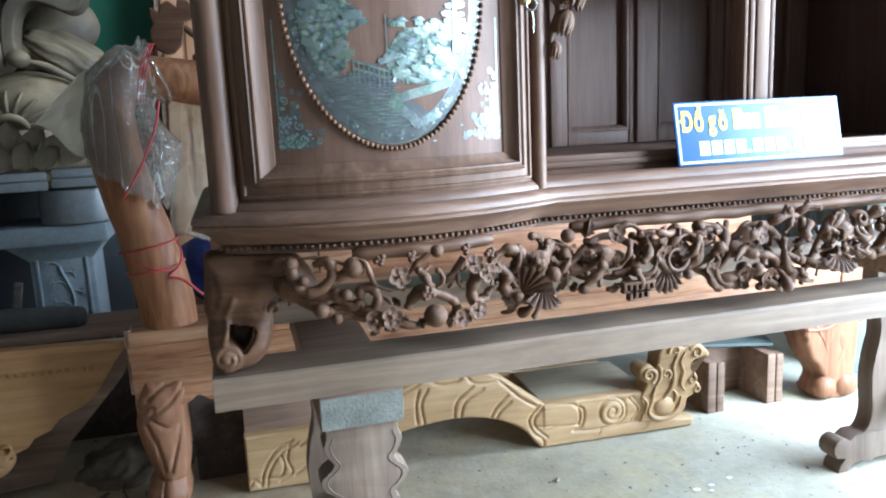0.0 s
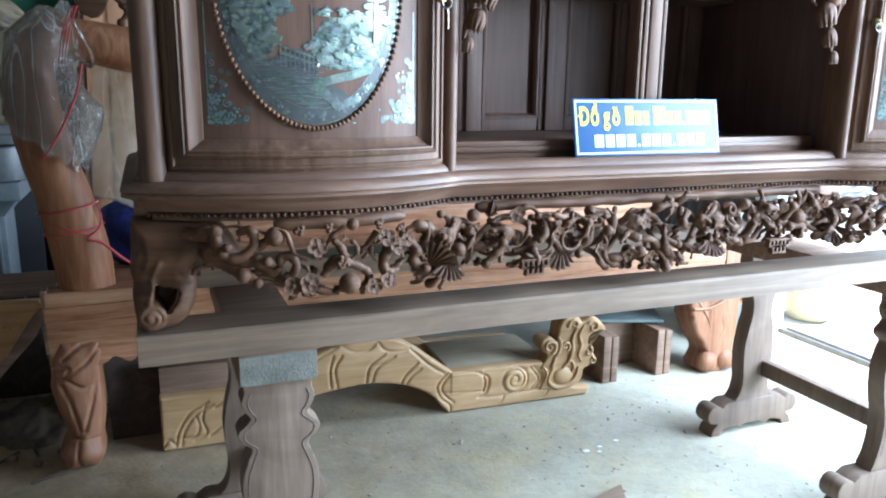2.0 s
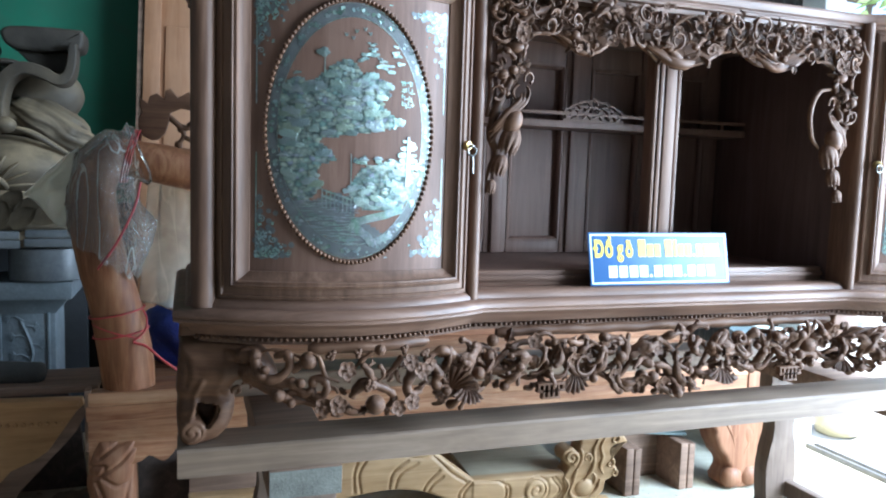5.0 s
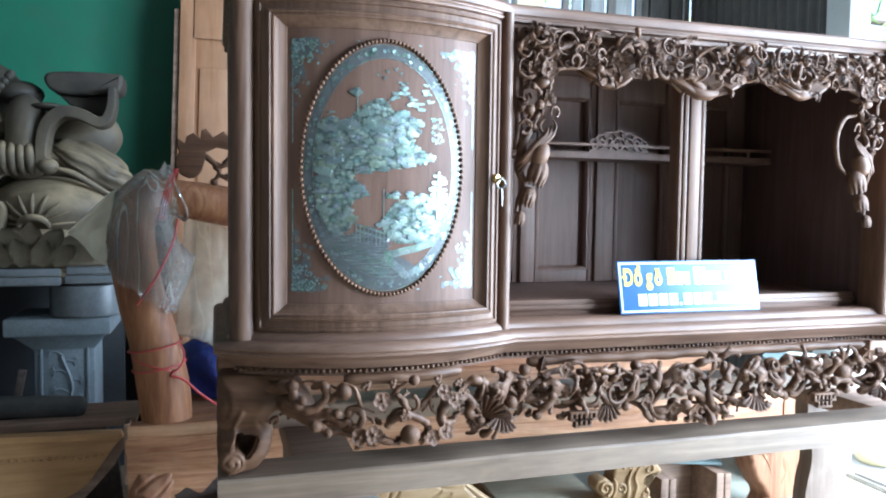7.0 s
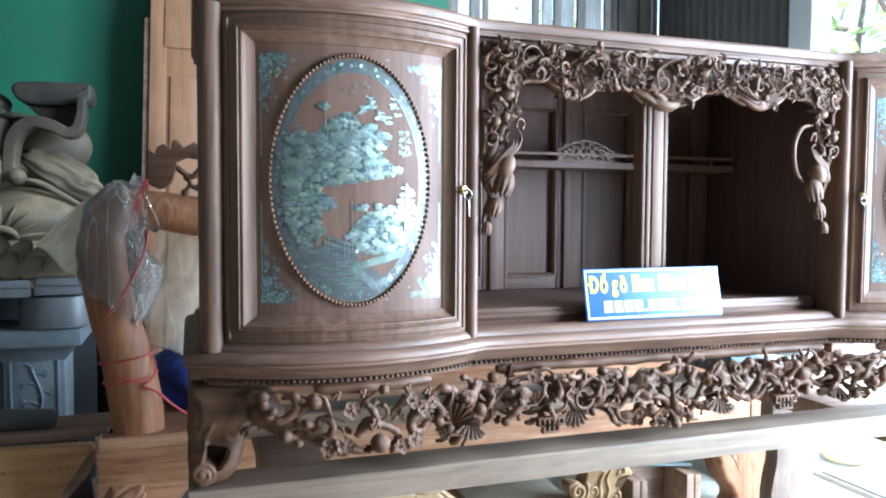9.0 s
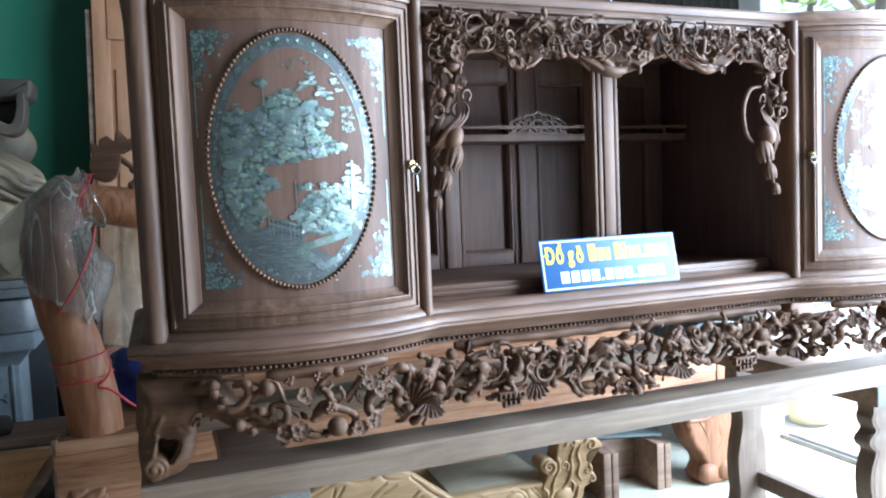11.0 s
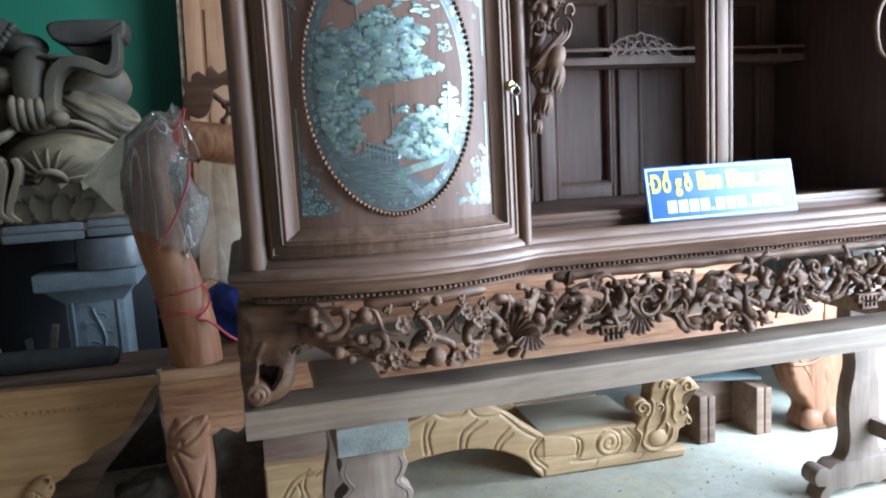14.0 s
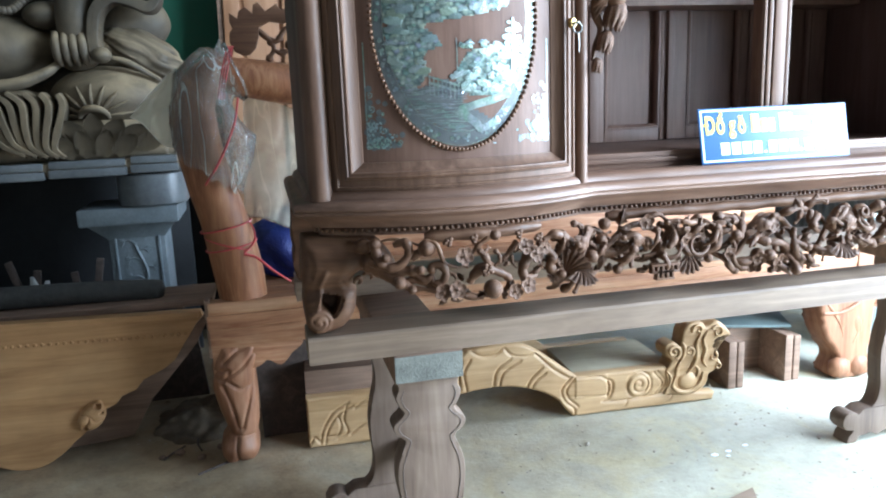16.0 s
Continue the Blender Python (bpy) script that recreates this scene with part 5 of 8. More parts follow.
for x, z, kind, size in ((0.500, 0.872, TAILS[0], 0.048), (0.545, 0.860, LUMPS[2], 0.030), (0.509, 0.945, LUMPS[3], 0.024), (0.476, 0.925, LUMPS[4], 0.028), (0.591, 0.955, FRUIT, 0.014), (0.625, 0.906, LUMPS[5], 0.036), (0.647, 0.862, LUMPS[0], 0.030),
                         (0.712, 0.894, LUMPS[1], 0.032), (0.692, 0.950, FLOWERS[1], 0.020), (0.855, 0.906, LUMPS[2], 0.036), (0.800, 0.890, LUMPS[3], 0.030), (0.936, 0.858, LUMPS[4], 0.042), (1.025, 0.866, LUMPS[5], 0.038), (1.083, 0.868, LUMPS[0], 0.040),
                         (1.188, 0.868, TAILS[1], 0.050), (1.063, 0.945, LUMPS[1], 0.034), (1.13, 0.92, LUMPS[2], 0.032), (1.26, 0.90, LUMPS[3], 0.036), (1.35, 0.905, LUMPS[4], 0.034), (1.474, 0.905, FRUIT, 0.022), (1.56, 0.89, LUMPS[5], 0.034), (1.600, 0.872, TAILS[0], 0.046), (1.66, 0.90, LUMPS[1], 0.036)):
    s = s_of(x)
    piece("carved_form", kind, aim(on_front(s, z, 0.036 if kind in TAILS else 0.022), front_n(s) + Vector((rnd.gauss(0, 0.15), 0, 0.55 if kind in TAILS else rnd.gauss(0, 0.15))), rnd.uniform(0, 6.28) if kind not in TAILS else -1.8, size), apron)
for x, z, sz, turn in ((0.505, 0.930, 0.030, 0.5), (0.655, 0.925, 0.030, 2.6), (0.780, 0.930, 0.026, 0.9), (0.985, 0.925, 0.030, 0.3), (1.20, 0.925, 0.034, 2.7), (1.42, 0.935, 0.026, 0.6), (1.64, 0.925, 0.030, 2.4)):
    piece("bird", BIRD, aim(on_front(s_of(x), z, 0.030), front_n(s_of(x)), turn, sz), apron)
for x0, x1 in ((0.178, 0.440), (0.615, 1.580), (1.710, 1.972)):
    n = int((x1 - x0) / 0.012)
    pts = [on_front(s_of(x0 + (x1 - x0) * k / n), 0.9655 - 0.002 * noise.noise(Vector((9 * x0, k * 0.2, 0))), -0.017) for k in range(n + 1)]
    rr = [0.0125 + 0.0008 * math.sin(0.9 * k) - 0.004 * (k in (0, n)) for k in range(n + 1)]
    part("bamboo_rod", tube(pts, rr, 12), CARVED, apron, "smooth bamboo rod", 60)
for k in range(9):
    a = 1.01 + 0.010 * k
    piece("claw", FRUIT, aim(on_front(s_of(a), 0.815 + 0.007 * (k % 2), 0.030), (0, -1, 0), 0, 0.0085), apron)
for x0 in (0.724, 1.396):
    lat = bmesh.new()
    for row, (z0, z1, n) in enumerate(((0.842, 0.858, 5), (0.826, 0.842, 3))):
        w = 0.030 * n / 5
        for i in range(n + 1):
            x = x0 - w + 2 * w * i / n
            y = on_front(s_of(x), z0, 0.054).y
            join(lat, bx(x - 0.0024, x + 0.0024, y, y + 0.016, z0, z1, 0.0006))
        for z in (z0, z1):
            y = on_front(s_of(x0), z, 0.054).y
            join(lat, bx(x0 - w - 0.004, x0 + w + 0.004, y - 0.001, y + 0.015, z - 0.0024, z + 0.0024, 0.0006))
    part("lattice", lat, CARVED, apron, "small openwork lattice drop")

for a, b in ((s_of(0.19), s_of(0.455)), (LEN[-1] - s_of(0.455), LEN[-1] - s_of(0.19))):
    carving(apron, on_front, front_n, a, b, lambda s: apron_low(s) + 0.012, lambda s: 0.955, 15, 0.6, 0.012, 0.72, False, 22, 24, 12, 6)
# the apron's two ends: knotty branches out of the feet, blossom, berries and round fruit
for m in (lambda x: x, mir):
    sgn = 1 if m(1.0) == 1.0 else -1

    def fp(x, z, d):
        p = on_front(s_of(x), z, d)
        return Vector((m(p.x), p.y, p.z))

    def fn(x):
        n3 = front_n(s_of(x))
        return Vector((n3.x * sgn, n3.y, 0))

    def limb(name, pts, radii, label=""):
        line = smooth_line([fp(x, z, d) for x, z, d in pts], 6)
        rr = np.interp(np.linspace(0, 1, len(line)), np.linspace(0, 1, len(radii)), radii)
        part(name, tube(line, [float(a) * (0.86 + 0.42 * noise.noise(line[k] * 85)) for k, a in enumerate(rr)], 12), CARVED, apron, label, 80)

    limb("branch", [(0.030, 0.925, -0.034), (0.070, 0.918, -0.016), (0.100, 0.900, 0.004), (0.127, 0.884, 0.014), (0.150, 0.868, 0.016)], [0.028, 0.026, 0.019, 0.013, 0.010], "knotty branch growing from the foot")
    limb("branch", [(0.030, 0.945, -0.020), (0.060, 0.952, -0.008), (0.085, 0.958, 0.006)], [0.018, 0.016, 0.010], "knotty branch growing from the foot")
    limb("branch", [(0.085, 0.957, 0.016), (0.090, 0.930, 0.020), (0.108, 0.914, 0.022), (0.130, 0.920, 0.020), (0.146, 0.940, 0.018), (0.140, 0.962, 0.014), (0.118, 0.957, 0.012)], [0.009, 0.010, 0.011, 0.011, 0.010, 0.010, 0.006])
    limb("branch", [(0.100, 0.905, 0.006), (0.140, 0.906, 0.014), (0.166, 0.908, 0.020)], [0.016, 0.013, 0.010])
    limb("branch", [(0.075, 0.925, 0.000), (0.090, 0.920, 0.016), (0.104, 0.932, 0.022)], [0.016, 0.010, 0.007])
    limb("branch", [(0.150, 0.900, 0.006), (0.172, 0.885, 0.012), (0.190, 0.892, 0.014)], [0.010, 0.009, 0.008])
    limb("branch", [(0.128, 0.880, 0.004), (0.160, 0.884, 0.008), (0.186, 0.872, 0.010), (0.210, 0.862, 0.012)], [0.010, 0.008, 0.007, 0.006])
    limb("branch", [(0.150, 0.930, 0.012), (0.166, 0.942, 0.014), (0.180, 0.950, 0.014)], [0.011, 0.010, 0.010])
    limb("vine", [(0.180, 0.966, 0.026), (0.196, 0.960, 0.028), (0.204, 0.940, 0.028), (0.212, 0.920, 0.026), (0.236, 0.908, 0.022)], [0.003, 0.005, 0.005, 0.0045, 0.003])
    limb("vine", [(0.090, 0.963, 0.008), (0.115, 0.969, 0.010), (0.150, 0.962, 0.012), (0.170, 0.952, 0.012)], [0.003, 0.0035, 0.0035, 0.003])
    limb("vine", [(0.188, 0.900, 0.016), (0.190, 0.914, 0.020), (0.206, 0.914, 0.022), (0.214, 0.898, 0.022), (0.206, 0.880, 0.020), (0.192, 0.880, 0.016), (0.187, 0.896, 0.014)], [0.008, 0.009, 0.009, 0.009, 0.009, 0.008, 0.007])
    limb("branch", [(0.150, 0.868, 0.010), (0.175, 0.866, 0.014), (0.205, 0.860, 0.016)], [0.007, 0.006, 0.006])
    limb("branch", [(0.262, 0.925, 0.010), (0.282, 0.948, 0.016), (0.300, 0.962, 0.020)], [0.006, 0.006, 0.006])
    limb("branch", [(0.262, 0.872, 0.012), (0.272, 0.890, 0.016), (0.292, 0.900, 0.018), (0.330, 0.884, 0.016), (0.345, 0.868, 0.016), (0.338, 0.850, 0.014), (0.318, 0.842, 0.012)], [0.010, 0.012, 0.014, 0.009, 0.008, 0.008, 0.006])
    limb("branch", [(0.325, 0.905, 0.010), (0.345, 0.925, 0.014), (0.362, 0.948, 0.016)], [0.006, 0.007, 0.006])
    limb("branch", [(0.390, 0.945, 0.012), (0.384, 0.915, 0.020), (0.372, 0.890, 0.020), (0.380, 0.868, 0.018), (0.405, 0.872, 0.016)], [0.009, 0.012, 0.012, 0.012, 0.008])
    limb("branch", [(0.405, 0.905, 0.012), (0.425, 0.922, 0.018), (0.442, 0.905, 0.022), (0.436, 0.885, 0.020), (0.455, 0.868, 0.018), (0.478, 0.874, 0.016)], [0.007, 0.010, 0.012, 0.012, 0.011, 0.007])
    limb("branch", [(0.428, 0.940, 0.012), (0.448, 0.950, 0.018), (0.472, 0.940, 0.022), (0.478, 0.918, 0.020), (0.460, 0.912, 0.016)], [0.008, 0.012, 0.013, 0.011, 0.007])
    limb("branch", [(0.235, 0.852, 0.010), (0.258, 0.846, 0.016), (0.282, 0.842, 0.018), (0.295, 0.850, 0.014)], [0.006, 0.008, 0.008, 0.005])
    rounds = [(0.180, 0.951, FRUIT, 0.0180, 0.020), (0.306, 0.857, FRUIT, 0.0205, 0.024), (0.314, 0.966, FRUIT, 0.0115, 0.022), (0.085, 0.960, FRUIT, 0.0125, 0.016), (0.128, 0.884, FRUIT, 0.0135, 0.026), (0.150, 0.868, FRUIT, 0.0095, 0.022), (0.166, 0.908, FRUIT, 0.0100, 0.026), (0.104, 0.934, FRUIT, 0.0090, 0.026), (0.248, 0.932, FLOWERS[0], 0.0200, 0.034), (0.207, 0.862, FLOWERS[1], 0.0190, 0.032), (0.232, 0.866, FLOWERS[2], 0.0190, 0.034), (0.372, 0.938, FLOWERS[0], 0.0185, 0.034), (0.392, 0.921, FLOWERS[1], 0.0185, 0.036), (0.376, 0.857, FLOWERS[2], 0.0185, 0.034), (0.349, 0.848, FLOWERS[0], 0.0175, 0.032), (0.416, 0.930, FLOWERS[1], 0.0160, 0.030)]
    knots_ = [(0.288, 0.912, LUMPS[1], 0.0270, 0.018), (0.312, 0.918, LUMPS[3], 0.0170, 0.022), (0.270, 0.890, LUMPS[4], 0.0160, 0.016), (0.402, 0.890, LUMPS[2], 0.0180, 0.018), (0.460, 0.892, LUMPS[0], 0.0180, 0.016), (0.235, 0.842, LUMPS[5], 0.0110, 0.018), (0.358, 0.905, LUMPS[5], 0.0140, 0.012), (0.225, 0.890, LUMPS[2], 0.0130, 0.012)]
    for x, z, kind, size, d in rounds + knots_:
        piece("carved_form", kind, aim(fp(x, z, d), fn(x) + Vector((rnd.gauss(0, 0.1), 0, 0.28 * (kind in FLOWERS) + rnd.gauss(0, 0.1))), rnd.uniform(0, 6.28), size), apron)
    for x, z, n in ((0.222, 0.960, 5), (0.270, 0.962, 4), (0.292, 0.900, 8), (0.363, 0.962, 4), (0.410, 0.950, 5), (0.330, 0.842, 3)):
        for k in range(n):
            a = 2.4 * k
            r = 0.0035 * math.sqrt(k + 0.4)
            piece("berry", FRUIT, aim(fp(x + r * math.cos(a), z + r * math.sin(a), 0.034 if n == 8 else 0.022), fn(x), 0, 0.0054), apron)
    for x, z, turn, size in ((0.270, 0.842, 0.3, 0.030), (0.262, 0.852, 2.8, 0.026), (0.215, 0.850, 3.9, 0.022), (0.330, 0.900, 0.8, 0.024), (0.400, 0.905, 2.0, 0.024), (0.430, 0.868, 5.4, 0.028), (0.455, 0.935, 1.0, 0.026), (0.350, 0.870, 4.2, 0.022), (0.258, 0.905, 2.2, 0.024), (0.420, 0.895, 3.6, 0.022)):
        piece("leaf", LEAVES[int(size * 1000) % 5], aim(fp(x, z, 0.022), fn(x) + Vector((0.2, 0, 0.2)), turn, size), apron)

# frieze under the top rail and the two hanging corner carvings
frieze = new("frieze_carving")
frieze.parent = cabinet
ORIGIN[frieze] = ORIGIN[cabinet]
tagged(frieze, "pierced carved frieze of vines, blossom and fruit")
flat_n = lambda s: Vector((0, -1, 0))
flat_p = lambda s, z, d: Vector((s, YF + 0.022 - d, z))


def frieze_low(x):
    return 1.622 - bump_at(x, 1.045, 0.095, 0.053) - bump_at(x, 0.790, 0.060, 0.046) - bump_at(x, 1.320, 0.070, 0.042) - bump_at(x, 0.60, 0.06, 0.03) - bump_at(x, 1.55, 0.06, 0.03)


carving(frieze, flat_p, flat_n, XC + 0.012, mir(XC) - 0.012, frieze_low, lambda x: 1.712, 9, 1.7, 0.054, 0.78, True, 50, 16, 50, 8)
low_edge = [(XC + 0.014 + (mir(XC) - XC - 0.028) * k / 60, frieze_low(XC + 0.014 + (mir(XC) - XC - 0.028) * k / 60) + 0.026) for k in range(61)]
part("ground", plate([(XC + 0.014, 1.7025)] + low_edge + [(mir(XC) - 0.014, 1.7025)], 0.010, lambda u, v, d: (u, YF + 0.030 + d, v), 0.002), CARVED, frieze, "dark recessed ground of the frieze")
# larger blossoms, berries, boughs and birds of the frieze
rnd = random.Random(17)
blooms = [(0.807, 1.652, FLOWERS[0], 0.019, 0.044), (1.023, 1.655, FLOWERS[1], 0.018, 0.044), (1.122, 1.622, FLOWERS[2], 0.018, 0.044), (1.365, 1.660, FLOWERS[0], 0.019, 0.040), (0.700, 1.672, FLOWERS[2], 0.018, 0.034), (1.470, 1.640, FLOWERS[1], 0.018, 0.040), (0.925, 1.668, FLOWERS[1], 0.019, 0.034), (1.240, 1.668, FLOWERS[0], 0.018, 0.034), (1.145, 1.672, FRUIT, 0.0155, 0.040), (0.755, 1.690, FRUIT, 0.011, 0.036), (1.295, 1.652, FRUIT, 0.014, 0.042), (1.430, 1.668, FRUIT, 0.013, 0.040), (0.870, 1.640, FRUIT, 0.011, 0.038)]
boughs = [(0.855, 1.672, LUMPS[0], 0.026, 0.034), (0.960, 1.640, LUMPS[2], 0.022, 0.030), (1.200, 1.650, LUMPS[3], 0.022, 0.030), (1.400, 1.690, LUMPS[1], 0.020, 0.030), (0.660, 1.672, LUMPS[4], 0.022, 0.030), (0.842, 1.676, LUMPS[5], 0.036, 0.040), (0.690, 1.690, LUMPS[1], 0.026, 0.036), (1.330, 1.640, LUMPS[2], 0.018, 0.044), (1.452, 1.682, LUMPS[3], 0.020, 0.042)]
for x, z, kind, size, d in blooms + boughs:
    piece("carved_form", kind, aim(flat_p(x, z, d), (rnd.gauss(0, 0.2), -1, rnd.gauss(0, 0.2)), rnd.uniform(0, 6.28), size), frieze)
for k in range(46):
    x = rnd.uniform(0.60, 1.52)
    top_leaf = k % 2
    z = rnd.uniform(1.682, 1.704) if top_leaf else frieze_low(x) + rnd.uniform(0.020, 0.05)
    piece("leaf", LEAVES[k % 5], aim(flat_p(x, z, rnd.uniform(0.038, 0.056)), (rnd.gauss(0, 0.45), -1, rnd.gauss(0.2, 0.4)), rnd.gauss(1.57, 0.9) if top_leaf else rnd.uniform(0, 6.28), rnd.uniform(0.018, 0.030)), frieze)
for x, z, sz, turn in ((0.905, 1.690, 0.022, 2.2), (1.510, 1.690, 0.022, 0.2), (1.090, 1.690, 0.020, 0.5)):
    piece("bird", BIRD, aim(flat_p(x, z, 0.040), (0, -1, 0.1), turn, sz), frieze)
for x0, x1, fat in ((0.745, 0.825, 0.009), (0.975, 1.105, 0.011), (1.275, 1.375, 0.009)):
    belly = smooth_line([flat_p(x0 + (x1 - x0) * i / 8, frieze_low(x0 + (x1 - x0) * i / 8) + 0.018, 0.030 + 0.010 * math.sin(math.pi * i / 8)) for i in range(9)], 3)
    part("bird_body", tube(belly, [0.003 + fat * math.sin(math.pi * (i / 24) ** 0.75) ** 1.2 for i in range(25)], 12), CARVED, frieze, "swelling bird's body at the lobe's edge", 80)
    xm = x0 + 0.30 * (x1 - x0)
    head_at = flat_p(xm - 0.012, frieze_low(xm) + 0.044, 0.044)
    hb_ = ball(head_at, 0.0115, (1.1, 1, 1), 2)
    tube([head_at, head_at + Vector((-0.016, -0.002, 0.001)), head_at + Vector((-0.026, -0.001, -0.003))], [0.006, 0.0035, 0.0008], 7, hb_)
    tube(smooth_line([head_at, head_at + Vector((0.012, 0.002, -0.012)), flat_p(xm + 0.02, frieze_low(xm) + 0.020, 0.038)], 4), [0.009, 0.009, 0.010, 0.010, 0.011, 0.012, 0.013, 0.013, 0.013], 9, hb_)
    part("bird_head", hb_, CARVED, frieze, "small beaked head on a curved neck", 80)
# long fronds that draw the lobed lower edge
for x0, x1, up in [(a + 0.005 * k, b - 0.010 * k, 0.0056 * k) for a, b in ((0.715, 0.835), (0.860, 0.770), (0.940, 1.060), (1.160, 1.040), (1.250, 1.350), (1.405, 1.310)) for k in range(5)]:
    edge = smooth_line([flat_p(x0 + (x1 - x0) * i / 8, frieze_low(x0 + (x1 - x0) * i / 8) + 0.016 + up - 0.003 * math.sin(math.pi * i / 8), 0.034 + 0.010 * math.sin(math.pi * i / 8) - 0.5 * up) for i in range(9)], 3)
    part("frond", tube(edge, [0.0016 + 0.0046 * math.sin(math.pi * (i / 24) ** 0.7) for i in range(25)], 7), CARVED, frieze, "long drooping frond at the lower edge", 80)
# ring tendrils with small side thorns
for x, z, r in ((0.735, 1.668, 0.017), (0.765, 1.640, 0.013), (0.960, 1.680, 0.018), (1.080, 1.672, 0.016), (1.190, 1.690, 0.015), (1.262, 1.660, 0.020), (1.340, 1.692, 0.015), (1.415, 1.630, 0.016), (1.490, 1.668, 0.018), (0.890, 1.655, 0.014)):
    a0 = rnd.uniform(0, 6.28)
    c = flat_p(x, z, 0.044)
    tn = tube([c + Vector((r * (1 - 0.25 * k / 24) * math.cos(a0 + 5.4 * k / 24), 0.004 * math.sin(k / 4), r * (1 - 0.25 * k / 24) * math.sin(a0 + 5.4 * k / 24))) for k in range(25)], [0.0032 - 0.00004 * k for k in range(25)], 6)
    for k in (5, 12, 18):
        a = a0 + 5.4 * k / 24
        e = c + Vector((r * 0.85 * math.cos(a), 0, r * 0.85 * math.sin(a)))
        tube([e, e + Vector((0.010 * math.cos(a + 0.7), -0.004, 0.010 * math.sin(a + 0.7)))], [0.0026, 0.0014], 5, tn)
    part("tendril", tn, CARVED, frieze, "curled ring tendril", 80)
for side, m in ((1, lambda x: x), (-1, lambda x: mir(x))):
    drop = new("corner_carving")
    drop.parent = cabinet
    ORIGIN[drop] = ORIGIN[cabinet]
    tagged(drop, "hanging corner carving of bird, berries and feathered bells")
    rnd = random.Random(31 + side)

    def q(x, z, d):
        inward = 0.0 if side > 0 else 0.012 + 0.030 * min(1.0, max(0.0, (1.50 - z) / 0.12))
        return Vector((m(x + inward), YF + 0.004 - d, z))

    def bough(name, pts, radii, label="", flat=1.0):
        line = smooth_line([q(*p) for p in pts], 5)
        rr = np.interp(np.linspace(0, 1, len(line)), np.linspace(0, 1, len(radii)), radii)
        part(name, tube(line, [float(a) for a in rr], 8, None, flat), CARVED, drop, label, 80)

    def form(name, kind, x, z, d, size, turn=None, n=None):
        piece(name, kind, aim(q(x, z, d), n or (rnd.gauss(0, 0.2), -1, rnd.gauss(0, 0.2)), rnd.uniform(0, 6.28) if turn is None else turn, size), drop)

    bough("stem", [(0.572, 1.700, 0.004), (0.590, 1.660, 0.010), (0.612, 1.620, 0.014), (0.628, 1.575, 0.016), (0.622, 1.540, 0.014), (0.600, 1.490, 0.012), (0.582, 1.450, 0.012), (0.574, 1.400, 0.012), (0.586, 1.365, 0.014), (0.574, 1.330, 0.012), (0.568, 1.300, 0.012)], [0.010, 0.009, 0.009, 0.010, 0.009, 0.008, 0.010, 0.010, 0.007, 0.006, 0.004], "knotty main stem")
    bough("stem", [(0.566, 1.640, 0.004), (0.566, 1.560, 0.006), (0.572, 1.500, 0.006), (0.566, 1.440, 0.008)], [0.008, 0.006, 0.007, 0.005])
    bough("stem", [(0.625, 1.640, 0.016), (0.655, 1.662, 0.022), (0.690, 1.676, 0.022)], [0.010, 0.011, 0.007])
    bough("stem", [(0.640, 1.610, 0.020), (0.668, 1.622, 0.024), (0.700, 1.622, 0.020)], [0.006, 0.005, 0.003])
    for x, z, r in ((0.588, 1.682, 0.0105), (0.606, 1.697, 0.0110), (0.588, 1.527, 0.0125), (0.612, 1.539, 0.0110)):
        form("berry", FRUIT, x, z, 0.032, r)
    for x, z, r, a0 in ((0.626, 1.657, 0.018, 0.4), (0.634, 1.494, 0.018, 2.0), (0.576, 1.655, 0.015, 1.0), (0.580, 1.490, 0.014, 4.0), (0.650, 1.525, 0.011, 5.0)):
        c = q(x, z, 0.030)
        part("tendril", tube([c + Vector((r * math.cos(a0 + 5.2 * k / 20), 0.004 * math.sin(k / 3), r * math.sin(a0 + 5.2 * k / 20))) for k in range(21)], [0.0034 - 0.00005 * k for k in range(21)], 6), CARVED, drop, smooth=80)
    if side < 0:
        bough("branch", [(0.640, 1.560, 0.014), (0.680, 1.548, 0.016), (0.702, 1.500, 0.016), (0.676, 1.440, 0.014), (0.640, 1.410, 0.012)], [0.004, 0.0062, 0.0075, 0.006, 0.003], "bowed side branch")
    form("flower", FLOWERS[0], 0.632, 1.615, 0.034, 0.022)
    form("flower", FLOWERS[2], 0.600, 1.618, 0.026, 0.017)
    ball_b = ball(q(0.621, 1.588, 0.022), 0.019, (1.0, 0.8, 0.7), 3)
    part("calyx", ball_b, CARVED, drop, "swelling calyx under the blossom", 80)
    # crown of pointed leaves
    for k in range(6):
        form("leaf", LEAVES[k % 5], 0.620 + 0.006 * (k - 2.5), 1.545, 0.026, 0.030, None, (0.5 * math.cos(k), -1, 0.4 * math.sin(2 * k)))
    for k in range(9):
        form("leaf", rnd.choice(LEAVES), rnd.uniform(0.562, 0.650), rnd.uniform(1.46, 1.70), rnd.uniform(0.004, 0.024), rnd.uniform(0.020, 0.032), None, (rnd.gauss(0, 0.5), -1, rnd.gauss(0, 0.5)))
    for x, z, sz, k in ((0.580, 1.672, 0.020, 0), (0.612, 1.640, 0.020, 3), (0.586, 1.604, 0.018, 1), (0.606, 1.562, 0.020, 4), (0.578, 1.548, 0.016, 2), (0.640, 1.580, 0.015, 5), (0.592, 1.500, 0.016, 0)):
        form("carved_boss", LUMPS[k], x, z, 0.026, sz)
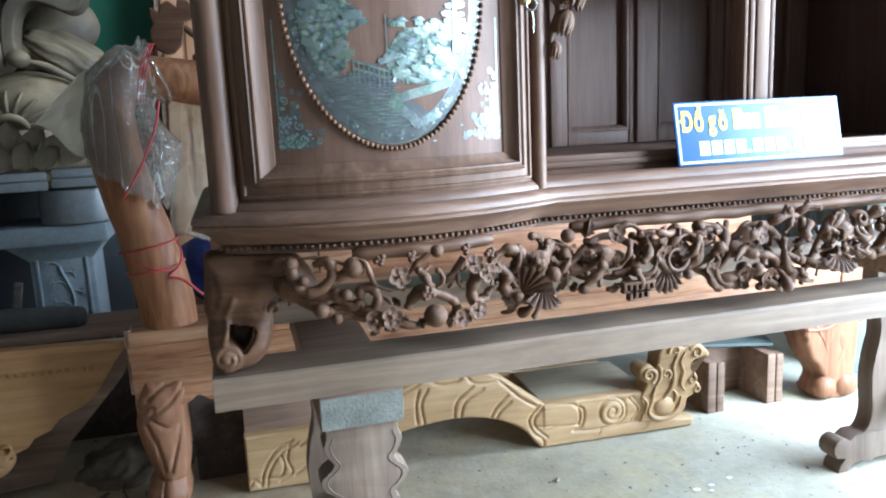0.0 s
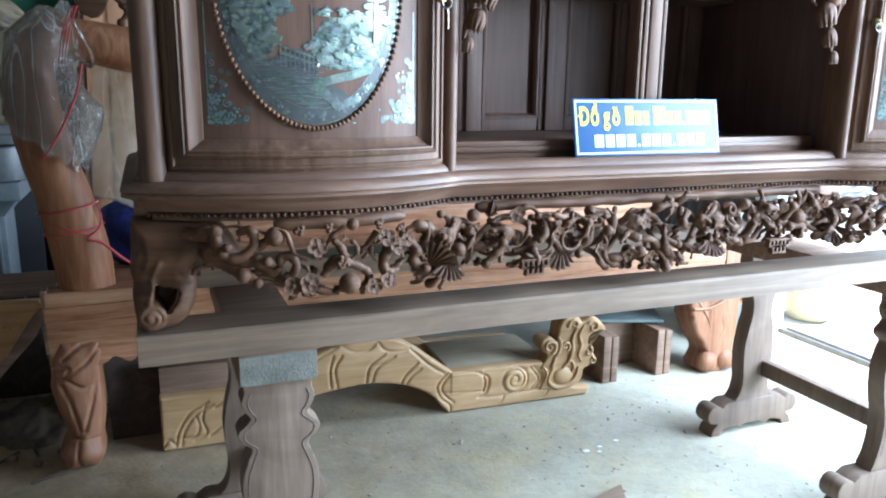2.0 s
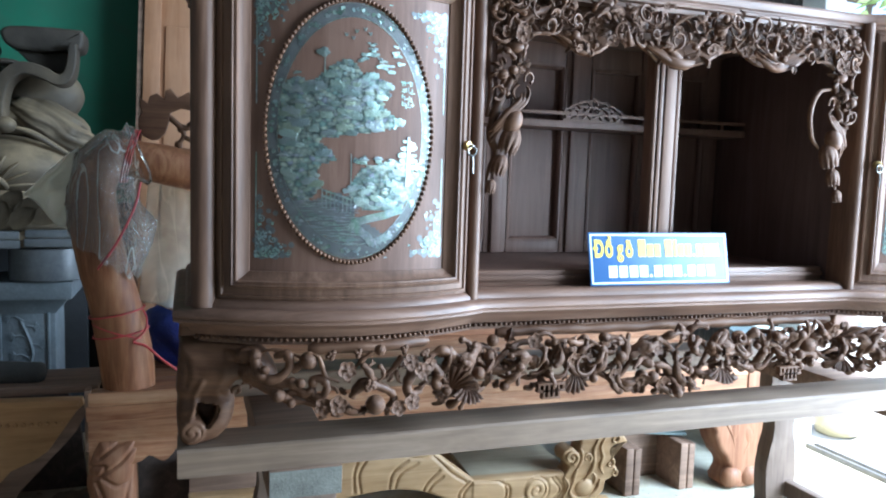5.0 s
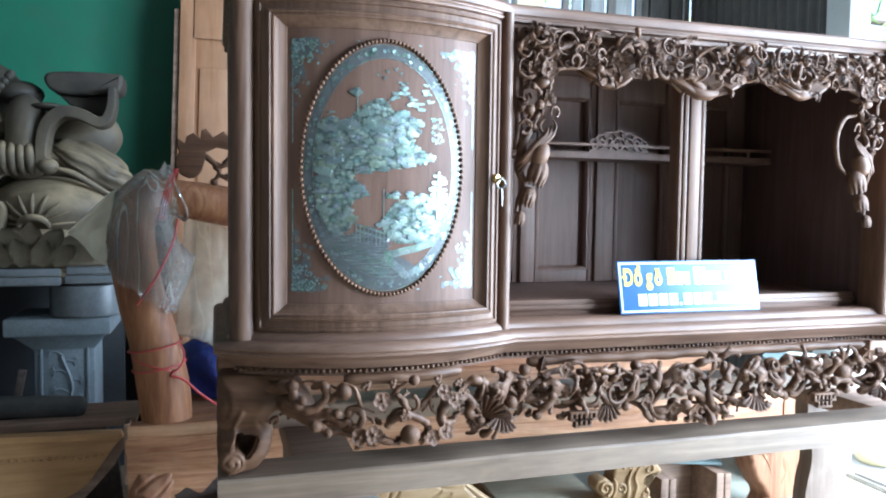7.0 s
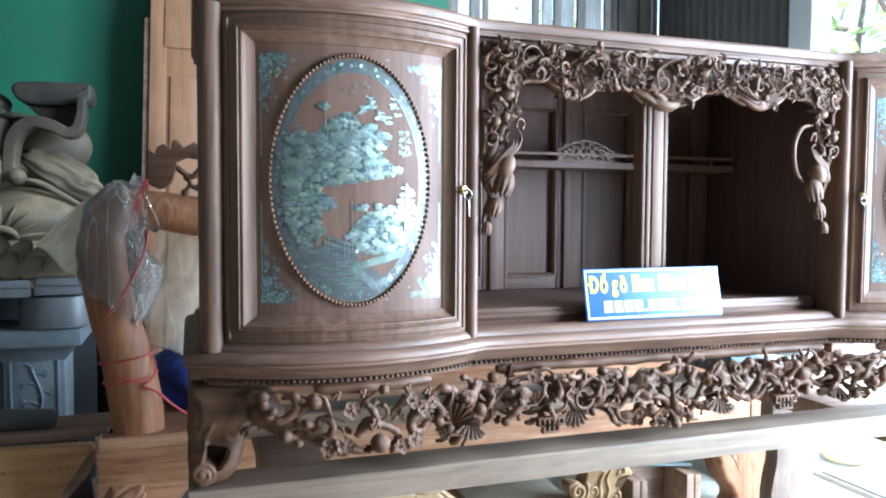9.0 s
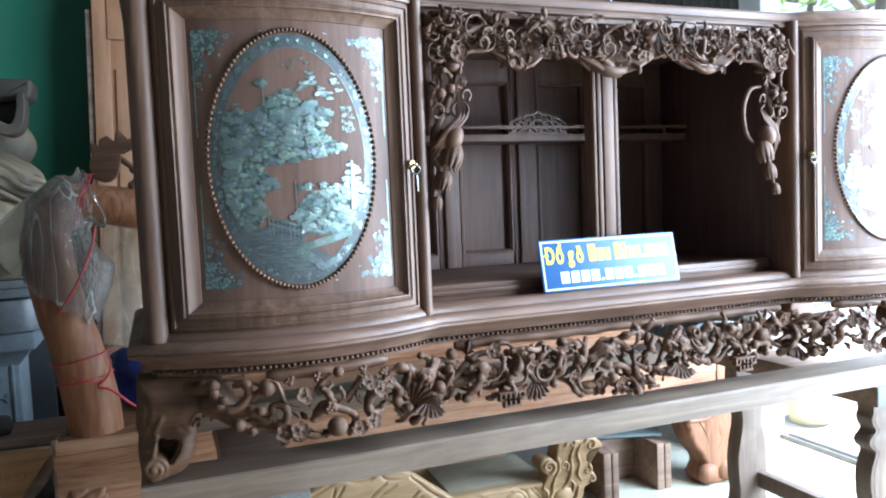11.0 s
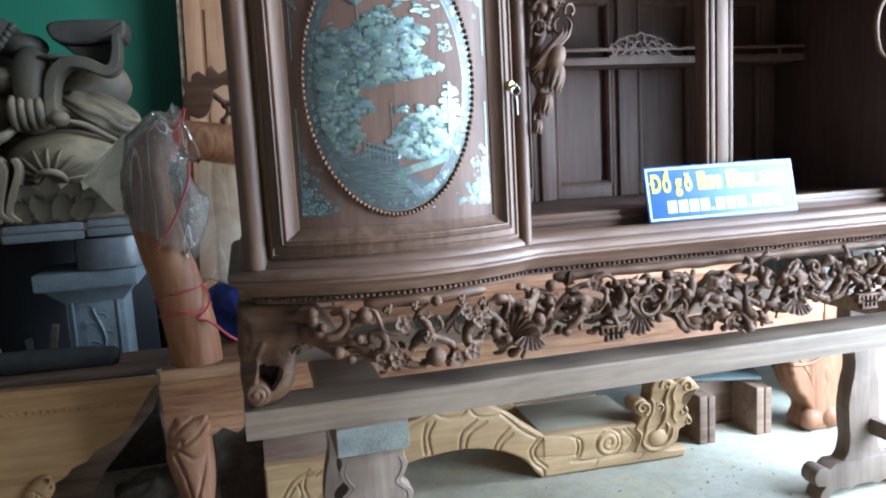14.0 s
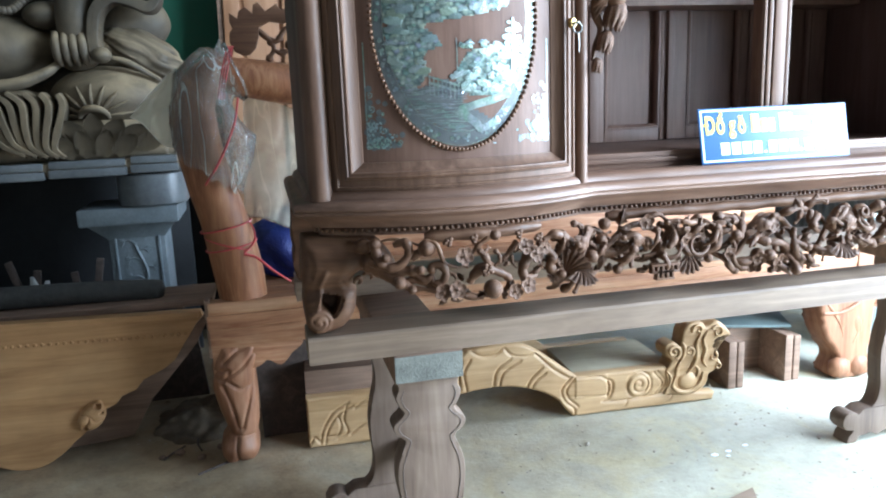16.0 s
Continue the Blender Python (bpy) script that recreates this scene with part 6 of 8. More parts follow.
    for k in range(14):
        a = 2 * math.pi * k / 7
        cx_, cz_ = ((0.596, 1.538), (0.604, 1.690))[k // 7]
        form("leaf", LEAVES[k % 5], cx_ + 0.020 * math.cos(a), cz_ + 0.012 * math.sin(a), 0.036, 0.022, a, (0.35 * math.cos(a), -1, 0.35 * math.sin(a) + 0.2))
    # the bird: raised wing and tail feathers, round breast, then bells of drooping feathers
    for k in range(3):
        bough("plume", [(0.652 - 0.008 * k, 1.500 - 0.004 * k, 0.026), (0.644 - 0.008 * k, 1.476, 0.034), (0.618 - 0.008 * k, 1.452, 0.036), (0.590 - 0.007 * k, 1.420, 0.030), (0.570 - 0.002 * k, 1.385 + 0.012 * k, 0.018)], [0.0016, 0.0052, 0.0064, 0.0058, 0.0024], "long raised wing feather", 0.7)
    breast = ball(q(0.616, 1.432, 0.028), 0.022, (1.0, 0.9, 1.3), 3, None, Matrix.Rotation(0.45 * side, 4, "Y"))
    part("breast", breast, CARVED, drop, "round bird's breast", 80)
    for x, z, sz, tilt in ((0.614, 1.392, 0.031, -0.30), (0.592, 1.338, 0.023, -0.25), (0.573, 1.291, 0.016, -0.15)):
        up = aim(q(x, z, 0.024), (0, -1, 0), 0, sz)
        piece("feather_bell", BELL, up @ Matrix.Rotation((tilt if side > 0 else -tilt) + math.pi * (1 if (up.to_3x3() @ Vector((0, 1, 0))).z < 0 else 0), 4, "Z"), drop)

# scrolled feet
FOOT_LINE = curve2([(-0.058, 0.972), (-0.060, 0.930), (-0.064, 0.884), (-0.060, 0.862), (-0.063, 0.842), (-0.062, 0.812), (-0.058, 0.784), (-0.046, 0.771), (-0.010, 0.770), (0.022, 0.783), (0.041, 0.812), (0.047, 0.846), (0.046, 0.864), (0.040, 0.880), (0.052, 0.893), (0.072, 0.889), (0.090, 0.874), (0.113, 0.868), (0.132, 0.880), (0.130, 0.910), (0.104, 0.950), (0.070, 0.970), (0.008, 0.974)], 4)[:-1]
HOLLOW = curve2([(-0.027, 0.858), (0.014, 0.848), (0.010, 0.825), (-0.009, 0.803), (-0.021, 0.822), (-0.034, 0.828)], 3)[:-1]
DRIP = cuts([(-0.016, 0.902), (-0.028, 0.876), (-0.030, 0.853), (-0.037, 0.828)])
CREASE = cuts([(-0.046, 0.940), (-0.040, 0.915), (-0.046, 0.890)], [(0.016, 0.880), (0.028, 0.862), (0.046, 0.860)])


def foot_rise(u, v, gap):
    h = 0.034 * math.sqrt(1 - (1 - min(gap / 0.034, 1)) ** 2)
    h += 0.016 * math.exp(-((u - 0.025) / 0.055) ** 2 - ((v - 0.918) / 0.036) ** 2) - 0.010 * math.exp(-((u + 0.010) / 0.05) ** 2 - ((v - 0.866) / 0.010) ** 2)
    r = math.hypot(u + 0.034, v - 0.800)
    if r < 0.027:
        turn = (math.atan2(v - 0.800, u + 0.034) / 6.2832 + r / 0.0115) % 1.0
        h = max(h, 0.026 + 0.016 * math.sqrt(1 - (r / 0.027) ** 2)) - 0.0045 * math.exp(-((turn - 0.5) / 0.16) ** 2) * (r > 0.004)
    elif within(HOLLOW, u, v):
        h -= 0.052 * min(edge_gap(HOLLOW, u, v)[0] / 0.005, 1)
    h += 0.0055 * math.exp(-(line_gap(DRIP, u, v) / 0.0045) ** 2)
    h -= 0.0040 * math.exp(-(line_gap(CREASE, u, v) / 0.0035) ** 2)
    return h * min(1.0, gap / 0.002) + 0.0016 * noise.noise(Vector((u * 45, v * 45, 0)))


for side, m in ((1, lambda x: x), (-1, mir)):
    foot = part("foot", swell(FOOT_LINE, 0.0036, foot_rise, 0.060, lambda u, v, d: (m(u), YF + 0.012 - d, v)), CARVED, cabinet, "heavy carved foot with a rolled scroll and a hollow", 70)
    for pts, r in (([(0.040, 0.872), (0.043, 0.881), (0.052, 0.884), (0.054, 0.876), (0.048, 0.871)], 0.0055), ([(0.058, 0.889), (0.070, 0.894), (0.078, 0.886), (0.074, 0.879)], 0.0050), ([(0.013, 0.848), (0.011, 0.832), (0.002, 0.816), (-0.008, 0.806)], 0.0026)):
        line = smooth_line([(m(a), YF - 0.016, z) for a, z in pts], 5)
        part("curl", tube(line, [r * (0.45 + 0.55 * math.sin(math.pi * i / (len(line) - 1))) for i in range(len(line))], 7), CARVED, foot, smooth=80)
    rear_foot = plate([(u, v) for u, v in FOOT_LINE if u < 0.10], 0.08, lambda u, v, d: (m(u), YB - 0.084 + d, v), 0.009, 3)
    part("foot", rear_foot, CARVED, cabinet, "heavy carved foot", 60)

# ---- trestle stand ----
stand = thing("trestle_stand", (CX, 1.55, 0.0), "dusty grey-brown wooden trestle stand with long beams under the cabinet", "stand")
for y in (1.25, 1.77):
    prof = [(y, 0.712), (y, 0.763), (y + 0.004, 0.768), (y + 0.010, 0.769), (y + 0.11, 0.769), (y + 0.11, 0.712)]
    part("beam", plate(prof, 2.362, lambda u, v, d: (-0.062 + d, u, v), 0.002), STAND_WOOD, stand, "long planed beam with an eased edge", 25)
WAVY = [(0.066, 0.650), (0.066, 0.628), (0.072, 0.612), (0.066, 0.592), (0.056, 0.578), (0.062, 0.566), (0.078, 0.552), (0.080, 0.538), (0.070, 0.524), (0.056, 0.512), (0.062, 0.490), (0.074, 0.455), (0.076, 0.410), (0.066, 0.350), (0.052, 0.290), (0.050, 0.230), (0.060, 0.170), (0.078, 0.122)]
SCURVE = [(0.070, 0.650), (0.066, 0.56), (0.046, 0.49), (0.044, 0.44), (0.056, 0.38), (0.066, 0.32), (0.062, 0.25), (0.058, 0.19), (0.070, 0.14), (0.095, 0.115)]
FOOT_OUT = [(-0.185, 0.0), (-0.145, 0.0), (-0.135, 0.020), (-0.085, 0.030), (-0.060, 0.018), (-0.035, 0.030), (0.035, 0.030), (0.060, 0.018), (0.085, 0.030), (0.135, 0.020), (0.145, 0.0), (0.185, 0.0), (0.178, 0.025), (0.160, 0.045)]
FOOT_OUT += [(0.160 + 0.034 * math.sin(t) + 0.012, 0.080 - 0.036 * math.cos(t)) for t in (0.6, 1.2, 1.8, 2.4, 3.0, 3.5)] + [(0.145, 0.105), (0.120, 0.122), (-0.120, 0.122), (-0.145, 0.105)]
FOOT_OUT += [(-0.160 - 0.034 * math.sin(t) - 0.012, 0.080 - 0.036 * math.cos(t)) for t in (3.5, 3.0, 2.4, 1.8, 1.2, 0.6)] + [(-0.160, 0.045), (-0.178, 0.025)]
for cx in (0.185, 1.962):
    part("cross_beam", bx(cx - 0.075, cx + 0.075, 1.245, 1.93, 0.651, 0.7115, 0.004), TRAY_WOOD, stand, "brown rough cross beam")
    part("end_grain", bx(cx - 0.073, cx + 0.073, 1.242, 1.2455, 0.653, 0.7095, 0.0), END_GRAIN, stand, "greyish sawn end grain")
    for y, prof, th in ((1.262, WAVY, 0.055), (1.80, SCURVE, 0.06)):
        half = curve2(prof, 4)
        out = [(cx + a, b) for a, b in half] + [(cx - a, b) for a, b in half[::-1]]
        leg = part("leg", plate(out, th, lambda u, v, d: (u, y + d, v), 0.004), LEG_WOOD, stand, "shaped baluster board leg", 30)
        if prof is WAVY:
            groove = bmesh.new()
            for sg in (-1, 1):
                tube([(cx + sg * (a - 0.012), y - 0.0002, b) for a, b in half[4:-4]], 0.0011, 5, groove)
            part("incised_line", groove, INCISED, leg)
        part("leg_foot", plate([(cx + a, b) for a, b in FOOT_OUT], 0.07, lambda u, v, d: (u, y - 0.006 + d, v), 0.006), LEG_WOOD, stand, "scrolled foot bar", 40)
    part("stretcher", bx(cx + 0.02, cx + 0.055, 1.318, 1.799, 0.205, 0.262, 0.004), LEG_WOOD, stand)

# ---- sign ----
S0, S1 = Vector((0.849, 1.291, 1.0655)), Vector((1.2505, 1.298, 1.0655))
ux = (S1 - S0).normalized()
uz = (Vector((0.0, 0.0266, 0.124))).normalized()
uz = (uz - ux * uz.dot(ux)).normalized()
un = ux.cross(uz)
sign = thing("shop_sign", tuple(S0), "small blue shop sign with white border leaning on the cabinet's plinth", "sign")
W, H = 0.4015, 0.127


def sp(u, v, d):
    return S0 + ux * u + uz * v + un * d


def sbox(u0, u1, v0, v1, d0, d1, b=0.0):
    bm = bx(u0, u1, d0, d1, v0, v1, b)
    for v in bm.verts:
        v.co = sp(v.co.x, v.co.z, v.co.y)
    return bm


part("board", sbox(0, W, 0, H, -0.004, 0.0, 0.0008), SIGN_BLUE, sign, "deep blue face")
bd = 0.004
part("border", join(sbox(bd, W - bd, bd, bd + 0.004, 0, 0.0007), sbox(bd, W - bd, H - bd - 0.004, H - bd, 0, 0.0007), sbox(bd, bd + 0.004, bd + 0.0041, H - bd - 0.0041, 0, 0.0007), sbox(W - bd - 0.004, W - bd, bd + 0.0041, H - bd - 0.0041, 0, 0.0007)), SIGN_WHITE, sign, "white border line")


def letters(text, u, v, size, sx, mat, bold):
    cu = bpy.data.curves.new("lettering", "FONT")
    cu.body, cu.size, cu.extrude, cu.offset = text, size, 0.0005, bold
    cu.materials.append(mat)
    ob = new("lettering", cu)
    ob.parent = sign
    ob.matrix_basis = Matrix.Translation(-S0) @ Matrix.Translation(sp(u, v, 0.0008)) @ Matrix((ux, uz, un)).transposed().to_4x4() @ Matrix.Diagonal((sx, 1, 1, 1))
    return ob


letters("D", 0.014, 0.069, 0.056, 0.62, SIGN_YELLOW, 0.0022)
part("stroke", sbox(0.0110, 0.0235, 0.0860, 0.0915, 0.0, 0.0010), SIGN_YELLOW, sign)
letters("\u1ed3", 0.043, 0.069, 0.054, 0.70, SIGN_YELLOW, 0.0019)
letters("g", 0.077, 0.0705, 0.056, 0.68, SIGN_YELLOW, 0.0014)
letters("\u00f4", 0.100, 0.069, 0.054, 0.70, SIGN_YELLOW, 0.0019)
letters("~", 0.1025, 0.0975, 0.030, 0.66, SIGN_YELLOW, 0.0012)
u = 0.136
for k, (w, h, gap) in enumerate(((0.022, 0.042, 0.004), (0.018, 0.031, 0.004), (0.016, 0.031, 0.013), (0.022, 0.042, 0.004), (0.009, 0.042, 0.004), (0.017, 0.031, 0.004), (0.018, 0.031, 0.004), (0.006, 0.007, 0.004), (0.017, 0.031, 0.004), (0.018, 0.031, 0.004), (0.027, 0.031, 0.004))):
    part("word_bar", sbox(u, u + w, 0.068, 0.068 + h, 0.0, 0.0008), SIGN_YELLOW, sign, "yellow bar of lettering")
    u += w + gap
u = 0.051
for k in range(12):
    dot = k in (4, 8)
    w = 0.007 if dot else 0.0235
    part("number_bar", sbox(u, u + w, 0.019, 0.025 if dot else 0.047, 0.0, 0.0008), SIGN_WHITE, sign, "white bar of numerals")
    u += w + 0.0052


# ---- raw wooden sofa behind the stand ----
sofa = thing("log_sofa", (1.0, 2.6, 0.0), "unfinished reddish log sofa with carved legs and a thick log arm", "sofa")
for z0, z1, dy in ((0.432, 0.4995, 0.002), (0.500, 0.5475, 0.0), (0.548, 0.592, 0.003)):
    part("rail_board", bx(-0.345 + 2 * dy, 2.24, 2.30 + dy, 2.36, z0, z1, 0.002), PINK_X, sofa, "laminated front rail board")
for k in range(5):
    part("seat_board", bx(-0.17, 2.24, 2.365 + 0.12 * k, 2.48 + 0.12 * k, 0.555, 0.590, 0.004), PINK_X, sofa)
part("corner_block", bx(2.242, 2.36, 2.295, 2.48, 0.30, 0.585, 0.010), PINK_Z, sofa, "rough corner block")
part("corner_block", bx(-0.350, -0.332, 2.306, 2.37, 0.400, 0.600, 0.004), TRAY_WOOD, sofa, "dusty corner strip")
br = curve2([(-0.34, 0.4315), (-0.05, 0.4315), (-0.08, 0.385), (-0.115, 0.350), (-0.16, 0.372), (-0.20, 0.350), (-0.34, 0.330)], 4)
part("bracket", plate(br, 0.05, lambda u, v, d: (u, 2.305 + d, v), 0.004), PINK_X, sofa)


def cabriole(x, y, w, lean, flip):
    out = curve2([(-0.5 * w, 0.40), (-0.56 * w, 0.34), (-0.50 * w, 0.28), (-0.40 * w, 0.20), (-0.20 * w + lean, 0.10), (-0.26 * w + lean, 0.05), (-0.22 * w + lean, 0.004), (0.40 * w + lean, 0.004), (0.46 * w + lean, 0.05), (0.40 * w + lean, 0.10), (0.44 * w + 0.4 * lean, 0.20), (0.50 * w, 0.30), (0.52 * w, 0.40)], 4)
    leg = part("leg", plate([(x + a, b) for a, b in out], 0.13, lambda u, v, d: (u, y + d, v), 0.022, 4), PINK_Z, sofa, "carved cabriole leg", 60)
    fx = x + lean + 0.08 * w
    toes = bmesh.new()
    for dx in (-0.22, 0.14):
        ball((fx + dx * w, y + 0.014, 0.052), 0.050, (1.0, 0.8, 1.0), 2, toes)
    part("ball_foot", toes, PINK_Z, leg, "rounded claw foot", 80)
    rel = bmesh.new()
    for dx, z, sx, turn in ((-0.10, 0.265, 1.25, 0.25), (0.20, 0.235, 1.1, -0.25)):
        ball((x + dx * w + lean * 0.3, y + 0.010, z), 0.032, (0.8 * sx, 0.42, 1.7 * sx), 3, rel, Matrix.Rotation(turn, 4, "Y"))
    tube(smooth_line([(x - 0.47 * w, y + 0.004, 0.300), (x - 0.15 * w, y - 0.004, 0.300), (x + 0.15 * w, y - 0.004, 0.330), (x + 0.40 * w, y + 0.002, 0.375)], 4), 0.008, 8, rel)
    part("relief", rel, PINK_Z, leg, smooth=80)
    for pts, r in (([(-0.46, 0.398), (-0.60, 0.372), (-0.66, 0.335), (-0.50, 0.318)], 0.017), ([(-0.30, 0.410), (-0.34, 0.370), (-0.46, 0.345)], 0.015), ([(0.50, 0.400), (0.44, 0.345), (0.30, 0.300), (0.12, 0.225), (0.06, 0.130)], 0.011), ([(-0.34, 0.310), (-0.28, 0.240), (-0.14, 0.170), (-0.06, 0.115)], 0.010), ([(-0.20, 0.330), (0.00, 0.300), (0.14, 0.318)], 0.008)):
        ln = smooth_line([(x + a * w * flip + lean * 0.3, y + 0.006, b) for a, b in pts], 5)
        part("leaf_ridge", tube(ln, [r * (0.30 + 0.70 * math.sin(math.pi * (k + 0.5) / len(ln))) for k in range(len(ln))], 9, None, 0.8), PINK_Z, leg, "", 80)


LEG_LINE = curve2([(-0.316, 0.452), (-0.338, 0.404), (-0.347, 0.365), (-0.346, 0.328), (-0.352, 0.283), (-0.340, 0.219), (-0.321, 0.152), (-0.312, 0.119), (-0.338, 0.084), (-0.344, 0.042), (-0.326, 0.004), (-0.285, 0.002), (-0.236, 0.006), (-0.212, 0.045), (-0.216, 0.095), (-0.206, 0.150), (-0.202, 0.229), (-0.205, 0.303), (-0.200, 0.355), (-0.185, 0.400), (-0.198, 0.455)], 4)[:-1]
LEG_CUTS = cuts([(-0.306, 0.383), (-0.268, 0.412), (-0.238, 0.428)], [(-0.340, 0.352), (-0.292, 0.356), (-0.304, 0.326), (-0.338, 0.322)], [(-0.294, 0.334), (-0.246, 0.364), (-0.204, 0.410)], [(-0.296, 0.315), (-0.258, 0.286), (-0.220, 0.296)], [(-0.316, 0.300), (-0.292, 0.230), (-0.276, 0.140)], [(-0.212, 0.350), (-0.230, 0.250), (-0.262, 0.140)], [(-0.312, 0.118), (-0.276, 0.112), (-0.218, 0.108)], [(-0.283, 0.105), (-0.288, 0.060), (-0.284, 0.010)])


def leg_rise(u, v, gap):
    h = 0.058 * math.sqrt(1 - (1 - min(gap / 0.060, 1)) ** 2)
    h += 0.016 * math.exp(-((v - 0.062) / 0.036) ** 2) + 0.010 * math.exp(-((v - 0.345) / 0.05) ** 2)
    h -= 0.0095 * math.exp(-(line_gap(LEG_CUTS, u, v) / 0.0055) ** 2)
    return h * min(1.0, gap / 0.004) + 0.003 * noise.noise(Vector((26 * u, 3, 18 * v)))


part("leg", swell(LEG_LINE, 0.0045, leg_rise, 0.075, lambda u, v, d: (u, 2.345 - d, v)), PINK_Z, sofa, "carved cabriole leg with folded leaves and a claw foot", 70)
cabriole(2.205, 2.290, 0.25, 0.02, -1)
line = smooth_line([(-0.222, 2.385, 0.575), (-0.234, 2.380, 0.70), (-0.262, 2.375, 0.86), (-0.298, 2.37, 1.00), (-0.322, 2.37, 1.14), (-0.318, 2.38, 1.26), (-0.255, 2.395, 1.335), (-0.16, 2.41, 1.328), (-0.04, 2.44, 1.308), (0.16, 2.50, 1.28), (0.42, 2.56, 1.27)], 5)
rad = [0.080 + 0.004 * math.sin(i * 0.35) - 0.016 * min(1.0, max(0.0, (i - 14) / 10)) for i in range(len(line))]
part("log_arm", tube(line, rad, 20), LOG_WOOD, sofa, "thick curved log arm", 80)
crest = [(-0.150, 1.398), (-0.178, 1.412), (-0.192, 1.440), (-0.191, 1.468), (-0.180, 1.486), (-0.188, 1.508), (-0.186, 1.534), (-0.162, 1.518), (-0.156, 1.540), (-0.134, 1.552), (-0.112, 1.534), (-0.108, 1.560), (-0.092, 1.569), (-0.070, 1.540), (-0.050, 1.552), (-0.036, 1.562), (-0.020, 1.545), (0.020, 1.552), (0.060, 1.540), (0.075, 1.515), (0.030, 1.505), (-0.020, 1.500), (-0.060, 1.506), (-0.092, 1.490), (-0.098, 1.455), (-0.110, 1.420), (-0.130, 1.402)]
crest_thing = part("carved_crest", plate(crest, 0.03, lambda u, v, d: (u, 2.40 + d, v), 0.006, 3), CARVED, sofa, "dark carved pomegranate and leafy crest")
vn = tube(smooth_line([(-0.098, 2.412, 1.478), (-0.076, 2.410, 1.458), (-0.058, 2.412, 1.441), (-0.052, 2.412, 1.415), (-0.068, 2.412, 1.387), (-0.060, 2.414, 1.360)], 5), [0.011 - 0.0002 * k for k in range(26)], 8)
tube(smooth_line([(-0.058, 2.412, 1.441), (-0.036, 2.410, 1.446), (-0.020, 2.412, 1.470), (0.010, 2.412, 1.500)], 5), [0.010 - 0.0002 * k for k in range(16)], 8, vn)
tube(smooth_line([(-0.052, 2.412, 1.415), (-0.030, 2.410, 1.404), (-0.005, 2.412, 1.410), (0.030, 2.414, 1.395)], 5), 0.008, 8, vn)
for x, z, r in ((-0.058, 1.441, 0.016), (-0.068, 1.388, 0.014), (-0.024, 1.405, 0.014), (-0.030, 1.452, 0.013), (0.004, 1.430, 0.020)):
    ball((x, 2.412, z), r, (1, 0.6, 1), 2, vn)
part("stem", vn, CARVED, crest_thing, "knotty openwork stems", 80)
part("back_rail", bx(0.30, 2.3, 2.90, 2.96, 0.59, 0.70, 0.006), PINK_X, sofa)

# plastic wrap over the elbow of the log, tied with red string
wrap = bmesh.new()
rings = []
# stations of the bag: centre (x, y, z), the cut's direction in the x-z plane, half width, half depth
BAG = [(-0.298, 2.372, 1.022, -0.81, 0.59, 0.122, 0.100), (-0.280, 2.372, 1.095, -0.92, 0.40, 0.130, 0.102), (-0.272, 2.372, 1.165, -0.98, 0.20, 0.133, 0.100), (-0.276, 2.376, 1.275, -0.75, 0.66, 0.124, 0.096), (-0.245, 2.385, 1.335, -0.45, 0.89, 0.098, 0.092), (-0.216, 2.396, 1.343, -0.32, 0.95, 0.082, 0.080), (-0.192, 2.402, 1.350, -0.30, 0.95, 0.104, 0.096)]
stations = np.array(BAG)
knots = np.linspace(0, 1, len(BAG))
for i in range(90):
    f = i / 89
    cx_, cy_, cz_, ax, az, hw, hd = [float(np.interp(f, knots, stations[:, c])) for c in range(7)]
    a = Vector((ax, 0, az)).normalized()
    gather = 0.25 + 0.75 * max(0.0, (f - 0.35) / 0.65)
    row = []
    for k in range(180):
        t = 6.2832 * k / 180
        o = a * math.cos(t) * hw + Vector((0, -1, 0)) * math.sin(t) * hd
        at = Vector((cx_, cy_, cz_)) + o
        pleat = abs(noise.noise(Vector((2.6 * math.cos(t), 2.6 * math.sin(t), 0.9 * f + 3.0))))
        crease = max(0.0, 1 - 7.0 * abs(noise.noise(Vector((at.x * 8 + at.z * 6, at.y * 8, at.z * 6 + 2.0)))))
        small = max(0.0, 1 - 7.0 * abs(noise.noise(Vector((at.x * 21 - at.z * 14, at.y * 20, at.z * 15 + 7)))))
        r = 1 - 0.10 * gather * pleat + 0.055 * crease + 0.030 * small + 0.05 * noise.noise(Vector((1.3 * math.cos(t), 1.3 * math.sin(t), 2 * f)))
        edge = 0.010 * max(0.0, 1 - f / 0.08) * math.sin(11 * t + 2 * math.sin(3 * t))
        row.append(wrap.verts.new(Vector((cx_, cy_, cz_)) + o * r + Vector((0, 0, edge))))
    rings.append(row)
for r0, r1 in zip(rings, rings[1:]):
    for k in range(180):
        wrap.faces.new((r0[k], r0[(k + 1) % 180], r1[(k + 1) % 180], r1[k]))
plastic = thing("plastic_wrap", (-0.29, 2.37, 0.93), "crumpled clear plastic wrap tied round the log arm", "plastic wrap")
part("bag", wrap, FILM, plastic, "puffed crumpled bag", 180)
rim = []
ca, cb, cn = Vector((-0.32, 0, 0.95)).normalized(), Vector((0.12, -0.99, 0.04)).normalized(), Vector((0.95, 0.10, 0.32)).normalized()
for k in range(61):
    t = 6.2832 * k / 60
    rim.append(Vector((-0.186, 2.400, 1.348)) + ca * 0.094 * math.cos(t) + cb * 0.086 * math.sin(t) + cn * 0.004 * math.sin(3 * t + 1.0))
part("collar", tube(rim, [0.0030 + 0.0015 * abs(math.sin(1.7 * k)) for k in range(61)], 7), FILM, plastic, "rolled rim of film above the tie", 180)

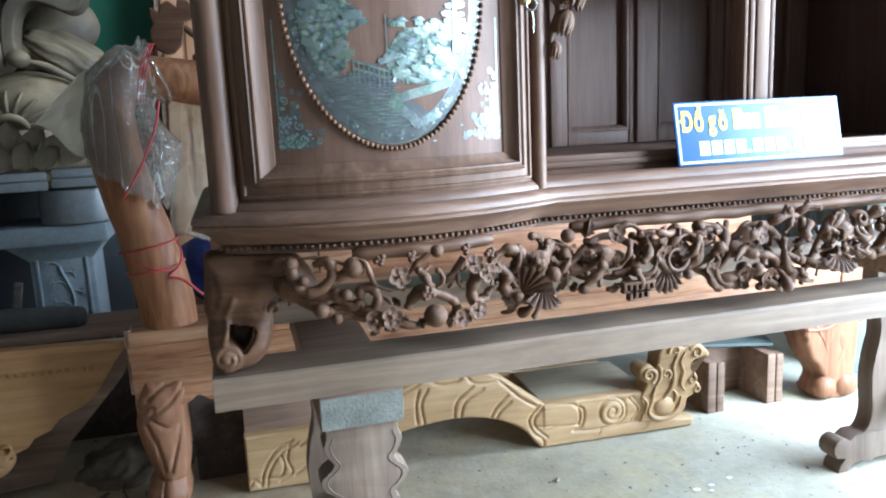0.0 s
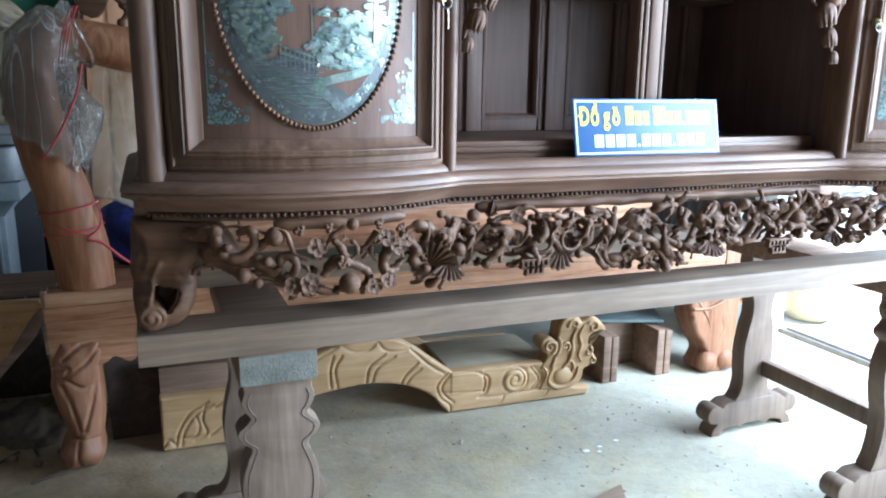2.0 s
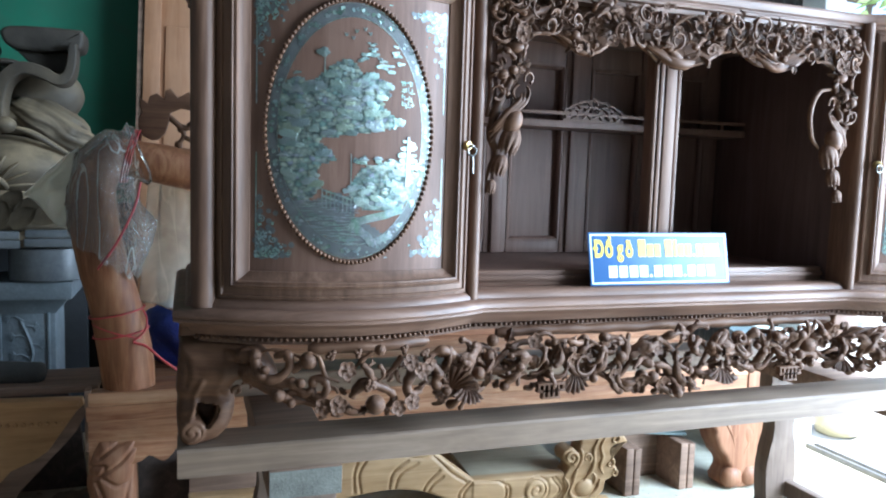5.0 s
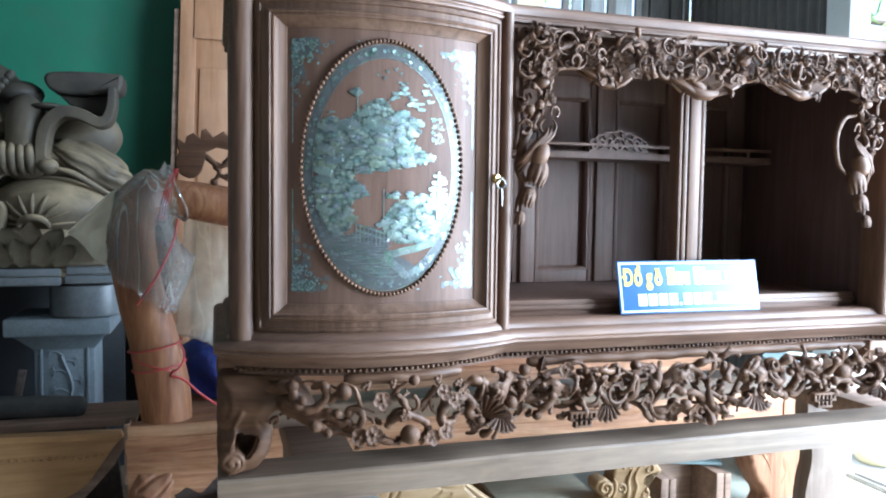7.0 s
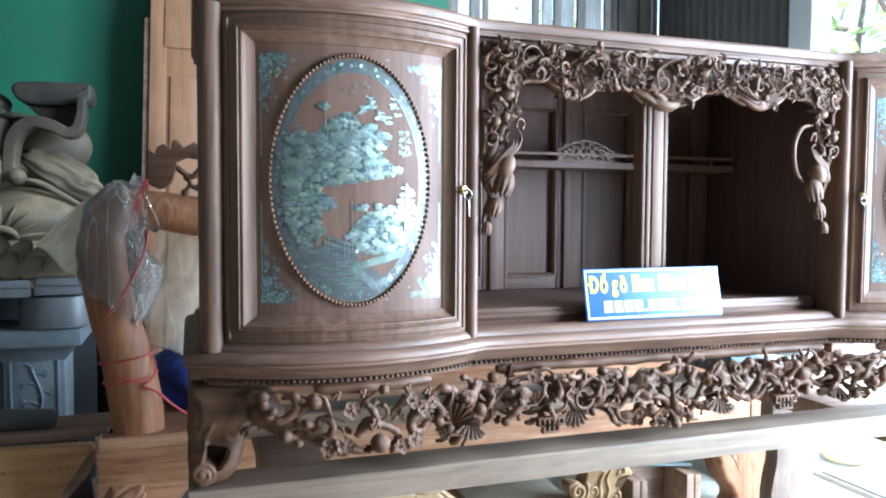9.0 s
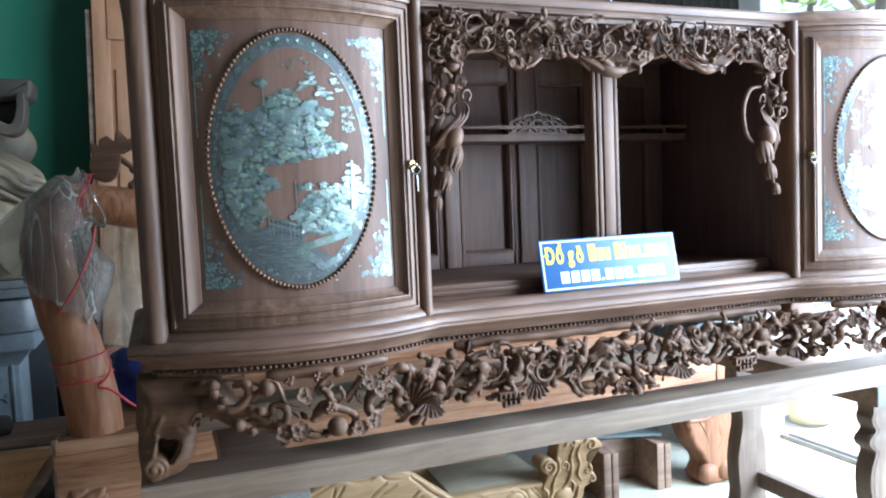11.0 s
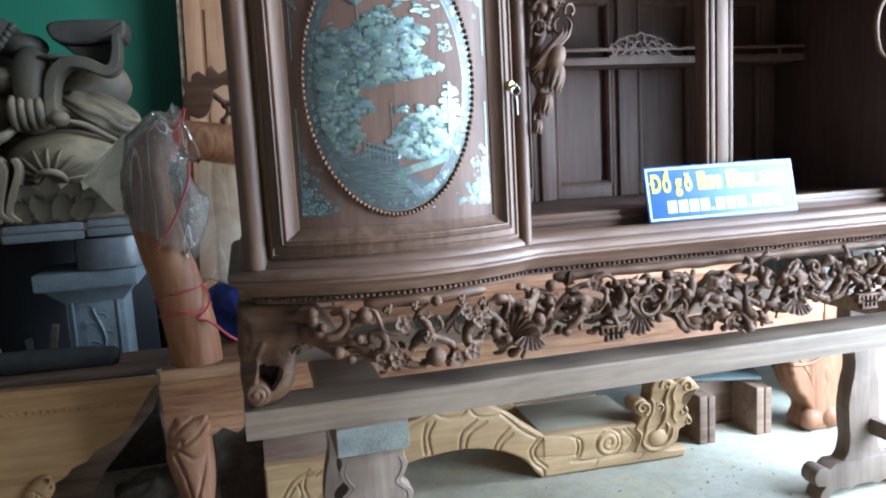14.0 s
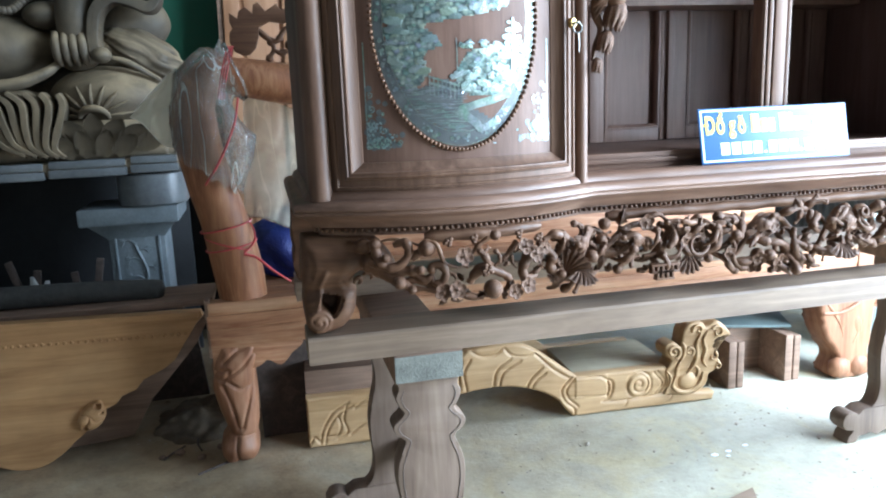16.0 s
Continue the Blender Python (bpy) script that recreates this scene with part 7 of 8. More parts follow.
def cloth(x00, x10, x01, x11, y0, y1, wave, seed):
    """A loose sheet between four corners (x, z): top left, top right, foot left, foot right."""
    bm = bmesh.new()
    g = []
    for i in range(37):
        row = []
        for j in range(29):
            s, t = i / 36, j / 28
            x = (x00[0] * (1 - s) + x10[0] * s) * (1 - t) + (x01[0] * (1 - s) + x11[0] * s) * t
            z = (x00[1] * (1 - s) + x10[1] * s) * (1 - t) + (x01[1] * (1 - s) + x11[1] * s) * t
            y = y0 + (y1 - y0) * s + wave * math.sin(7 * s + 2 * t + seed) + 1.2 * wave * noise.noise(Vector((3 * s, 2.5 * t, seed)))
            y += 0.006 * max(0.0, 1 - 6 * abs(noise.noise(Vector((2.5 * s + t, 2 * t, seed + 4)))))
            row.append(bm.verts.new((x, y, z + 0.01 * math.sin(8 * s) * t)))
        g.append(row)
    for i in range(36):
        for j in range(28):
            bm.faces.new((g[i][j], g[i + 1][j], g[i + 1][j + 1], g[i][j + 1]))
    bmesh.ops.solidify(bm, geom=bm.faces[:], thickness=0.0012)
    return bm


part("tail", cloth((-0.165, 1.285), (0.075, 1.190), (-0.200, 0.850), (0.080, 0.770), 2.470, 2.50, 0.010, 1.0), TAIL_FILM, plastic, "loose hanging milky tail of film", 180)
part("wing", cloth((-0.400, 1.340), (-0.366, 1.366), (-0.522, 1.212), (-0.385, 1.086), 2.375, 2.395, 0.007, 3.0), MILKY_FILM, plastic, "puffed milky flap of film", 180)
string = thing("red_string", (-0.23, 2.37, 0.75), "red plastic string wound round the log arm", "string")


def coil(z, tilt, r, x, y, turns=1.0, a0=0.0):
    part("loop", tube([(x + r * math.cos(a0 + t), y + r * math.sin(a0 + t), z + tilt * math.cos(a0 + t)) for t in [6.2832 * turns * i / 30 for i in range(31)]], 0.0028, 6), RED_STRING, string, "", 80)


coil(0.840, 0.016, 0.0845, -0.258, 2.376)
coil(0.780, -0.026, 0.0840, -0.247, 2.379)
coil(0.772, 0.014, 0.0845, -0.246, 2.379)
part("strand", tube(smooth_line([(-0.205, 2.302, 0.755), (-0.172, 2.312, 0.785), (-0.166, 2.330, 0.82), (-0.178, 2.345, 0.85)], 5), 0.003, 6), RED_STRING, string, "", 80)
part("strand", tube(smooth_line([(-0.205, 2.300, 0.752), (-0.165, 2.305, 0.735), (-0.115, 2.31, 0.685), (-0.06, 2.32, 0.640)], 5), 0.0045, 6), RED_STRING, string, "", 80)
part("strand", tube(smooth_line([(-0.180, 2.305, 1.262), (-0.198, 2.272, 1.18), (-0.250, 2.262, 1.07), (-0.305, 2.290, 0.99)], 6), 0.0035, 6), RED_STRING, string, "", 80)
for dx in (0.0, 0.008, 0.016):
    c = Vector((-0.222 + dx, 2.396, 1.343))
    part("loop", tube([c + Vector((0.25 * 0.09 * math.sin(t), 0.085 * math.cos(t), 0.085 * math.sin(t))) for t in [6.2832 * i / 30 for i in range(31)]], 0.0026, 6), RED_STRING, string, "", 80)

bag = bmesh.new()
bmesh.ops.create_icosphere(bag, subdivisions=4, radius=1)
for v in bag.verts:
    k = 1 + 0.22 * noise.noise(v.co * 1.7) + 0.08 * noise.noise(v.co * 5)
    v.co = Vector((-0.02 + 0.17 * v.co.x * k, 2.66 + 0.13 * v.co.y * k, max(0.592, 0.710 + 0.145 * v.co.z * k)))
solid("plastic_sack", bag, BLUE_BAG, "crumpled blue plastic sack lying on the sofa seat", "sack", smooth=180)

# ---- stone figure on its stone table ----
table = thing("stone_table", (-1.1, 3.35, 0.0), "blue-grey cut stone altar table with a carved post", "table")
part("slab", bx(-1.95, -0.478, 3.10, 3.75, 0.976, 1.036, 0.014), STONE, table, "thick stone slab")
for x0, x1, dz in ((-0.655, -0.464, 0.006), (-0.968, -0.668, 0.0), (-1.36, -0.982, -0.004)):
    part("edge_moulding", join(bx(x0, x1, 3.086, 3.12, 0.972 + dz, 1.008 + dz, 0.009), bx(x0 + 0.003, x1 - 0.003, 3.092, 3.12, 1.010 + dz, 1.042 + dz, 0.009)), STONE_EDGE, table, "polished rounded edge block")
for sx in (0, -1.0):
    post = part("post", bx(-0.795 + sx, -0.563 + sx, 3.20, 3.44, 0.0, 0.752, 0.010), STONE_BLUE, table, "square post with a floral relief panel")
    neck = bx(-0.86 + sx, -0.51 + sx, 3.145, 3.48, 0.690, 0.760, 0.004)
    for v in neck.verts:
        if v.co.z < 0.72:
            v.co.x, v.co.y = -0.679 + sx + (v.co.x + 0.685 - sx) * 0.68, 3.32 + (v.co.y - 3.3125) * 0.74
    part("neck", neck, STONE_BLUE, table, "tapering neck under the capital")
    part("capital", bx(-0.895 + sx, -0.490 + sx, 3.13, 3.50, 0.757, 0.832, 0.012), STONE_BLUE, table)
    part("block", plate([(-0.735 + sx, 3.46)] + [(-0.593 + sx - 0.142 * math.cos(t), 3.22 - 0.115 * math.sin(t)) for t in [math.pi * k / 20 for k in range(21)]] + [(-0.451 + sx, 3.46)], 0.135, lambda u, v, d: (u, v, 0.8345 + d), 0.010, 3), STONE_EDGE, table, "bow-fronted stone block")
    rel = ring((-0.775 + sx, -0.583 + sx, 0.10, 0.71), [(0, -0.001), (0.003, 0.006), (0.010, 0.006), (0.013, -0.001)], lambda u, v, d: (u, 3.20 - d, v), 2)
    rnd = random.Random(5)
    tube(smooth_line([(-0.70 + sx, 3.199, 0.15), (-0.66 + sx, 3.199, 0.28), (-0.70 + sx, 3.199, 0.40), (-0.65 + sx, 3.199, 0.52), (-0.69 + sx, 3.199, 0.66)], 5), 0.007, 6, rel)
    for k in range(13):
        z = 0.18 + 0.04 * k
        x = -0.68 + sx + rnd.uniform(-0.02, 0.02)
        sgn = 1 if k % 2 else -1
        tube(smooth_line([(x, 3.199, z), (x + sgn * 0.03, 3.198, z + 0.02), (x + sgn * 0.055, 3.199, z + 0.015)], 3), 0.0045, 5, rel)
        for a in range(5):
            t = a * 0.5 - 1
            tube([(x + sgn * 0.05, 3.198, z + 0.015), (x + sgn * (0.05 + 0.022 * math.cos(t)), 3.198, z + 0.015 + 0.022 * math.sin(t))], 0.003, 5, rel)
    part("relief", rel, STONE_BLUE, post, smooth=60)

# Added board whose near-black colour stands for the shade under the slab.
part("shade_panel", bx(-1.93, -0.50, 3.70, 3.74, 0.0, 0.974, 0.003), SHADE_BOARD, table, "near-black board added for the shade under the table")
fig = bmesh.new()


def blob(c, r, sc, k=0.06, f=3.0, rot=None, sub=4):
    b = bmesh.new()
    bmesh.ops.create_icosphere(b, subdivisions=sub, radius=r)
    for v in b.verts:
        v.co *= 1 + k * noise.noise(v.co * f / r + Vector(c))
    b.transform(Matrix.Translation(c) @ (rot or Matrix()) @ Matrix.Diagonal((*sc, 1)))
    join(fig, b)


def fold(pts, r, flat=0.6):
    tube(smooth_line(pts, 5), [r * (0.4 + 0.6 * math.sin(math.pi * (0.12 + 0.8 * i / (5 * (len(pts) - 1))))) for i in range(5 * (len(pts) - 1) + 1)], 8, fig, flat)


def ribbon(path, half, y, depth, lean=0.0):
    """A thick hem that follows a line in the x-z plane."""
    p = [Vector((a, b, 0)) for a, b in curve2(path, 5)]
    up, dn = [], []
    for k, c in enumerate(p):
        d = (p[min(k + 1, len(p) - 1)] - p[max(k - 1, 0)]).normalized()
        h = half * (0.55 + 0.45 * math.sin(math.pi * min(1.0, 0.15 + 0.9 * k / len(p))))
        up.append((c.x - d.y * h, c.y + d.x * h))
        dn.append((c.x + d.y * h, c.y - d.x * h))
    join(fig, plate(up + dn[::-1], depth, lambda u, v, d: (u, y + d + lean * (v - 1.5), v), half * 0.22, 3))


# torso: belly, chest, and the fold under the belly, before the back's mass
blob((-1.10, 3.60, 1.42), 1.0, (0.60, 0.14, 0.36), 0.03, 3.0)
blob((-0.66, 3.52, 1.36), 1.0, (0.20, 0.12, 0.28), 0.03, 3.0)
blob((-1.19, 3.43, 1.495), 1.0, (0.285, 0.265, 0.158), 0.015, 2.0)
blob((-1.20, 3.52, 1.78), 1.0, (0.33, 0.20, 0.20), 0.03, 2.0)
blob((-0.945, 3.32, 1.635), 1.0, (0.090, 0.105, 0.058), 0.03, 2.0)
blob((-0.865, 3.36, 1.775), 1.0, (0.095, 0.100, 0.055), 0.03, 2.0)
blob((-1.22, 3.36, 2.16), 0.19, (0.95, 0.9, 1.1), 0.03)
fold([(-1.42, 3.20, 1.42), (-1.25, 3.15, 1.362), (-1.08, 3.16, 1.352), (-0.96, 3.20, 1.392), (-0.90, 3.24, 1.44)], 0.026, 1.0)
for k in range(22):
    t = k / 21
    c = smooth_line([(-0.87, 3.24, 1.84), (-0.93, 3.23, 1.757), (-1.00, 3.23, 1.690), (-1.055, 3.21, 1.645), (-1.14, 3.19, 1.655), (-1.30, 3.20, 1.66)], 8)
    ball(c[int(t * (len(c) - 1))], 0.0175, (1, 1, 1), 2, fig)
# sleeve over the wrist, its hem arching over a hollow and rising into the raised block
tube(smooth_line([(-0.835, 3.30, 1.735), (-0.822, 3.262, 1.68), (-0.822, 3.245, 1.60), (-0.826, 3.250, 1.52), (-0.826, 3.26, 1.47)], 4), [0.046, 0.055, 0.063, 0.069, 0.073, 0.075, 0.076, 0.076, 0.075, 0.074, 0.073, 0.072, 0.070, 0.068, 0.066, 0.062, 0.05], 24, fig)
blob((-0.735, 3.235, 1.712), 1.0, (0.062, 0.055, 0.016), 0.05, 2.0)
ribbon([(-0.752, 1.455), (-0.750, 1.55), (-0.728, 1.638), (-0.668, 1.688), (-0.595, 1.678), (-0.535, 1.650), (-0.500, 1.668), (-0.483, 1.725), (-0.478, 1.80)], 0.024, 3.165, 0.13)
block_out = [(-0.748, 1.838), (-0.715, 1.860), (-0.600, 1.864), (-0.470, 1.866), (-0.446, 1.852), (-0.450, 1.800), (-0.478, 1.780), (-0.560, 1.772), (-0.660, 1.768), (-0.715, 1.778), (-0.742, 1.805)]
join(fig, plate(curve2(block_out + block_out[:1], 3)[:-1], 0.19, lambda u, v, d: (u, 3.235 + d, v), 0.018, 4))
join(fig, plate(curve2([(-0.70, 1.770), (-0.60, 1.766), (-0.50, 1.775), (-0.495, 1.700), (-0.55, 1.690), (-0.64, 1.715), (-0.70, 1.770)], 3)[:-1], 0.12, lambda u, v, d: (u, 3.285 + d, v), 0.01, 3))
blob((-0.64, 3.46, 1.615), 1.0, (0.17, 0.10, 0.13), 0.04, 2.0)
# fist: four curled fingers and a round thumb
blob((-0.835, 3.275, 1.460), 1.0, (0.085, 0.060, 0.055), 0.04, 2.0)
for k in range(4):
    x = -0.895 + 0.033 * k
    fold([(x, 3.200, 1.552), (x + 0.003, 3.172, 1.515), (x + 0.005, 3.178, 1.460), (x + 0.008, 3.215, 1.428)], 0.0205, 1.0)
ball((-0.727, 3.18, 1.461), 0.037, (1.1, 1, 0.9), 3, fig)
# drape below the hollow, in broad overlapping folds
blob((-0.72, 3.36, 1.485), 0.105, (1.15, 0.7, 0.62), 0.08, 2.2, Matrix.Rotation(0.25, 4, "Y"))
drape = bmesh.new()
bmesh.ops.create_icosphere(drape, subdivisions=5, radius=1)
for v in drape.verts:
    w = v.co.z * 1.1 + 0.35 * v.co.x + 0.25 * noise.noise(v.co * 1.5)
    v.co *= 1 + 0.022 * math.sin(15 * w) + 0.012 * math.sin(41 * w) + 0.08 * noise.noise(v.co * 2.0)
drape.transform(Matrix.Translation((-0.60, 3.39, 1.475)) @ Matrix.Rotation(0.42, 4, "Y") @ Matrix.Diagonal((0.185, 0.135, 0.100, 1)))
join(fig, drape)
fold([(-0.700, 3.20, 1.452), (-0.64, 3.205, 1.435), (-0.575, 3.235, 1.395), (-0.50, 3.30, 1.345)], 0.018, 0.8)
# the knee, with a lotus cut into it: rays above a boss, curling petals below
KX, KY, KZ, KA, KB, KC = -0.742, 3.37, 1.288, 0.245, 0.215, 0.142


def knee_y(x, z):
    return KY - KB * math.sqrt(max(0.03, 1 - ((x - KX) / KA) ** 2 - ((z - KZ) / KC) ** 2))


blob((KX, KY, KZ), 1.0, (KA, KB, KC), 0.0, 2.0)
blob((-0.78, 3.34, 1.13), 1.0, (0.27, 0.175, 0.115), 0.02, 2.0)
LX, LZ = -0.784, 1.208
for k in range(9):
    t = 0.14 + 2.86 * k / 8
    ray = []
    for r in (0.058, 0.090, 0.125, 0.160):
        x, z = LX + r * math.cos(t), LZ + 0.86 * r * math.sin(t)
        ray.append((x, min(knee_y(x, z), 3.215) - 0.003, z))
    fold(ray, 0.0085, 1.0)
arc = []
for k in range(9):
    t = math.pi * k / 8
    x, z = LX + 0.056 * math.cos(t), LZ + 0.040 * math.sin(t)
    arc.append((x, min(knee_y(x, z), 3.19) - 0.010, z))
fold(arc, 0.017, 1.0)
for x, z, size, turn in ((-0.784, 1.162, 0.092, 1.57), (-0.710, 1.152, 0.088, 0.85), (-0.862, 1.152, 0.088, 2.30), (-0.630, 1.135, 0.090, 0.45), (-0.945, 1.135, 0.090, 2.70), (-0.745, 1.105, 0.080, 1.25), (-0.825, 1.105, 0.080, 1.90), (-0.665, 1.095, 0.080, 0.65), (-0.570, 1.105, 0.080, 0.25), (-0.905, 1.095, 0.080, 2.45), (-1.005, 1.105, 0.080, 2.90)):
    petal = bmesh.new()
    rows = []
    for a in range(9):
        t = a / 8
        w = 0.66 * math.sin(math.pi * (0.12 + 0.86 * t)) ** 0.6
        rows.append([petal.verts.new((2.0 * t - 1.0, b * w, 0.10 * b * b + 0.30 * t * t - 0.06)) for b in (-1, -0.6, -0.2, 0.2, 0.6, 1)])
    for p, q in zip(rows, rows[1:]):
        for b in range(5):
            petal.faces.new((p[b], p[b + 1], q[b + 1], q[b]))
    bmesh.ops.solidify(petal, geom=petal.faces[:], thickness=0.14)
    petal.transform(Matrix.Translation((x, 3.148 - 0.25 * (1.16 - z), z)) @ Matrix.Rotation(math.pi / 2, 4, "X") @ Matrix.Rotation(turn, 4, "Z") @ Matrix.Diagonal((size * 0.72, size * 0.72, size * 0.55, 1)))
    join(fig, petal)
# lap drapery in long sweeping folds
blob((-1.26, 3.38, 1.20), 1.0, (0.34, 0.20, 0.165), 0.03, 2.0)
for k in range(8):
    ribbon([(-1.34 + 0.062 * k, 1.338 - 0.004 * k), (-1.24 + 0.050 * k, 1.290 - 0.004 * k), (-1.185 + 0.038 * k, 1.200 - 0.006 * k), (-1.130 + 0.028 * k, 1.120 - 0.004 * k), (-1.04 + 0.020 * k, 1.068 - 0.002 * k)], 0.0125, 3.160 + 0.008 * (k % 2), 0.09, 0.16)
join(fig, bx(-1.72, -0.50, 3.14, 3.66, 1.038, 1.095, 0.02))
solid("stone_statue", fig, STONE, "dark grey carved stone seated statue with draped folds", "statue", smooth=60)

# ---- pale door leaf leaning on the back wall ----
leaf = thing("door_leaf", (0.05, 3.78, 0.0), "unfinished pale wooden door leaf leaning upright", "door leaf")
LEAN = lambda u, v, d: (-0.295 + 1.04 * (u + 0.028 * v), 3.75 + 0.09 * v / 2.7 - d, max(0.0, 1.33 + 1.04 * (v - 1.33)))


def lean_box(u0, u1, v0, v1, d0, d1, b=0.004):
    bm = bx(u0, u1, d0, d1, v0, v1, b)
    for v in bm.verts:
        v.co = Vector(LEAN(v.co.x, max(0.0, v.co.z), v.co.y))
    return bm


part("panel", lean_box(0.06, 0.70, 0.05, 2.60, 0.0, 0.025), DOOR_WOOD, leaf)
part("stile", lean_box(0.0, 0.075, 0.0, 2.62, 0.0, 0.045), DOOR_WOOD, leaf)
part("stile", lean_box(0.275, 0.345, 0.0, 2.62, 0.0, 0.045), DOOR_WOOD, leaf)
part("stile", lean_box(0.66, 0.74, 0.0, 2.62, 0.0, 0.045), DOOR_WOOD, leaf)
part("raised_panel", lean_box(0.095, 0.255, 0.15, 1.98, 0.0255, 0.036), DOOR_WOOD, leaf)
part("raised_panel", lean_box(0.065, 0.36, 2.12, 2.38, 0.0455, 0.052), DOOR_WOOD, leaf)
part("edge", lean_box(-0.028, -0.002, 0.0, 2.26, -0.02, 0.03), TRAY_WOOD, leaf, "dark edge board")

# ---- pale carved apron boards at the left ----
bd = thing("apron_board", (-0.8, 2.52, 0.0), "unfinished blond wooden apron board with a shaped edge and carved bud", "board")
OUT = [(-1.60, 0.560), (-0.382, 0.520), (-0.375, 0.500), (-0.40, 0.475), (-0.487, 0.345)] + [(-0.53, 0.315), (-0.60, 0.285), (-0.63, 0.250), (-0.68, 0.232), (-0.70, 0.205)] + curve2([(-0.74, 0.190), (-0.80, 0.125), (-0.85, 0.085), (-0.90, 0.040), (-0.97, 0.004), (-1.05, 0.002), (-1.12, 0.030)], 4) + [(-1.60, 0.06)]
part("board", plate(OUT, 0.04, lambda u, v, d: (u, 2.50 + d, v), 0.005), BLOND_DULL, bd)
part("cap_moulding", plate([(-1.60, 0.562), (-0.385, 0.522), (-0.392, 0.500), (-1.60, 0.538)], 0.02, lambda u, v, d: (u, 2.479 + d, v), 0.004), BLOND_DULL, bd)
bb = bmesh.new()
for k in range(46):
    t = k / 45
    ball((-1.50 + 1.06 * t, 2.499, 0.473 - 0.034 * t), 0.008, (1, 0.6, 1), 1, bb)
part("beading", bb, BLOND_DULL, bd, smooth=80)
BUD_LINE = curve2([(-0.052, -0.018), (-0.030, 0.024), (0.006, 0.050), (0.034, 0.050), (0.044, 0.016), (0.040, -0.018), (0.010, -0.050), (-0.026, -0.054), (-0.050, -0.042)], 4)[:-1]
BUD_CUTS = cuts([(-0.034, 0.006), (-0.006, 0.002), (0.010, -0.018), (0.034, -0.014)], [(-0.006, 0.002), (-0.014, -0.024), (-0.030, -0.034)])


def bud_rise(u, v, gap):
    h = 0.030 * math.sqrt(1 - (1 - min(gap / 0.024, 1)) ** 2) - 0.008 * math.exp(-(line_gap(BUD_CUTS, u, v) / 0.0035) ** 2)
    for a, b, r in ((0.024, 0.036, 0.013), (-0.022, -0.040, 0.011), (0.034, 0.010, 0.007)):
        h -= 0.034 * min(1.0, max(0.0, (r - math.hypot(u - a, 1.3 * (v - b))) / 0.003))
    return h


bud = swell(BUD_LINE, 0.0026, bud_rise, 0.010, lambda u, v, d: (-0.784 + u, 2.499 - d, 0.177 + v))
part("carved_bud", bud, BLOND_DULL, bd, "small pierced carved bud", 60)
bd2 = thing("apron_board", (-0.75, 2.66, 0.0), "dark brown shaped apron board standing behind the blond one", "board")
part("board", plate([(-1.4, 0.50), (-0.36, 0.47), (-0.42, 0.36), (-0.50, 0.27), (-0.60, 0.16), (-0.68, 0.02), (-0.95, 0.002), (-1.4, 0.05)], 0.04, lambda u, v, d: (u, 2.63 + d, v), 0.004), TRAY_WOOD, bd2)
part("ledge", bx(-1.3, -0.345, 2.64, 2.90, 0.502, 0.528, 0.004), TRAY_WOOD, bd2)
roll = tube(smooth_line([(-1.35, 2.76, 0.572), (-1.0, 2.755, 0.570), (-0.7, 2.75, 0.562), (-0.57, 2.75, 0.552), (-0.530, 2.75, 0.545)], 6), [0.042] * 21 + [0.040, 0.036, 0.030, 0.018], 18)
solid("foam_roll", roll, FOAM, "dark grey foam roll lying on the boards", "foam roll", smooth=80)

# ---- low blond carved bench frame on the floor under the sofa ----
low = thing("carved_bench_base", (0.75, 2.45, 0.0), "low unfinished blond bench base with an arch and carved scroll ends", "bench base")
side = [(-0.042, 0.004), (-0.042, 0.195), (0.28, 0.195)] + curve2([(0.30, 0.215), (0.40, 0.262), (0.50, 0.298), (0.62, 0.320), (0.74, 0.322), (0.82, 0.290), (0.92, 0.215), (0.985, 0.166)], 4) + [(1.36, 0.164), (1.40, 0.050), (1.575, 0.034), (1.565, 0.004), (0.972, 0.003)] + curve2([(0.945, 0.030), (0.90, 0.085), (0.80, 0.135), (0.68, 0.157), (0.56, 0.150), (0.45, 0.128), (0.38, 0.07), (0.33, 0.004)], 4)
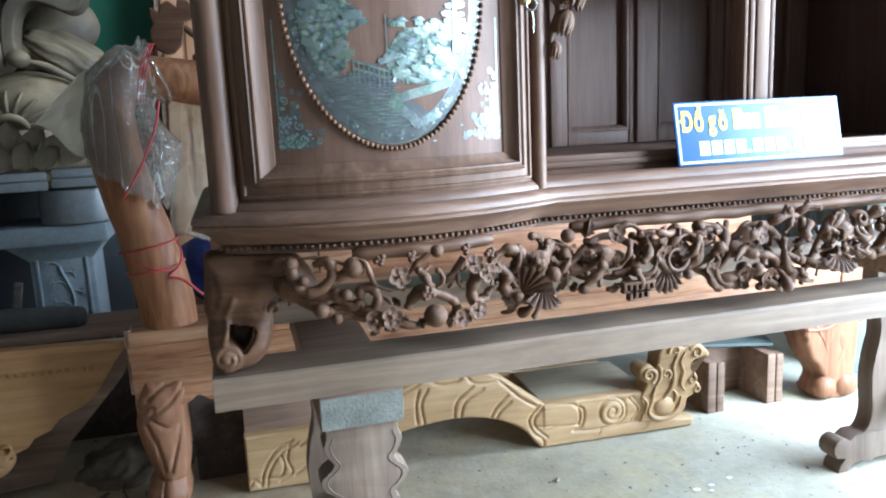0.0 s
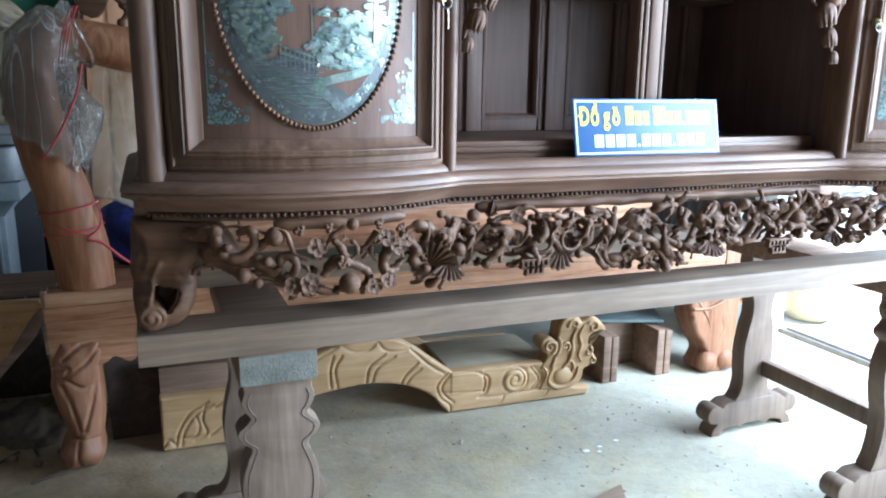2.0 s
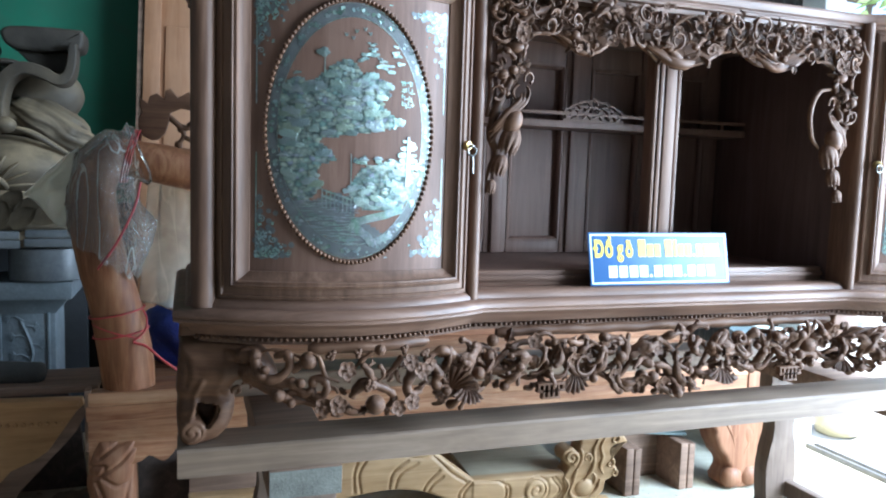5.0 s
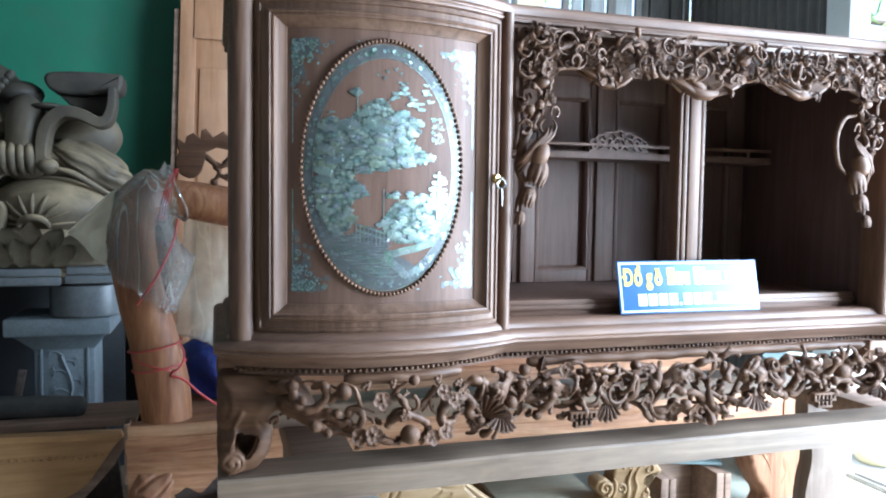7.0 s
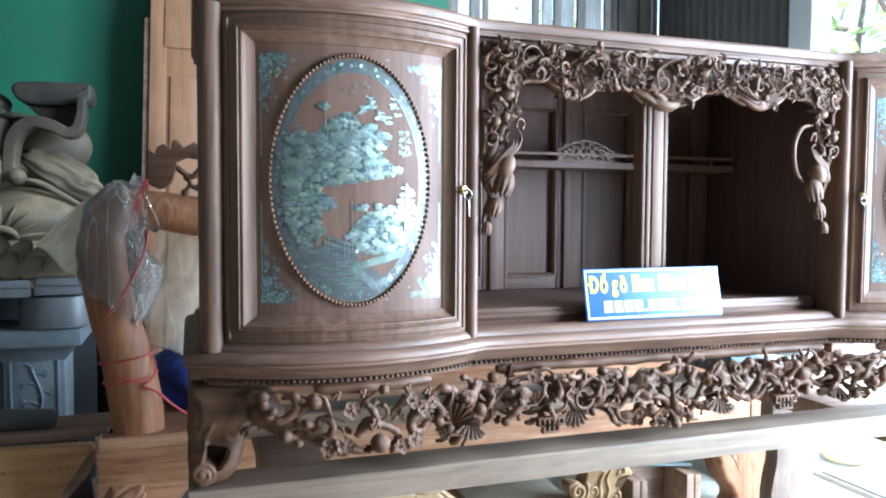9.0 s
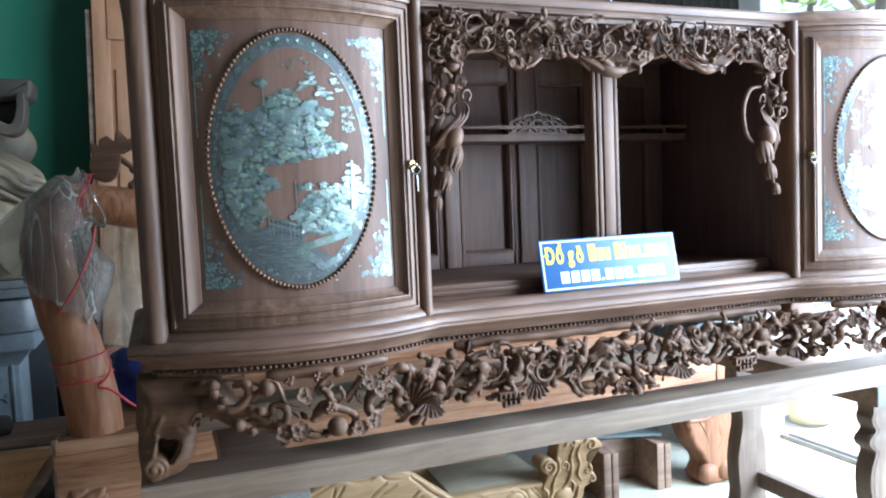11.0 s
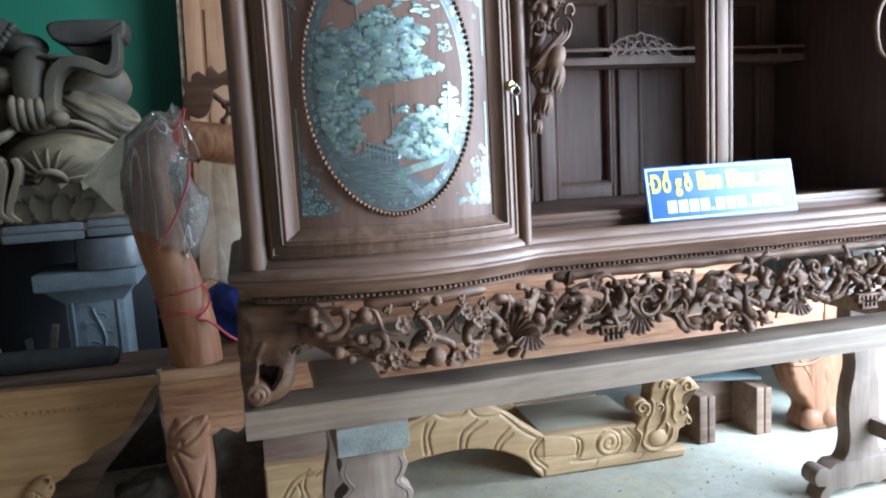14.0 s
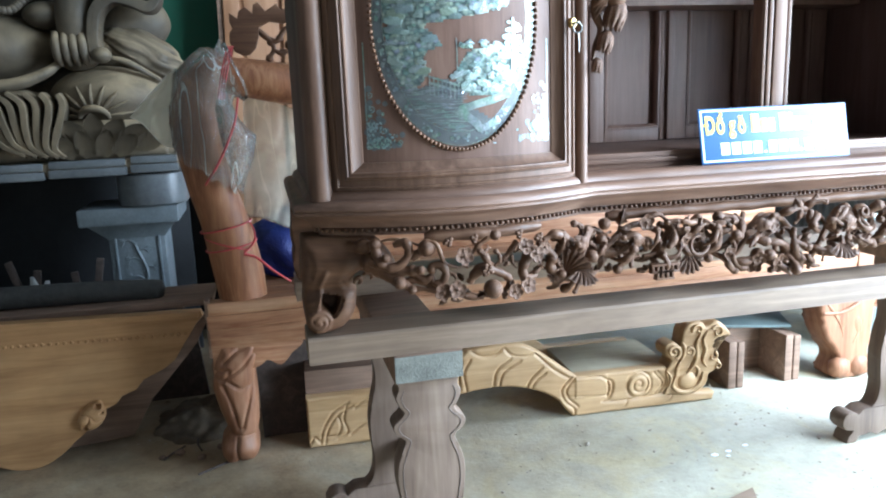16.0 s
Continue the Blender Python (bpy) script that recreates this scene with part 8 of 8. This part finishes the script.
GROOVES = cuts([(0.568, 0.277), (0.543, 0.228), (0.551, 0.155)], [(0.536, 0.276), (0.524, 0.221), (0.527, 0.163)], [(0.726, 0.267), (0.668, 0.222), (0.654, 0.156)], [(0.763, 0.253), (0.696, 0.213), (0.676, 0.153)], [(0.848, 0.217), (0.803, 0.175), (0.782, 0.134)], [(0.861, 0.192), (0.822, 0.163), (0.801, 0.127)],
               [(0.430, 0.240), (0.405, 0.180), (0.415, 0.110)], [(0.395, 0.225), (0.380, 0.170), (0.385, 0.090)], [(0.966, 0.164), (0.926, 0.120), (0.939, 0.069), (0.976, 0.034), (0.979, 0.004)], [(0.979, 0.158), (0.946, 0.118), (0.951, 0.082), (0.990, 0.042)], [(0.981, 0.161), (1.088, 0.154), (1.117, 0.115), (1.112, 0.071)], [(1.093, 0.150), (1.132, 0.124), (1.126, 0.072), (1.096, 0.052)],
               [(1.091, 0.051), (1.196, 0.044), (1.353, 0.052), (1.540, 0.040)], [(1.308, 0.146), (1.343, 0.097), (1.313, 0.058)], [(1.322, 0.150), (1.356, 0.100), (1.328, 0.058)], [(0.30, 0.204), (0.40, 0.236), (0.47, 0.268), (0.523, 0.292), (0.561, 0.316)], [(0.566, 0.315), (0.606, 0.289), (0.662, 0.288), (0.696, 0.312)], [(0.700, 0.312), (0.727, 0.280), (0.783, 0.270), (0.821, 0.280)], [(0.821, 0.275), (0.895, 0.203), (0.952, 0.164)])
END_CUTS = cuts([(0.000, 0.020), (0.012, 0.070), (0.050, 0.130), (0.110, 0.165)], [(0.018, 0.018), (0.030, 0.066), (0.066, 0.118), (0.125, 0.150)], [(0.066, 0.118), (0.078, 0.080), (0.064, 0.045), (0.030, 0.040)], [(0.100, 0.150), (0.088, 0.100), (0.100, 0.050), (0.060, 0.028)], [(0.130, 0.140), (0.170, 0.165), (0.230, 0.170)], [(-0.036, 0.022), (-0.020, 0.042), (0.000, 0.020)], [(0.110, 0.040), (0.170, 0.080), (0.230, 0.070)])
SEAM = cuts([(0.950, 0.086), (1.112, 0.075)], [(1.200, 0.046), (1.190, 0.024), (1.170, 0.014)], [(1.390, 0.048), (1.378, 0.026), (1.360, 0.016)])


def rail_rise(u, v, gap):
    h = 0.007 * math.sqrt(1 - (1 - min(gap / 0.009, 1)) ** 2)
    r = math.hypot(u - 1.244, v - 0.103)
    if r < 0.050:
        turn = (math.atan2(v - 0.103, u - 1.244) / 6.2832 - r / 0.024) % 1.0
        h += 0.006 * min(1, (0.050 - r) / 0.008) - 0.007 * math.exp(-((turn - 0.5) / 0.13) ** 2) * (r > 0.006)
    elif r < 0.058:
        h -= 0.004
    if 0.0 < u - 0.979 < 0.13 and v > 0.078:
        h += 0.004
    h -= 0.0075 * math.exp(-(line_gap(GROOVES, u, v) / 0.0042) ** 2)
    h -= 0.0070 * math.exp(-(line_gap(END_CUTS, u, v) / 0.0036) ** 2) + 0.0045 * math.exp(-(line_gap(SEAM, u, v) / 0.0034) ** 2)
    return h * min(1.0, gap / 0.002)


part("side_rail", swell(side, 0.0042, rail_rise, 0.040, lambda u, v, d: (u, 2.305 - d, v)), BLOND, low, "arched side rail carved with grooves and a spiral", 60)
part("side_rail", plate(side, 0.045, lambda u, v, d: (u, 2.66 + d, v), 0.006), BLOND, low, "arched side rail", 40)
part("top_board", bx(0.99, 1.40, 2.346, 2.66, 0.142, 0.160, 0.003), PALE_DUST, low, "dusty flat top board")
part("end_block", bx(-0.040, 0.27, 2.346, 2.66, 0.06, 0.282, 0.003), TRAY_WOOD, low, "dusty end block")
low.matrix_world = Matrix.Translation((0.98, 2.306, 0)) @ Matrix.Rotation(-0.045, 4, "Z") @ Matrix.Translation((-0.98, -2.306, 0)) @ Matrix.Translation((0.75, 2.45, 0.0))
head = curve2([(1.350, 0.050), (1.362, 0.100), (1.352, 0.142), (1.378, 0.188), (1.352, 0.215), (1.352, 0.250), (1.388, 0.264), (1.416, 0.246), (1.425, 0.295), (1.440, 0.322), (1.466, 0.336), (1.508, 0.334), (1.526, 0.312), (1.568, 0.334), (1.602, 0.314), (1.632, 0.272), (1.600, 0.262), (1.570, 0.252), (1.562, 0.232), (1.578, 0.206), (1.560, 0.192), (1.592, 0.165), (1.566, 0.128), (1.542, 0.116), (1.530, 0.072), (1.474, 0.040), (1.400, 0.042)], 3)
hd = part("carved_head", plate(head, 0.085, lambda u, v, d: (u, 2.292 + d, v), 0.010, 3), BLOND, low, "carved scrolling beast head", 60)


def curl_of(cx, cz, r, a0, turns, thick, way=1):
    """A tapering scroll in low relief."""
    return tube([(cx + r * (1 - 0.86 * k / 30) * math.cos(a0 + way * turns * k / 30), 2.288, cz + r * (1 - 0.86 * k / 30) * math.sin(a0 + way * turns * k / 30)) for k in range(31)], [thick * (1 - 0.5 * k / 30) for k in range(31)], 8)


for cx, cz, r, a0, turns, thick, way in ((1.384, 0.226, 0.030, -1.2, 9.0, 0.0085, 1), (1.452, 0.222, 0.020, -1.0, 8.0, 0.0065, 1), (1.572, 0.290, 0.028, 2.6, 7.0, 0.0075, -1), (1.555, 0.190, 0.020, 1.2, 6.0, 0.006, -1), (1.575, 0.148, 0.016, 1.6, 6.0, 0.0055, -1), (1.488, 0.306, 0.026, 3.4, 6.0, 0.0075, -1)):
    part("scroll", curl_of(cx, cz, r, a0, turns, thick, way), BLOND, hd, "", 80)
for pts, r in (([(1.398, 0.128), (1.384, 0.085), (1.412, 0.058), (1.462, 0.058), (1.502, 0.088), (1.514, 0.130)], 0.0100), ([(1.420, 0.262), (1.430, 0.240), (1.426, 0.205), (1.412, 0.182)], 0.0080), ([(1.412, 0.180), (1.400, 0.150), (1.398, 0.128)], 0.0085), ([(1.502, 0.298), (1.482, 0.252), (1.484, 0.205), (1.470, 0.160), (1.440, 0.128)], 0.0095), ([(1.530, 0.300), (1.512, 0.262), (1.522, 0.222), (1.512, 0.180), (1.528, 0.150)], 0.0075),
               ([(1.478, 0.160), (1.492, 0.142), (1.488, 0.118), (1.470, 0.102)], 0.0070), ([(1.356, 0.150), (1.376, 0.120), (1.366, 0.080)], 0.0055)):
    ln = smooth_line([(a, 2.289, b) for a, b in pts], 5)
    part("relief_line", tube(ln, [r * (0.35 + 0.65 * math.sin(math.pi * (k + 1) / (len(ln) + 1))) for k in range(len(ln))], 8), BLOND, hd, "", 80)
part("body_lobe", ball((1.448, 2.296, 0.098), 0.042, (1.05, 0.42, 0.92), 3), BLOND, hd, "rounded lower lobe", 80)

# ---- timber tray, plate, drum, pot ----
tray = thing("timber_rack", (1.86, 2.45, 0.0), "old dark timber rack of grooved boards standing on the floor", "rack")
part("back_board", bx(1.66, 2.06, 2.52, 2.55, 0.0, 0.20, 0.004), TRAY_WOOD, tray)
for x in (1.685, 1.955):
    part("cheek", bx(x, x + 0.036, 2.345, 2.519, 0.0, 0.205, 0.004), TRAY_WOOD, tray)
    part("cheek", bx(x + 0.042, x + 0.072, 2.345, 2.519, 0.0, 0.200, 0.004), TRAY_WOOD, tray)
part("shelf", bx(1.66, 2.06, 2.556, 2.85, 0.19, 0.215, 0.004), TRAY_WOOD, tray)
solid("cardboard_sheet", plate([(1.66, 2.53), (2.02, 2.40), (2.12, 2.62), (1.75, 2.80)], 0.012, lambda u, v, d: (u, v, 0.216 + d), 0.002), TEAL_SHEET, "teal cardboard sheet lying on the rack", "sheet")
dr = tube([(2.62, 2.62, 0.0), (2.62, 2.62, 0.012), (2.62, 2.62, 0.30), (2.62, 2.62, 0.315), (2.62, 2.62, 0.33), (2.62, 2.62, 0.60), (2.62, 2.62, 0.61), (2.62, 2.62, 0.61)], [0.165, 0.17, 0.17, 0.176, 0.17, 0.17, 0.166, 0.14], 32)
solid("steel_drum", dr, DRUM, "grey-green painted steel drum standing by the sofa", "drum", smooth=40)
pot = thing("glazed_pot", (3.32, 2.80, -0.02), "yellow glazed garden pot in the sunlit yard", "pot")
prof = [(0.09, -0.02), (0.105, -0.01), (0.115, 0.03), (0.125, 0.14), (0.13, 0.22), (0.14, 0.23), (0.14, 0.25), (0.12, 0.25)]
part("body", tube([(3.32, 2.80, z) for r, z in prof], [r for r, z in prof], 28), POT, pot, smooth=50)

# ---- scraps on the floor ----
rnd = random.Random(77)
db = bmesh.new()
for k in range(420):
    x, y = (rnd.uniform(-0.9, 2.7), rnd.uniform(1.1, 2.9)) if k % 3 else (rnd.gauss(1.2, 0.5), rnd.gauss(1.75, 0.25))
    s = rnd.uniform(0.0012, 0.0050) * (1.8 if rnd.random() < 0.06 else 1.0)
    bmesh.ops.create_icosphere(db, subdivisions=1, radius=s, matrix=Matrix.Translation((x, y, s * 0.3)) @ Matrix.Rotation(rnd.uniform(0, 3), 4, "Z") @ Matrix.Diagonal((rnd.uniform(0.7, 2.4), 0.8, 0.5, 1)))
solid("floor_litter", db, DEBRIS, "wood chips and grit strewn on the floor", "litter", kind="stuff", smooth=0)
for x, y, s in ((1.30, 1.86, 0.010), (1.36, 1.87, 0.008), (1.44, 1.89, 0.008), (1.34, 1.84, 0.006)):
    b = ball((x, y, 0.003), s, (1.6, 1.0, 0.3), 1)
    solid("paper_scrap", b, PALE_CHIP, "small pale paper scrap on the concrete floor", "scrap", group="scraps on the floor")
for x, y, s in ((-0.50, 2.46, 0.016), (-0.42, 2.40, 0.014), (-0.56, 2.44, 0.012), (-0.35, 2.46, 0.018)):
    b = bmesh.new()
    bmesh.ops.create_icosphere(b, subdivisions=2, radius=s)
    for v in b.verts:
        v.co *= 1 + 0.9 * noise.noise(v.co * 60 + Vector((x, y, 0)))
        v.co.z = max(-0.4 * s, v.co.z * 0.6)
    b.transform(Matrix.Translation((x, y, 0.4 * s)))
    solid("wood_scrap", b, TRAY_WOOD, "broken wood scrap among the litter on the floor", "scrap", group="wood scraps")
heap = sheet(-0.62, -0.06, 2.52, 3.05, lambda u, v: (u, v, 0.0), 44, 44)
for v in heap.verts:
    a, b = (v.co.x + 0.42) / 0.22, (v.co.y - 2.76) / 0.24
    v.co.z = max(-0.01, 0.055 * max(0.0, 1 - a * a - b * b) ** 0.7 + 0.025 * noise.noise(v.co * 9) + 0.018 * noise.noise(v.co * 24) - 0.012)
solid("dust_heap", heap, HEAP, "dark heap of sawdust and scraps behind the sofa leg", "heap", kind="stuff", smooth=40)
solid("offcut_plank", plate([(1.02, 1.535), (1.27, 1.615), (1.20, 1.46), (0.98, 1.40)], 0.02, lambda u, v, d: (u, v, d), 0.003), STAND_WOOD, "flat dusty offcut plank lying on the floor", "plank")

# Added dark board that makes up the shade under the sofa.
solid("dark_filler", plate([(-0.20, 0.0), (0.16, 0.0), (0.17, 0.41), (0.05, 0.42), (-0.21, 0.40)], 0.03, lambda u, v, d: (u, 2.50 + 0.05 * v + d, v), 0.004), CROSS_WOOD, "dark board added for the shade under the sofa", "plank")
# Added dark board in place of loose scraps; hides the foot of the table's post.
solid("dark_filler", plate([(-1.30, 0.0), (-0.43, 0.0), (-0.46, 0.30), (-0.52, 0.43), (-0.80, 0.47), (-1.30, 0.45)], 0.03, lambda u, v, d: (u, 3.02 + 0.08 * v + d, v), 0.004), CROSS_WOOD, "dark board added for the dark clutter behind the boards", "plank")
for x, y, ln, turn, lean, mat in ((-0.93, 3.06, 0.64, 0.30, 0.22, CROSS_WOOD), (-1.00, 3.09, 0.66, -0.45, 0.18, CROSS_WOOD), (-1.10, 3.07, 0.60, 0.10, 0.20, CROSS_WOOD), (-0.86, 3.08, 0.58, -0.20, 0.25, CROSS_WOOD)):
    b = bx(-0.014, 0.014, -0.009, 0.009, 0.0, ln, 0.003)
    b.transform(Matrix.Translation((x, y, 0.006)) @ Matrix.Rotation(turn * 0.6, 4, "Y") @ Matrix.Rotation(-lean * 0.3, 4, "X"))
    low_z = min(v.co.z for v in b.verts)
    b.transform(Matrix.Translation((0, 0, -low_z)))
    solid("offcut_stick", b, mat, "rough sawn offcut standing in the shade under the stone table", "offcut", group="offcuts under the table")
rag = bmesh.new()
bmesh.ops.create_icosphere(rag, subdivisions=4, radius=1)
for v in rag.verts:
    k = 0.80 + 0.30 * noise.noise(v.co * 1.8) + 0.35 * abs(noise.noise(v.co * 4.0))
    v.co = Vector((-1.03 + 0.085 * v.co.x * k, 2.95 + 0.06 * v.co.y * k, max(0.0, 0.27 + 0.34 * v.co.z * k)))
solid("crumpled_sack", rag, RAG, "crumpled pale sack standing in the shade behind the boards", "sack", smooth=60)
for x, y, turn, ln in ((-0.36, 2.30, 0.5, 0.07), (-0.44, 2.50, 1.9, 0.05), (-0.30, 2.62, -0.4, 0.06), (-0.52, 2.46, 0.9, 0.05)):
    d = Vector((math.cos(turn), math.sin(turn), 0)) * ln
    b = tube(smooth_line([Vector((x, y, 0.005)) - d, Vector((x, y, 0.009)), Vector((x, y, 0.005)) + d * 0.8 + Vector((0.01, 0.01, 0.004))], 4), 0.004, 6)
    solid("twig", b, CROSS_WOOD, "dark broken twig on the dusty floor", "twig", group="twigs on the floor", smooth=60)
